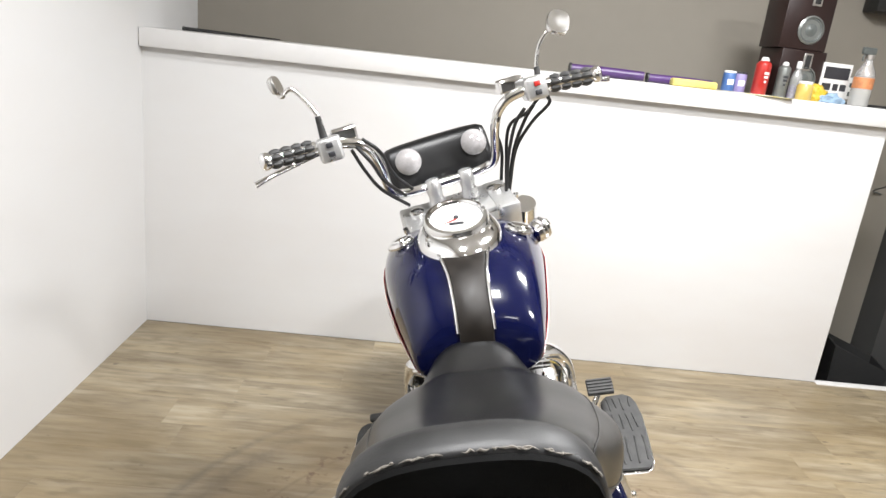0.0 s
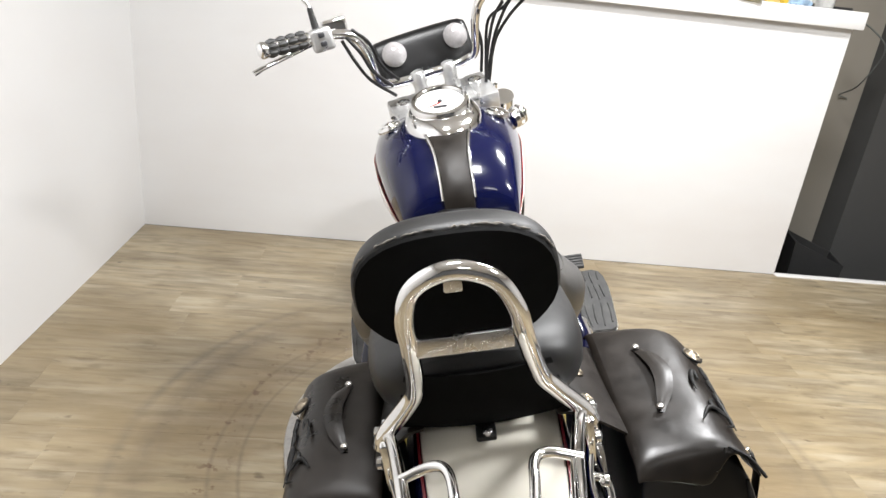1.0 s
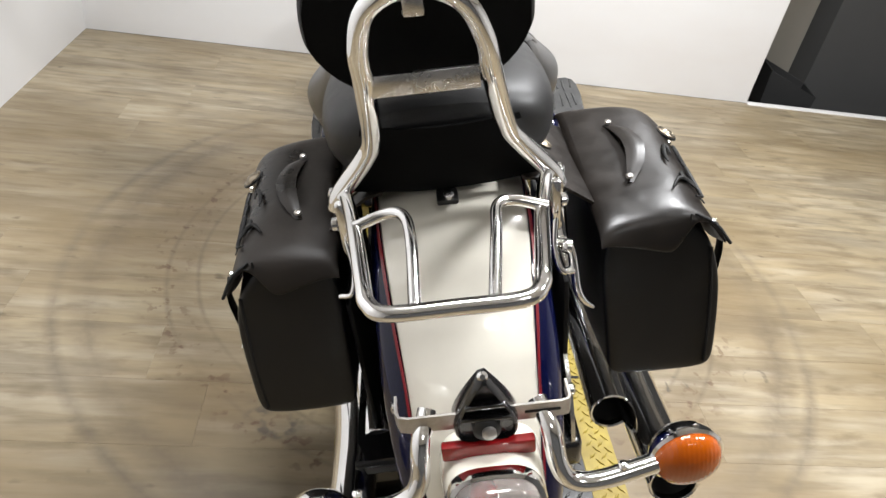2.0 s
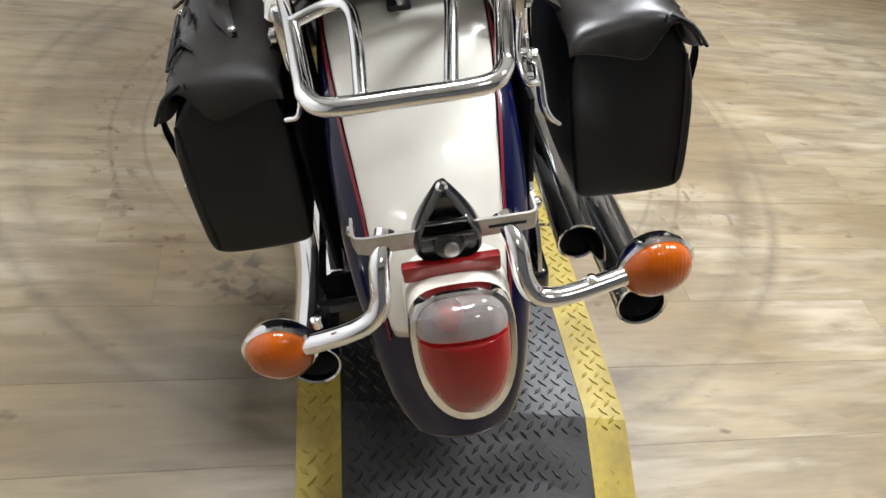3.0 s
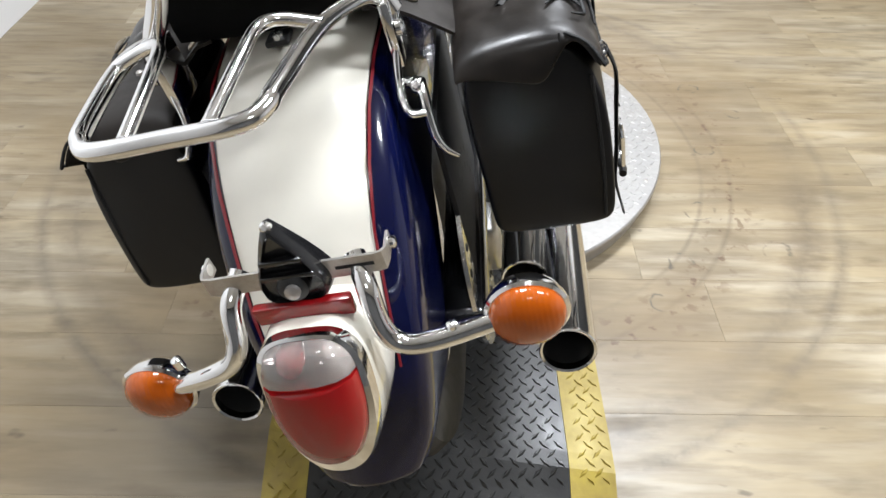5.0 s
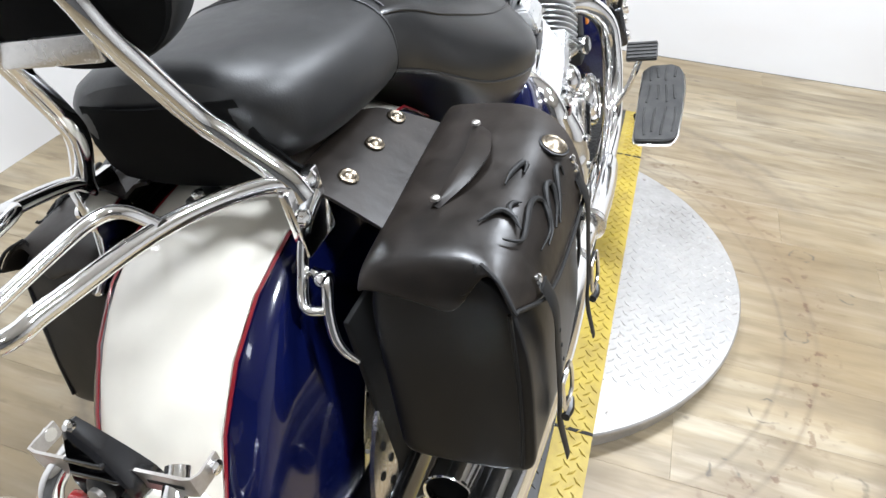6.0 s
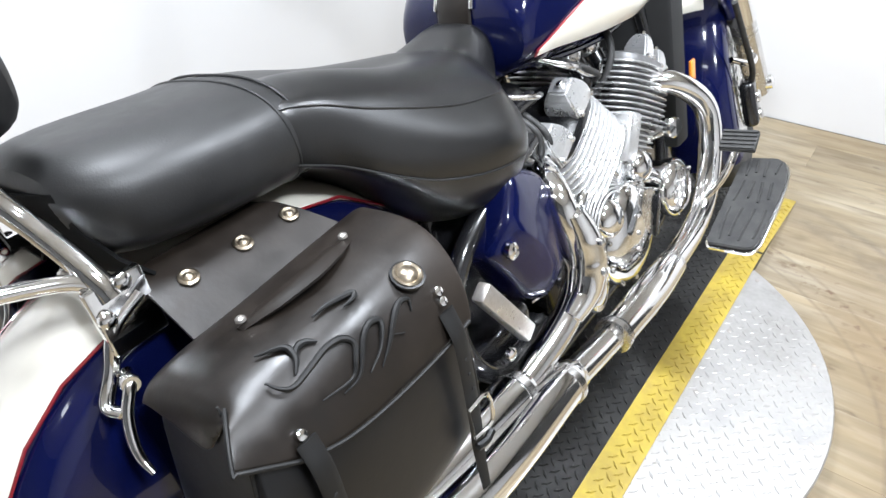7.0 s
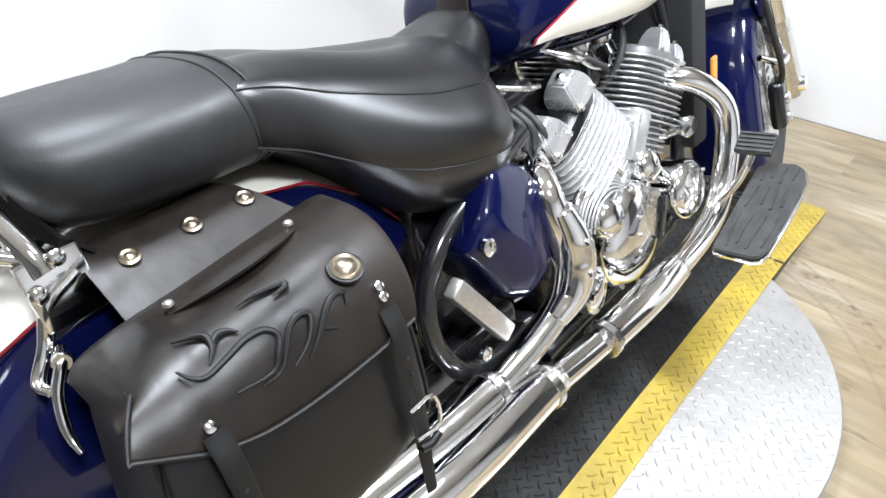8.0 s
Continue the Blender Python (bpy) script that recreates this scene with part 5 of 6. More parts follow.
        # control cables, each its own run
        if s > 0:
            runs = (((0.205, 1.50, 1.20), (0.178, 1.515, 1.16), (0.155, 1.53, 1.08), (0.140, 1.55, 0.98)), ((0.232, 1.52, 1.205), (0.205, 1.53, 1.165), (0.172, 1.55, 1.09), (0.146, 1.57, 0.97)), ((0.270, 1.52, 1.220), (0.272, 1.53, 1.200), (0.225, 1.55, 1.155), (0.178, 1.57, 1.085), (0.150, 1.58, 0.97)), ((0.250, 1.52, 1.225), (0.215, 1.54, 1.185), (0.165, 1.56, 1.15), (0.150, 1.58, 1.05), (0.140, 1.58, 0.95)), ((0.135, 1.49, 1.19), (0.128, 1.51, 1.15), (0.138, 1.54, 1.09), (0.130, 1.56, 1.01)))
        else:
            runs = (((-0.225, 1.39, 1.172), (-0.195, 1.40, 1.125), (-0.175, 1.44, 1.070), (-0.130, 1.49, 1.015)), ((-0.238, 1.39, 1.165), (-0.215, 1.41, 1.105), (-0.185, 1.45, 1.045), (-0.125, 1.50, 0.985)), ((-0.205, 1.37, 1.190), (-0.170, 1.40, 1.150), (-0.148, 1.45, 1.080), (-0.110, 1.49, 1.030)))
        for run in runs:
            part("cable", tubed(run, 0.0048, n=8, steps=6), BLACK_PLASTIC, h, "black control cable")
    # leather roll across the fork with two chrome domes
    r = sub("fork_bag", bike, "black leather fork bag with two round pale domes")
    bm = bmesh.new()
    rings = []
    for x, g in ((-0.151, 0.75), (-0.147, 1.0), (-0.06, 1.03), (0, 1.04), (0.06, 1.03), (0.143, 1.0), (0.147, 0.75)):
        rings.append(ring((x, 1.62, 1.085), (0, 1, 0), (0, 0.25, 1), 0.032 * g, 0.062 * g, 5, 24))
    loft(bm, rings)
    subdivided(part("roll", moved(bm, STEER), LEATHER_BAG, r))
    for s in (-1, 1):
        bm = bmesh.new()
        lathe(bm, [(0.034, -0.012), (0.036, 0.0), (0.033, 0.004), (0.026, 0.012), (0.012, 0.017), (0.001, 0.018)], (s * 0.095 + 0.004, 1.582, 1.106), (0, -1, 0.25), 32)
        part("dome", moved(bm, STEER), PALE_DOME, r, "round pale lens dome")
    return h


def wedge_cap(u, v, d, o, a, b, h):
    # a cast cap: square foot, sloping shoulders and a small flat crown
    bm = bmesh.new()
    foot = [(-a, -b), (a, -b), (a, b), (-a, b)]
    rows = ((0.0, 0.94, 0.0), (0.1, 1.0, 0.0), (0.42, 1.0, 0.0), (0.72, 0.84, 0.05), (1.0, 0.55, 0.12))
    loft(bm, [[o + u * (x * g + a * k) + v * (y * g) + d * (h * f) for x, y in foot] for f, g, k in rows])
    bmesh.ops.bevel(bm, geom=bm.edges[:], offset=0.0035, segments=2, affect="EDGES")
    return bm


def hex_bolt(c, axis, r=0.007):
    return lathed([(r, 0), (r, r * 0.9), (r * 0.6, r * 1.2)], c, axis, 8)


def cylinder(bike, s, y0, z0, d, rear):
    d = d.normalized()
    c0 = Vector((0.110 if s > 0 else -0.058, y0, z0))
    u, v = Vector((1, 0, 0)), d.cross(Vector((1, 0, 0)))
    cy = sub("cylinder", bike, "finned chrome cylinder")
    bm = bmesh.new()
    loft(bm, [ring(c0 + d * h, u, v, 0.064, 0.078, 3, 24) for h in (0.02, 0.24)])
    # shaded alloy, so the gaps between the fins come out dark
    part("barrel", bm, ALLOY_SHADED, cy)
    # narrow fins on the barrel, wider ones overhanging on the head
    for k in range(15 if rear else 18):
        h = 0.048 + k * (0.0142 if rear else 0.0118)
        w, l = (0.071, 0.092) if k < (5 if rear else 7) else (0.090 - 0.0020 * (k - 5), 0.122 - 0.0030 * (k - 5)) if rear else (0.085 - 0.001 * max(0, k - 13), 0.116 - 0.003 * max(0, k - 13))
        bm = bmesh.new()
        loft(bm, [ring(c0 + d * (h + hh), u, v, w - i, l - i, 3.4, 30) for hh, i in ((0, 0.003), (0.0008, 0), (0.0032, 0), (0.004, 0.003))])
        part("fin", bm, FIN, cy)
    bm = bmesh.new()
    loft(bm, [ring(c0 + d * h, u, v, w, l, 3.5, 24) for h, w, l in ((0.240, 0.070, 0.088), (0.254, 0.072, 0.092), (0.268, 0.066, 0.086), (0.274, 0.050, 0.070))])
    part("head_cover", bm, BLACK if rear else ALLOY_SHADED, cy, "dark head cover")
    caps = ((0.044, 0.258, 0.034, 0.032, 0.066), (-0.056, 0.260, 0.036, 0.032, 0.070)) if rear else ((0.000, 0.262, 0.026, 0.022, 0.056), (0.074, 0.254, 0.026, 0.020, 0.046))
    for vv, hh, a, b, h in caps:
        o = c0 + d * hh + v * vv + u * (s * 0.034)
        part("rocker_cap", wedge_cap(u * s, v, d, o, a, b, h), FIN, cy, "faceted chrome rocker cap", smooth=False)
        part("cap_bolt", hex_bolt(o + d * h * 0.99 + u * (s * 0.006), d), CHROME, cy)
        for k in (-1, 1):
            part("cap_bolt", hex_bolt(o + u * (s * a) + v * (k * b * 0.72) + d * h * 0.2, u * s, 0.005), CHROME, cy)
    # flat cast boss beside the barrel fins
    m = Matrix.Translation(c0) @ Matrix((u, v, d)).transposed().to_4x4()
    x0, x1 = sorted((s * 0.030, s * 0.084))
    if rear:
        part("spark_plug_lead", tubed([c0 + d * 0.235 + u * (s * 0.06) - v * 0.10, c0 + d * 0.29 + u * (s * 0.05) - v * 0.125, c0 + d * 0.34 + u * (s * 0.01) - v * 0.11], 0.006, n=10), RUBBER, cy)
        return cy
    part("side_boss", boxed(x0, -0.104, 0.050, x1, -0.052, 0.150, 0.008, 3, m=m), FIN, cy)
    return cy


def side_cover_set(bike, s):
    side = 0.200 if s > 0 else 0.150
    Y, Z = 1.186, 0.304
    out = Vector((s, 0, 0))
    cl = sub("clutch_cover", bike, "round chrome engine side cover")
    part("cover", lathed([(0.108, -0.06), (0.110, -0.006), (0.107, 0.004), (0.100, 0.009), (0.097, 0.013), (0.084, 0.022), (0.05, 0.029), (0.001, 0.031)], (s * side, Y, Z), out, 48), CHROME, cl)
    for i in range(10):
        a = 2 * math.pi * i / 10 + 0.3
        part("cover_bolt", hex_bolt((s * (side + 0.006), Y + 0.1035 * math.cos(a), Z + 0.1035 * math.sin(a)), out, 0.0055), CHROME_DULL, cl)
    # a flat plate across the upper half carries the black insert
    plate = [(0.010, 0.004), (0.052, -0.032), (0.086, -0.026), (0.092, 0.030), (0.064, 0.078), (0.022, 0.096), (0.006, 0.070)]
    bm = bmesh.new()
    loft(bm, [[Vector((s * (side + x), Y + 0.045 + (y - 0.045) * g, Z + 0.03 + (z - 0.03) * g)) for y, z in plate] for x, g in ((0.0, 1.0), (0.026, 0.99), (0.030, 0.94), (0.031, 0.5), (0.031, 0.05))])
    part("plate", bm, CHROME_DULL, cl, "flat polished cover plate")
    m = Matrix.Translation((s * (side + 0.034), Y + 0.066, Z + 0.014)) @ Matrix.Rotation(radians(-14), 4, "X")
    part("badge", boxed(-0.004, -0.011, -0.044, 0.004, 0.011, 0.044, 0.003, m=m), BLACK, cl, "black cover insert")
    for k in range(3):
        part("plate_bolt", hex_bolt((s * (side + 0.029), Y - 0.020 + 0.004 * k, Z - 0.02 + 0.036 * k), out, 0.0045), STEEL, cl)
    # ribbed band that wraps the cover's upper rear
    band = sub("clutch_band", bike, "ribbed chrome band round the clutch cover")
    arc = lambda r, x, a0, a1: [Vector((s * x, 1.122 + r * math.cos(a), 0.365 + r * math.sin(a))) for a in np.linspace(radians(a0), radians(a1), 12)]
    part("hoop", tubed(arc(0.100, side - 0.026, 40, 178), 0.010, n=14, steps=3), CHROME, band)
    for k in range(6):
        part("rib", tubed(arc(0.092 - 0.006 * k, side - 0.020 + 0.004 * k, 45, 172), 0.0022, n=8, steps=3), FIN, band)
    part("backing", tubed(arc(0.076, side - 0.034, 40, 178), 0.022, n=12, steps=3), ALLOY_SHADED, band)
    # shoulder between the band and the cover
    part("shoulder", lathed([(0.040, -0.05), (0.041, -0.010), (0.036, 0.004), (0.024, 0.013), (0.001, 0.016)], (s * (side + 0.004), 1.108, 0.382), (s, -0.25, 0.25), 28), CHROME, band)
    c2 = sub("engine_cover", bike, "deep chrome water pump cover")
    part("cover", lathed([(0.056, -0.13), (0.058, -0.100), (0.050, -0.094), (0.050, -0.070), (0.060, -0.062), (0.062, -0.022), (0.066, -0.014), (0.067, 0.0), (0.063, 0.010), (0.050, 0.018), (0.046, 0.015), (0.001, 0.018)], (s * (side + 0.014), 1.400, 0.308), (s, 0, 0.08), 40), CHROME, c2)
    for i in range(5):
        a = 2 * math.pi * i / 5 + 0.5
        part("cover_bolt", hex_bolt((s * (side + 0.026), 1.400 + 0.056 * math.cos(a), 0.308 + 0.056 * math.sin(a)), out, 0.0055), CHROME_DULL, c2)
    for k in range(3):
        part("spout", tubed([(s * (side - 0.03), 1.285 + 0.012 * k, 0.40 - 0.028 * k), (s * (side - 0.015), 1.325 + 0.008 * k, 0.388 - 0.03 * k), (s * (side - 0.03), 1.372, 0.36 - 0.022 * k)], 0.011 - 0.002 * k, n=12), CHROME, c2)
    c3 = sub("engine_cover", bike, "small chrome thermostat cover")
    part("cover", lathed([(0.031, -0.08), (0.032, -0.012), (0.035, -0.008), (0.035, 0.0), (0.029, 0.012), (0.014, 0.019), (0.001, 0.020)], (s * (side - 0.002), 1.268, 0.420), (s, -0.1, 0.2), 32), CHROME, c3)
    for i in range(3):
        a = 2 * math.pi * i / 3
        part("cover_bolt", hex_bolt((s * (side + 0.004), 1.268 + 0.030 * math.cos(a), 0.420 + 0.030 * math.sin(a)), out, 0.005), CHROME_DULL, c3)
    c4 = sub("engine_cover", bike, "oval chrome cover low on the crankcase")
    bm = bmesh.new()
    loft(bm, [ring(Vector((s * (side - 0.012 + x), 1.062, 0.238)), Vector((0, 0.9, -0.43)), Vector((0, 0.43, 0.9)), 0.032 * g, 0.046 * g, 2.4, 28) for x, g in ((-0.05, 1.0), (0, 1.0), (0.006, 0.9), (0.004, 0.72), (0.009, 0.60), (0.011, 0.3), (0.011, 0.03))])
    part("cover", bm, CHROME, c4)
    c5 = sub("engine_cover", bike, "round chrome plug on a short neck")
    part("neck", tubed([(s * 0.15, 1.40, 0.42), (s * (side - 0.006), 1.43, 0.438)], 0.012, n=14), CHROME_DULL, c5)
    part("plug", lathed([(0.020, -0.012), (0.023, -0.008), (0.023, 0.006), (0.019, 0.010), (0.001, 0.011)], (s * (side + 0.002), 1.432, 0.438), (s, -0.35, 0.1), 28), CHROME, c5)


def engine(bike):
    e = sub("engine", bike, "chrome four-cylinder vee engine with finned cylinders")
    part("crankcase", boxed(-0.155, 0.96, 0.20, 0.165, 1.44, 0.36, 0.05, 4), BLACK, e)
    part("deck", boxed(-0.15, 1.175, 0.34, 0.178, 1.300, 0.472, 0.016, 3), FIN, e, "pale cast crankcase deck")
    part("lower_case", boxed(-0.13, 0.80, 0.12, 0.13, 1.46, 0.24, 0.03, 3), BLACK, e)
    for s in (-1, 1):
        cylinder(bike, s, 1.288, 0.36, Vector((0, 0.46, 0.888)), False)
        cylinder(bike, s, 1.226, 0.365, Vector((0, -0.56, 0.83)), True)
        side_cover_set(bike, s)
        # carburettor tops, hoses and linkage in the vee
        for y, z in ((1.235, 0.668), (1.312, 0.664)):
            part("carburettor_top", lathed([(0.024, -0.05), (0.025, 0), (0.021, 0.010), (0.010, 0.017), (0.001, 0.018)], (s * 0.088, y, z), (s * 0.9, -0.25, 0.35), 24), CHROME_DULL, e, "domed chrome carburettor top")
            part("intake_elbow", tubed([(s * 0.09, y + 0.01, z - 0.02), (s * 0.105, y + 0.005, z - 0.06), (s * 0.07, y, z - 0.11)], 0.020, n=14), BLACK, e)
        part("vacuum_hose", tubed([(s * 0.10, 1.345, 0.70), (s * 0.128, 1.325, 0.655), (s * 0.130, 1.298, 0.61), (s * 0.10, 1.27, 0.56)], 0.008, n=12), RUBBER, e, "black rubber hose")
        part("fuel_hose", tubed([(s * 0.09, 1.15, 0.685), (s * 0.135, 1.19, 0.655), (s * 0.142, 1.235, 0.625), (s * 0.11, 1.28, 0.60)], 0.006, n=12), RUBBER, e, "black rubber hose")
        part("linkage", tubed([(s * 0.128, 1.165, 0.665), (s * 0.138, 1.205, 0.635), (s * 0.135, 1.255, 0.622), (s * 0.12, 1.295, 0.63)], 0.0042, n=10), CHROME, e, "thin chrome linkage rod")
        part("coolant_pipe", tubed([(s * 0.10, 1.10, 0.70), (s * 0.14, 1.135, 0.675), (s * 0.13, 1.19, 0.655)], 0.007, n=12), CHROME_DULL, e, "bent chrome coolant pipe")
        for k in range(3):
            part("ignition_lead", tubed([(s * 0.10, 0.935 + 0.022 * k, 0.665), (s * (0.155 + 0.006 * k), 0.950 + 0.02 * k, 0.625 - 0.012 * k), (s * 0.145, 0.965 + 0.015 * k, 0.57 - 0.02 * k), (s * 0.10, 1.00, 0.53)], 0.0065, n=10), RUBBER, e, "black ignition lead")
        part("coil_bracket", boxed(s * 0.12 - 0.012, 0.955, 0.545, s * 0.12 + 0.012, 0.995, 0.60, 0.005), STEEL, e, "grey metal bracket")
        part("stay", tubed([(s * 0.13, 0.93, 0.69), (s * 0.155, 0.985, 0.672), (s * 0.14, 1.03, 0.66)], 0.005, n=10), CHROME_DULL, e)
    return e


def exhaust(bike, s):
    x = sub("exhaust", bike, "pair of long chrome exhaust pipes")
    # the pipes on the stand's side tuck in closer to the wheel
    inward = (lambda q: q) if s > 0 else (lambda q: (q[0] * float(np.interp(q[1], (0.07, 0.25, 0.6, 1.0), (0.69, 0.67, 0.84, 1.0))), q[1], q[2] - float(np.interp(q[1], (0.07, 0.6), (0.026, 0.0)))))
    up = [(s * 0.10, 1.03, 0.53), (s * 0.17, 0.950, 0.555), (s * 0.220, 0.905, 0.540), (s * 0.238, 0.900, 0.495), (s * 0.243, 0.908, 0.440), (s * 0.243, 0.902, 0.388), (s * 0.242, 0.870, 0.344), (s * 0.239, 0.80, 0.317), (s * 0.235, 0.68, 0.298)]
    part("upper_pipe", tubed(up, 0.026, n=20), CHROME, x)
    part("upper_muffler", tubed([inward(q) for q in ((s * 0.235, 0.71, 0.299), (s * 0.234, 0.67, 0.299), (s * 0.230, 0.45, 0.312), (s * 0.221, 0.22, 0.336))], [0.030, 0.036, 0.036, 0.034, 0.033], n=24, cap=False), CHROME, x)
    lo = [(s * 0.13, 1.40, 0.545), (s * 0.20, 1.445, 0.535), (s * 0.245, 1.50, 0.47), (s * 0.258, 1.505, 0.38), (s * 0.262, 1.455, 0.27), (s * 0.264, 1.36, 0.224), (s * 0.268, 1.20, 0.219), (s * 0.272, 0.95, 0.237), (s * 0.274, 0.76, 0.264)]
    if s < 0:
        lo = [(x * k, y, z) for (x, y, z), k in zip(lo, (1, 0.86, 0.78, 0.76, 0.80, 0.88, 0.95, 1, 0.92))]
    part("lower_pipe", tubed(lo, 0.0255, n=20), CHROME, x)
    part("lower_muffler", tubed([inward(q) for q in ((s * 0.273, 0.80, 0.258), (s * 0.274, 0.75, 0.266), (s * 0.280, 0.55, 0.280), (s * 0.276, 0.30, 0.312), (s * 0.268, 0.07, 0.357))], [0.029, 0.036, 0.038, 0.038, 0.036, 0.035], n=24, cap=False), CHROME, x)
    for c, d, r in ((inward((s * 0.268, 0.07, 0.357)), (0, -1, 0.19), 0.0345), (inward((s * 0.221, 0.22, 0.336)), (0, -1, 0.10), 0.0325)):
        bm = bmesh.new()
        lathe(bm, [(r + 0.001, -0.004), (r + 0.0012, 0.0), (r, 0.0015), (r - 0.003, 0.0), (r - 0.004, -0.01)], c, d, 28, cap=False)
        part("outlet_rim", bm, CHROME, x)
        bm = bmesh.new()
        lathe(bm, [(r - 0.0035, -0.008), (r - 0.005, -0.03), (r - 0.006, -0.12), (0.001, -0.121)], c, d, 28, cap=False)
        part("muffler_bore", bm, DARK, x, "dark hollow outlet")
    # bowed heat shields clipped over the pipes
    if s > 0:
        part("heat_shield", tubed([(0.272, 1.215, 0.222), (0.276, 1.10, 0.228), (0.279, 0.955, 0.240)], [0.030, 0.0335, 0.0335, 0.031], n=22), CHROME, x, "bowed chrome heat shield")
        part("heat_shield", tubed([(0.250, 0.902, 0.512), (0.258, 0.912, 0.462), (0.260, 0.914, 0.412), (0.257, 0.894, 0.364), (0.250, 0.850, 0.337)], [0.020, 0.029, 0.032, 0.029, 0.022], n=22), CHROME, x, "bowed chrome heat shield")
        for q in ((0.289, 0.912, 0.455), (0.290, 0.908, 0.400)):
            part("shield_bolt", lathed([(0.007, 0), (0.007, 0.005), (0.004, 0.007)], q, (1, 0, 0.2), 10), CHROME_DULL, x)
    for y, z, xx, r in ((0.945, 0.238, 0.275, 0.036), (0.770, 0.263, 0.274, 0.038), (0.690, 0.299, 0.235, 0.038), (1.225, 0.219, 0.269, 0.030)):
        part("clamp", lathed([(r - 0.002, -0.008), (r, -0.007), (r, 0.007), (r - 0.002, 0.008)], (s * xx, y, z), (0, 1, 0), 24), CHROME_DULL, x, "pipe clamp")
    return x


def running_gear(bike):
    w = wheel(bike, "rear_wheel", REAR_AXLE, 0.160, None, "rear wheel with a wide black tyre")
    disc(w, REAR_AXLE, 0.150, 0.165)
    part("brake_caliper", boxed(0.135, 0.40, 0.17, 0.175, 0.49, 0.27, 0.014, 3), ALLOY, w, "cast brake caliper")
    for s in (-1, 1):
        f = sub("floorboard", bike, "black rubber floorboard with a chrome rim")
        xb = 0.386 if s > 0 else 0.316
        m = Matrix.Translation((s * xb, 1.372, 0.307)) @ Matrix.Rotation(radians(21), 4, "X")
        outline = [(-0.056, -0.122), (-0.050, -0.133), (0.026, -0.136), (0.040, -0.130), (0.048, -0.112), (0.055, -0.02), (0.057, 0.045), (0.053, 0.085), (0.042, 0.109), (0.022, 0.120), (-0.030, 0.118), (-0.050, 0.100)]
        for name, mat, g, z0, z1, lab in (("tray", CHROME, 1.0, -0.008, 0.002, "chrome tray"), ("pad", RUBBER, 0.94, 0.003, 0.011, "ribbed rubber pad")):
            bm = bmesh.new()
            prism(bm, [(s * x * g, y * (g + (0.03 if g < 1 else 0))) for x, y in outline], z0, z1)
            bmesh.ops.bevel(bm, geom=bm.edges[:], offset=0.002, segments=2, affect="EDGES")
            part(name, moved(bm, m), mat, f, lab)
        for k in range(4):
            xk = -0.030 + k * 0.021
            for y0, y1 in ((-0.115, -0.03), (-0.012, 0.045), (0.06, 0.102)):
                pts = [m @ Vector((s * (xk + 0.004 * math.sin(30 * yy + k)), yy, 0.0112)) for yy in np.linspace(y0 + 0.010 * (k % 2), y1, 5)]
                part("rib", tubed(pts, 0.0026, n=6, steps=2), RUBBER, f)
        part("bracket", tubed([(s * (xb - 0.062), 1.415, 0.245), (s * (xb - 0.035), 1.405, 0.262), (s * (xb - 0.012), 1.385, 0.288)], 0.011, n=12), BLACK, f, "black mounting bracket")
    b = sub("brake_pedal", bike, "ribbed black rubber brake pedal")
    part("arm", tubed([(0.25, 1.42, 0.25), (0.30, 1.45, 0.31), (0.335, 1.448, 0.392)], 0.008), CHROME, b)
    m = Matrix.Translation((0.338, 1.450, 0.405)) @ Matrix.Rotation(radians(38), 4, "X")
    part("pad", boxed(-0.037, -0.024, -0.007, 0.037, 0.024, 0.007, 0.004, m=m), RUBBER, b)
    for k in range(5):
        part("rib", boxed(-0.035, -0.021 + k * 0.0095, 0.007, 0.035, -0.0165 + k * 0.0095, 0.0105, m=m), RUBBER, b)
    g = sub("shift_lever", bike, "black rubber shift peg on a chrome lever")
    part("arm", tubed([(-0.19, 1.20, 0.30), (-0.22, 1.34, 0.36), (-0.245, 1.43, 0.40)], 0.009), CHROME, g)
    part("peg", lathed([(0.009, 0), (0.013, 0.004), (0.013, 0.072), (0.010, 0.078)], (-0.240, 1.43, 0.40), (-1, 0, 0), 16), RUBBER, g)
    sw = sub("frame", bike, "black tubular motorcycle frame")
    for s in (-1, 1):
        part("swingarm_loop", tubed([(s * 0.17, 0.93, 0.62), (s * 0.185, 0.78, 0.585), (s * 0.19, 0.69, 0.545), (s * 0.19, 0.645, 0.48), (s * 0.19, 0.645, 0.40), (s * 0.19, 0.690, 0.32), (s * 0.18, 0.78, 0.285), (s * 0.17, 0.86, 0.28)], 0.0165, n=16), BLACK, sw, "black frame loop")
        part("swingarm", boxed(s * 0.10, 0.16, 0.285, s * 0.165, 0.86, 0.345, 0.014, 3), BLACK, sw)
        part("subframe", tubed([(s * 0.125, 1.02, 0.66), (s * 0.12, 0.88, 0.64), (s * 0.105, 0.74, 0.60)], 0.014), BLACK, sw)
        part("down_tube", tubed([(s * 0.06, 1.50, 0.86), (s * 0.11, 1.54, 0.60), (s * 0.13, 1.53, 0.30), (s * 0.13, 1.45, 0.16), (s * 0.13, 0.95, 0.14)], 0.017), BLACK, sw)
        part("shock_link", boxed(-0.012, -0.082, -0.016, 0.012, 0.082, 0.016, 0.005, m=Matrix.Translation((s * 0.225, 0.715, 0.432)) @ Matrix.Rotation(radians(-57), 4, "X")), STEEL, sw, "bare metal caliper block")
        part("link_bolt", lathed([(0.011, 0), (0.011, 0.008), (0.006, 0.011)], (s * 0.228, 0.700, 0.366), (s, 0, 0), 12), CHROME, sw)
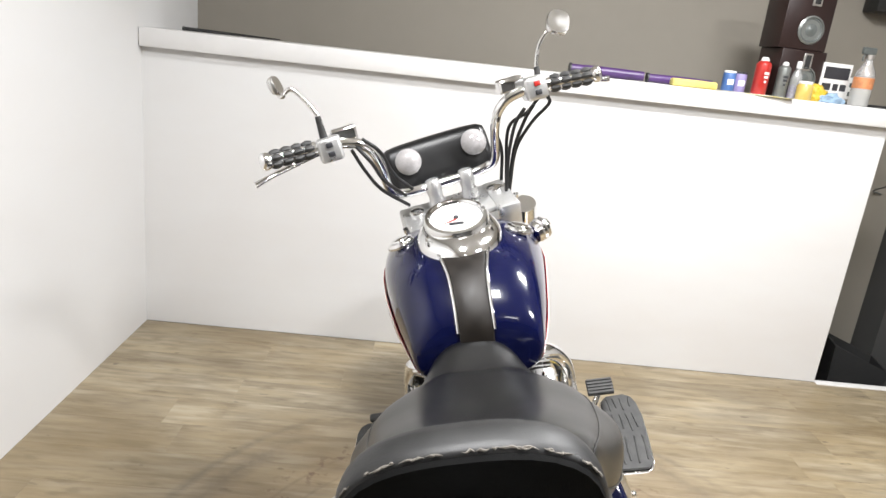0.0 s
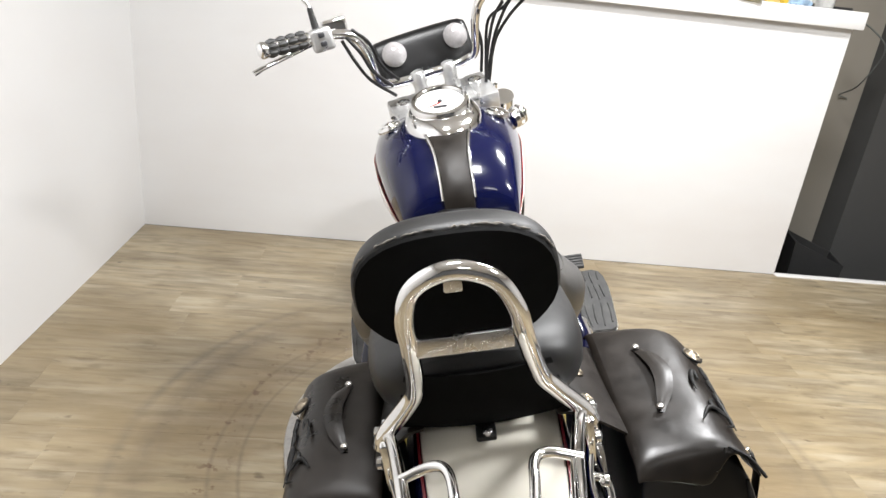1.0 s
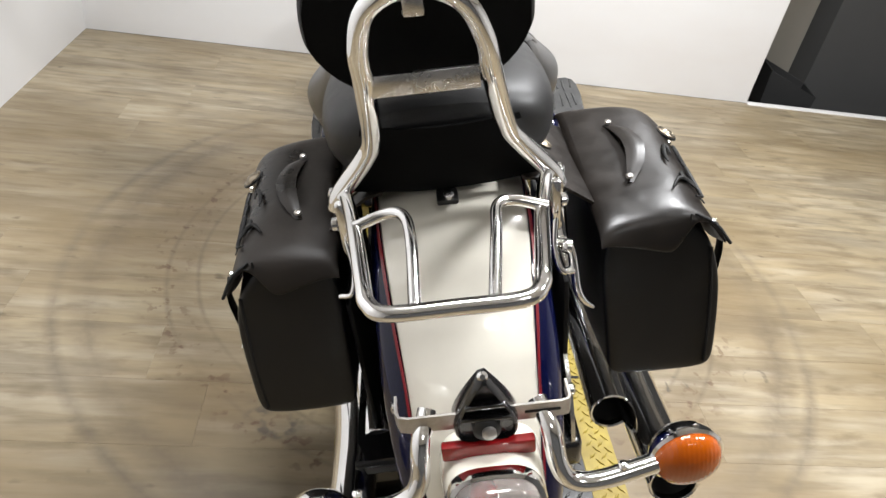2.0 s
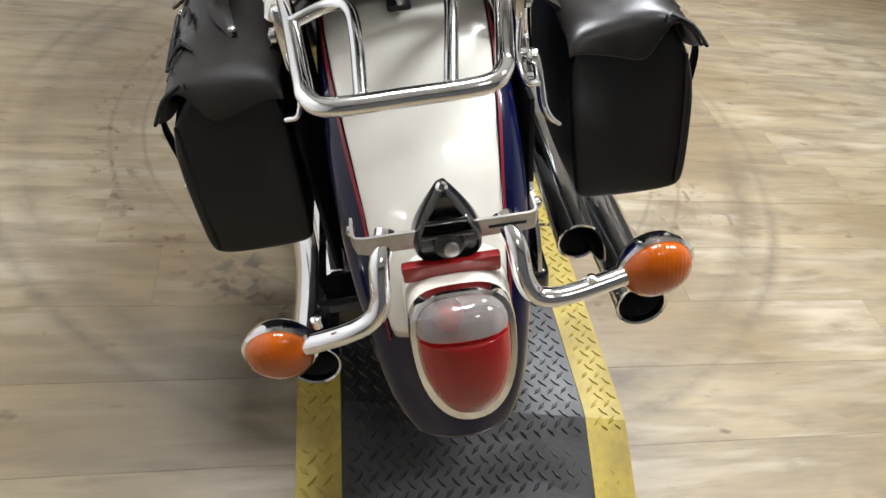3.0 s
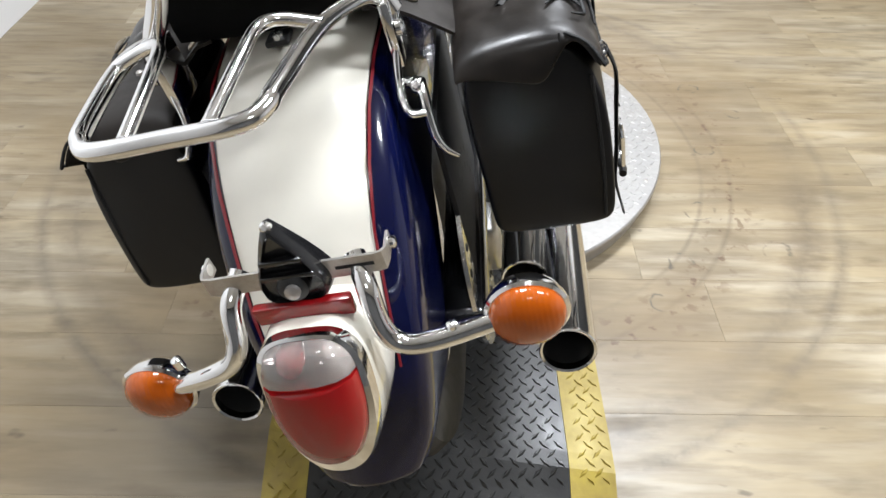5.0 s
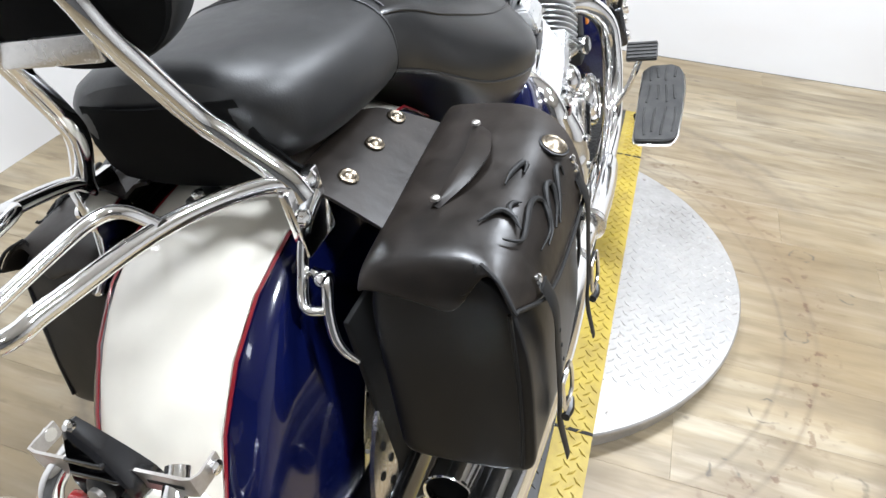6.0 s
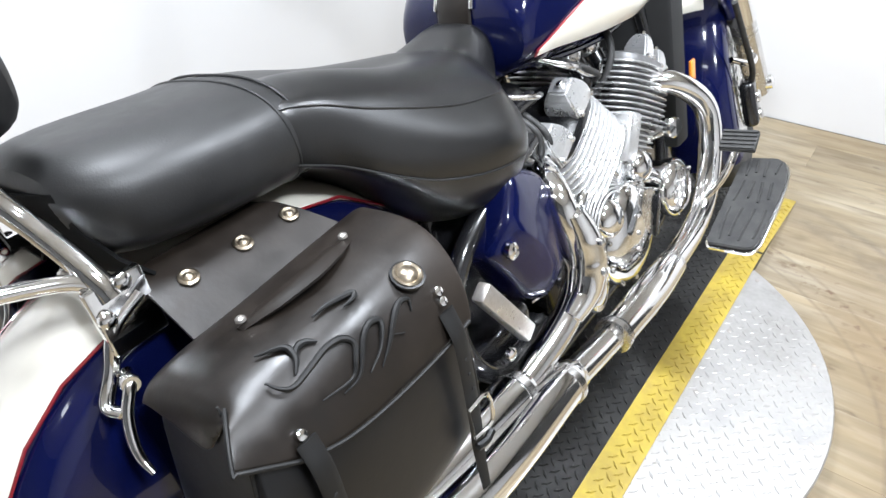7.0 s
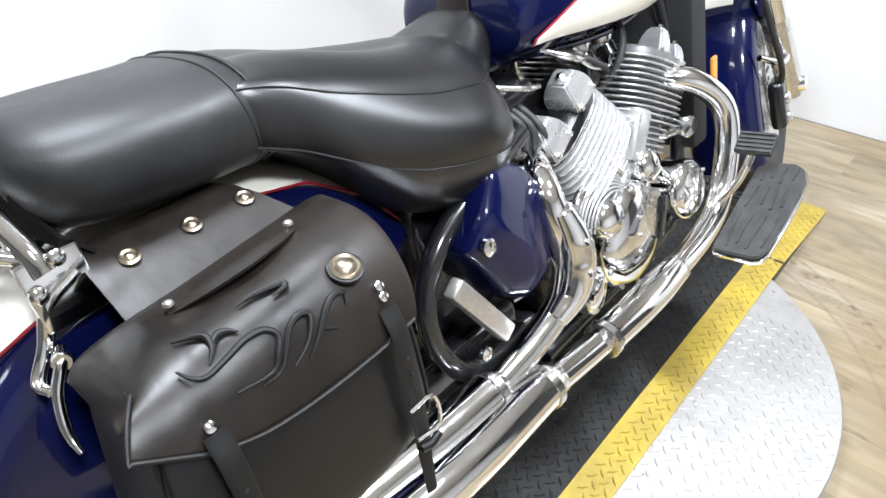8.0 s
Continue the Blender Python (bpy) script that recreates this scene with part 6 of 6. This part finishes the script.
    part("bag_hook", tubed([(0.135, 0.235, 0.668), (0.151, 0.228, 0.664), (0.154, 0.212, 0.640), (0.157, 0.203, 0.612), (0.165, 0.200, 0.594), (0.178, 0.200, 0.581)], [0.0065, 0.0065, 0.006, 0.006, 0.005, 0.003], n=12), CHROME, sw, "curved chrome bag hook")
    part("hook_collar", lathed([(0.009, -0.006), (0.010, -0.004), (0.010, 0.004), (0.009, 0.006)], (0.149, 0.229, 0.664), (1, -0.3, 0), 16), CHROME, sw)
    part("spine", tubed([(0, 1.50, 0.90), (0, 1.10, 0.69), (0, 0.80, 0.68)], 0.03), BLACK, sw)
    # Black panels added to darken the gaps between fender and saddlebags
    for s in (-1, 1):
        part("gap_panel", boxed(s * 0.150 - 0.004, 0.235, 0.30, s * 0.150 + 0.004, 0.52, 0.60, 0.003), DARK, sw, "black panel added to darken the gap beside the saddlebag")
    # Black box added to close the bright view through the frame loop
    part("filler_box", boxed(-0.125, 0.70, 0.33, 0.125, 0.96, 0.60, 0.03, 3), BLACK, sw, "black box added behind the frame loop")
    part("airbox", boxed(-0.10, 0.84, 0.48, 0.10, 1.06, 0.68, 0.03, 3), BLACK, sw, "black airbox")
    part("radiator", boxed(-0.175, 1.53, 0.34, 0.175, 1.60, 0.70, 0.012), DARK, sw, "black radiator")
    for s in (-1, 1):
        part("fork_reflector", boxed(s * 0.182 - 0.004, 1.60, 0.430, s * 0.182 + 0.004, 1.626, 0.530, 0.003), ORANGE, sw, "orange side reflector")
        c = sub("side_cover", bike, "deep blue painted side cover with a chrome bolt")
        outline = [(0.790, 0.628), (0.838, 0.616), (0.878, 0.590), (0.914, 0.535), (0.916, 0.475), (0.882, 0.422), (0.822, 0.386), (0.778, 0.412), (0.740, 0.478), (0.704, 0.532), (0.742, 0.578)]
        for _ in range(2):
            outline = [((1 - f) * p[0] + f * q[0], (1 - f) * p[1] + f * q[1]) for p, q in zip(outline, outline[1:] + outline[:1]) for f in (0.13, 0.87)]
        cy, cz = 0.812, 0.505
        bm = bmesh.new()
        # a crease runs down the panel from its upper edge
        crease = lambda y, z: 0.022 * (1 - min(1.0, abs((y - 0.80) * 0.83 + (z - 0.50) * 0.55) / 0.09))
        loft(bm, [[Vector((s * (xx + (crease(cy + (y - cy) * g, cz + (z - cz) * g) if xx > 0.19 else 0)), cy + (y - cy) * g, cz + (z - cz) * g)) for y, z in outline] for xx, g in ((0.165, 1.0), (0.205, 1.0), (0.214, 0.97), (0.220, 0.90), (0.224, 0.75), (0.226, 0.55), (0.227, 0.30), (0.227, 0.05))])
        part("panel", bm, BLUE, c)
        part("lower_trim", tubed([(s * 0.212, 0.885, 0.418), (s * 0.216, 0.84, 0.392), (s * 0.212, 0.80, 0.392)], 0.004), CHROME, c)
        part("bolt", lathed([(0.013, -0.004), (0.013, 0.004), (0.009, 0.007), (0.007, 0.004), (0.001, 0.005)], (s * 0.244, 0.735, 0.534), (s, 0, 0.1), 18), CHROME, c)
    st = sub("side_stand", bike, "chrome side stand resting on the mat")
    part("leg", tubed([(-0.15, 1.02, 0.16), (-0.22, 1.03, 0.06), (-0.262, 1.035, -0.058)], 0.011), CHROME_DULL, st)
    part("foot", boxed(-0.295, 1.01, -0.070, -0.235, 1.065, -0.058, 0.003), BLACK, st)


def motorcycle():
    bike = empty("motorcycle", pose(X_BIKE, Y_BIKE, TOP + 0.008, 0, LEAN, TURN), "blue and white cruiser motorcycle with saddlebags leaning on its stand", "motorcycle")
    rear_fender(bike)
    tail_light(bike).location = (0.012, 0.016, 0.008)
    light_bar(bike).location = (0.014, 0.016, 0.000)
    for s in (-1, 1):
        turn_signal(bike, s).location = (0.012, 0.020, 0.010)
        saddlebag(bike, s)
        exhaust(bike, s)
    seats(bike)
    backrest(bike)
    sissy_bar(bike)
    tank(bike)
    front_end(bike)
    handlebar(bike)
    engine(bike)
    running_gear(bike)
    return bike


# ---- things on the ledge and beyond ----
LEDGE_TOP = 1.362
BROWN_WOOD = material("dark_brown_veneer", (0.018, 0.007, 0.006), 0.4, vary=0.4, scale=12, stretch=(1, 1, 0.2), bump=0.1)
CONE = material("grey_speaker_cone", (0.10, 0.11, 0.105), 0.35, vary=0.3, scale=30)
TIN_RED = material("red_can_paint", (0.42, 0.025, 0.02), 0.3, 0.2, coat=0.4, vary=0.2)
TIN_GREY = material("grey_can_paint", (0.20, 0.21, 0.20), 0.35, 0.5, vary=0.3)
WHITE_PLASTIC = material("white_plastic", (0.70, 0.70, 0.68), 0.4, vary=0.08)
BLUE_LABEL = material("blue_label", (0.06, 0.14, 0.35), 0.45, vary=0.3, scale=30)
PURPLE = material("purple_wrap", (0.075, 0.030, 0.14), 0.4, vary=0.4, scale=14)
LILAC = material("lilac_label", (0.26, 0.22, 0.42), 0.45, vary=0.3, scale=30)
YELLOW_CLOTH = material("yellow_cloth", (0.62, 0.52, 0.16), 0.8, vary=0.3, scale=20, bump=0.4)
YELLOW_GLOVE = material("yellow_rubber_glove", (0.58, 0.40, 0.03), 0.5, vary=0.3, scale=12, bump=0.3, bump_scale=60)
BLUE_CLOTH = material("light_blue_cloth", (0.25, 0.36, 0.48), 0.85, vary=0.3, scale=15, bump=0.5, bump_scale=80)
AMBER_LIQUID = material("amber_cleaner", (0.52, 0.38, 0.10), 0.25, coat=0.6, vary=0.2)
CLEAR_PLASTIC = glass_like("clear_bottle_plastic", (0.80, 0.80, 0.78), 0.12, 0.75)
ORANGE_LABEL = material("orange_label", (0.60, 0.24, 0.10), 0.5, vary=0.4, scale=40)
CARTON = material("white_carton", (0.66, 0.65, 0.63), 0.6, vary=0.1, scale=10)


def thing(name, x, y, label, category, turn=0.0, z=LEDGE_TOP):
    return empty(name, pose(x, y, z, 0, 0, turn), label, category)


def spray_can(x, y, h, r, mat, label, turn=0):
    c = thing("spray_can", x, y, label, "spray can", turn)
    part("can", lathed([(r * 0.92, 0), (r, 0.004), (r, h * 0.80), (r * 0.95, h * 0.83), (r * 0.55, h * 0.90)], (0, 0, 0), (0, 0, 1), 24), mat, c)
    part("cap", lathed([(r * 0.52, h * 0.89), (r * 0.5, h * 0.97), (r * 0.3, h)], (0, 0, 0), (0, 0, 1), 18), WHITE_PLASTIC, c, "white spray nozzle")
    for k, (w, zz) in enumerate(((0.022, 0.58), (0.018, 0.48), (0.010, 0.36))):
        part("print_bar", boxed(-w / 2, -r - 0.0006, h * zz - 0.005, w / 2, -r + 0.004, h * zz + 0.005), WHITE_PLASTIC if mat is TIN_RED else INK, c, "plain printed bar")


def loudspeaker(x, y, z, h, turn):
    s = thing("loudspeaker", x, y, "dark brown wooden loudspeaker with a round grey cone", "loudspeaker", turn, z)
    part("cabinet", boxed(-0.112, -0.085, 0, 0.112, 0.085, h, 0.004), BROWN_WOOD, s)
    part("woofer_ring", lathed([(0.060, -0.002), (0.062, 0.004), (0.055, 0.008), (0.052, 0.002)], (0.02, -0.0855, 0.085), (0, -1, 0), 36), TIN_GREY, s, "grey trim ring")
    part("cone", lathed([(0.053, 0.001), (0.048, 0.004), (0.040, 0.000), (0.022, 0.003), (0.012, 0.009), (0.001, 0.011)], (0.02, -0.0855, 0.085), (0, -1, 0), 36), CONE, s, "round grey cone")
    part("tweeter_frame", boxed(-0.002, -0.090, h - 0.088, 0.042, -0.0835, h - 0.012, 0.003), STEEL, s, "pale tweeter frame")
    part("tweeter_slot", boxed(0.007, -0.0925, h - 0.080, 0.033, -0.0895, h - 0.020, 0.002), DARK, s)


def bottle(x, y, h, r, mat, label, spray=False):
    b = thing("spray_bottle" if spray else "bottle", x, y, label, "bottle", 10)
    part("body", lathed([(r * 0.9, 0), (r, 0.006), (r, h * 0.5), (r * 0.85, h * 0.62), (r * 0.42, h * 0.74), (r * 0.36, h * 0.82)], (0, 0, 0), (0, 0, 1), 24), CLEAR_PLASTIC, b, "clear plastic body")
    part("contents", lathed([(r * 0.86, 0.004), (r * 0.93, 0.008), (r * 0.93, h * 0.36)], (0, 0, 0), (0, 0, 1), 24), mat, b, "coloured liquid")
    if spray:
        part("label_band", lathed([(r * 1.01, h * 0.30), (r * 1.015, h * 0.31), (r * 1.015, h * 0.48), (r * 1.01, h * 0.49)], (0, 0, 0), (0, 0, 1), 24), ORANGE_LABEL, b, "orange label")
        part("collar", lathed([(r * 0.42, h * 0.80), (r * 0.42, h * 0.88)], (0, 0, 0), (0, 0, 1), 16), STEEL, b)
        part("trigger_head", boxed(-0.045, -0.010, h * 0.88, 0.022, 0.010, h, 0.006), CONE, b, "grey trigger head")
        part("trigger", tubed([(-0.020, 0, h * 0.89), (-0.034, 0, h * 0.84), (-0.032, 0, h * 0.76)], 0.004), CONE, b)
    else:
        part("cap", lathed([(r * 0.42, h * 0.81), (r * 0.42, h * 0.97), (r * 0.34, h)], (0, 0, 0), (0, 0, 1), 18), WHITE_PLASTIC, b, "white cap")


def crumpled(name, x, y, size, mat, label, category, seed):
    bm = bmesh.new()
    bmesh.ops.create_icosphere(bm, subdivisions=4, radius=1.0)
    for v in bm.verts:
        k = 1 + 0.35 * noise.noise(v.co * 2.2 + Vector((seed, 0, 0))) + 0.16 * noise.noise(v.co * 6 + Vector((0, seed, 0)))
        v.co = Vector((v.co.x * size[0] * k, v.co.y * size[1] * k, max(-0.3, v.co.z * k) * size[2] + 0.3 * size[2]))
    ob = part(name, bm, mat)
    ob.matrix_world = pose(x, y, LEDGE_TOP)
    return tagged(ob, label, category)


def ledge_things():
    loudspeaker(1.48, 2.955, LEDGE_TOP, 0.215, 8)
    loudspeaker(1.465, 2.955, LEDGE_TOP + 0.216, 0.275, 4)
    spray_can(1.300, 2.83, 0.165, 0.033, TIN_RED, "red spray can with plain pale bars, on the ledge", 10)
    spray_can(1.338, 2.90, 0.160, 0.030, INK, "black spray can beside the red one")
    spray_can(1.402, 2.84, 0.155, 0.027, TIN_GREY, "grey spray can with a white nozzle")
    for x, mat, lab in ((1.165, BLUE_LABEL, "small tin with a blue label"), (1.215, LILAC, "small tin with a lilac label")):
        t = thing("tin", x, 2.85, lab, "tin")
        part("can", lathed([(0.026, 0), (0.028, 0.003), (0.028, 0.078), (0.026, 0.082)], (0, 0, 0), (0, 0, 1), 24), mat, t)
        part("lid", lathed([(0.0265, 0.082), (0.0265, 0.090), (0.020, 0.092)], (0, 0, 0), (0, 0, 1), 24), WHITE_PLASTIC if mat is BLUE_LABEL else INK, t)
        part("print_bar", boxed(-0.016, -0.0290, 0.03, 0.012, -0.025, 0.055), WHITE_PLASTIC, t, "plain printed bar")
    bottle(1.475, 2.86, 0.165, 0.027, LILAC, "clear bottle with a white cap on the ledge")
    j = thing("jar", 1.492, 2.80, "squat jar of amber cleaner", "jar")
    part("glass", lathed([(0.032, 0), (0.034, 0.004), (0.034, 0.062), (0.028, 0.070)], (0, 0, 0), (0, 0, 1), 24), AMBER_LIQUID, j)
    part("lid", lathed([(0.029, 0.070), (0.029, 0.080), (0.025, 0.082)], (0, 0, 0), (0, 0, 1), 24), CARTON, j)
    crumpled("rubber_gloves", 1.565, 2.84, (0.055, 0.04, 0.055), YELLOW_GLOVE, "crumpled pair of yellow rubber gloves", "gloves", 3.1)
    crumpled("cleaning_cloth", 1.625, 2.81, (0.055, 0.035, 0.032), BLUE_CLOTH, "crumpled light blue cleaning cloth", "cloth", 7.7)
    b = thing("carton", 1.665, 2.92, "white carton with a dark panel and plain dark bars", "box", 6)
    part("box", boxed(-0.072, -0.035, 0, 0.072, 0.035, 0.175, 0.002), CARTON, b)
    part("dark_panel", boxed(-0.062, -0.0362, 0.105, 0.062, -0.0345, 0.158), INK, b, "dark printed panel")
    for x0, x1 in ((-0.062, -0.018), (-0.006, 0.02), (0.03, 0.06)):
        part("print_bar", boxed(x0, -0.0362, 0.055, x1, -0.0345, 0.085), INK, b, "plain dark bar")
    bottle(1.765, 2.83, 0.255, 0.042, WHITE_PLASTIC, "clear spray bottle with an orange label", True)
    for x, w, d, h, mat, lab in ((0.62, 0.17, 0.03, 0.048, PURPLE, "long purple plastic wrapped roll on the ledge"), (0.96, 0.15, 0.028, 0.042, PURPLE, "shorter purple wrapped roll on the ledge")):
        r = thing("wrapped_roll", x, 2.90, lab, "roll", 0)
        part("roll", tubed([(-w, 0, h / 2), (0, 0.003, h / 2), (w, 0, h / 2)], [h / 2 * 0.9, h / 2, h / 2 * 0.9], n=14), mat, r)
        part("end_cap", lathed([(h * 0.52, -0.004), (h * 0.52, 0.004)], (-w, 0, h * 0.52), (1, 0, 0), 16), INK, r)
    c = thing("sponge_pad", 0.99, 2.80, "folded pale yellow sponge pad", "sponge", -3)
    part("pad", boxed(-0.100, -0.03, 0, 0.100, 0.03, 0.034, 0.010, 3), YELLOW_CLOTH, c)
    p = thing("paper_sheets", 1.20, 2.78, "thin pile of yellowed paper sheets", "paper", -4)
    for k in range(4):
        part("sheet", boxed(-0.18 + 0.02 * k, -0.035, 0.001 * k, 0.22 - 0.03 * k, 0.03, 0.001 * k + 0.0008, m=Matrix.Rotation(radians(2.0 * k - 3), 4, "Z")), (YELLOW_CLOTH, CARTON)[k % 2], p)
    rod = thing("thin_rod", -1.10, 2.97, "thin dark rod lying along the ledge", "rod", 2)
    part("rod", tubed([(-0.22, 0, 0.009), (0.22, 0, 0.006)], [0.009, 0.003], steps=2), BLACK, rod)
    t = thing("tray", 1.82, 2.86, "flat black tray at the end of the ledge", "tray")
    part("tray", boxed(-0.085, -0.04, 0, 0.085, 0.04, 0.012, 0.004), BLACK_PLASTIC, t)
    part("yellow_cap", lathed([(0.014, 0.012), (0.014, 0.022), (0.010, 0.024)], (-0.045, 0, 0), (0, 0, 1), 16), YELLOW_GLOVE, t)
    m = thing("wall_box", 2.25, 3.47, "black box fixed to the beige wall", "wall box", 0, 1.83)
    part("case", boxed(-0.18, -0.10, 0, 0.18, 0.03, 0.30, 0.008), BLACK_PLASTIC, m)
    part("pale_panel", boxed(0.02, -0.104, 0.02, 0.15, -0.099, 0.12, 0.002), WHITE_PLASTIC, m)
    o = thing("wall_outlet", 2.12, 3.497, "pale wall outlet plate", "outlet", 0, 1.38)
    part("plate", boxed(-0.037, -0.006, 0, 0.037, 0.003, 0.115, 0.003), WHITE_PLASTIC, o)
    for z in (0.028, 0.075):
        part("socket", boxed(-0.014, -0.008, z - 0.012, 0.014, -0.0055, z + 0.012, 0.002), CONE, o)
    k = thing("power_cord", 2.2, 3.10, "thin dark cord hanging beyond the ledge", "cord", 0, 0)
    part("cord", tubed([(-0.30, -0.10, 1.362), (-0.10, 0, 1.335), (0.03, 0, 1.277), (0.115, 0, 1.21), (0.147, 0.05, 1.13), (0.140, 0.15, 0.98), (0.19, 0.36, 0.90), (0.26, 0.39, 0.88)], 0.004, n=8), CONE, k)
    # Open near-black box, added for the dark patch past the floor edge
    h = thing("dark_box", 2.30, 3.10, "open black box on the lower landing", "bin", -14, -0.5)
    bm = bmesh.new()
    loft(bm, [[Vector((sx * w, sy * w * 0.8, z - (0.05 * sx if z > 0.3 else 0))) for sx, sy in ((-1, -1), (1, -1), (1, 1), (-1, 1))] for w, z in ((0.11, 0.0), (0.145, 0.56), (0.135, 0.56), (0.10, 0.03))])
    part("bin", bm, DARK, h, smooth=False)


# ---- build ----
turntable()
rubber_mat()
motorcycle()
ledge_things()
lay_floor()
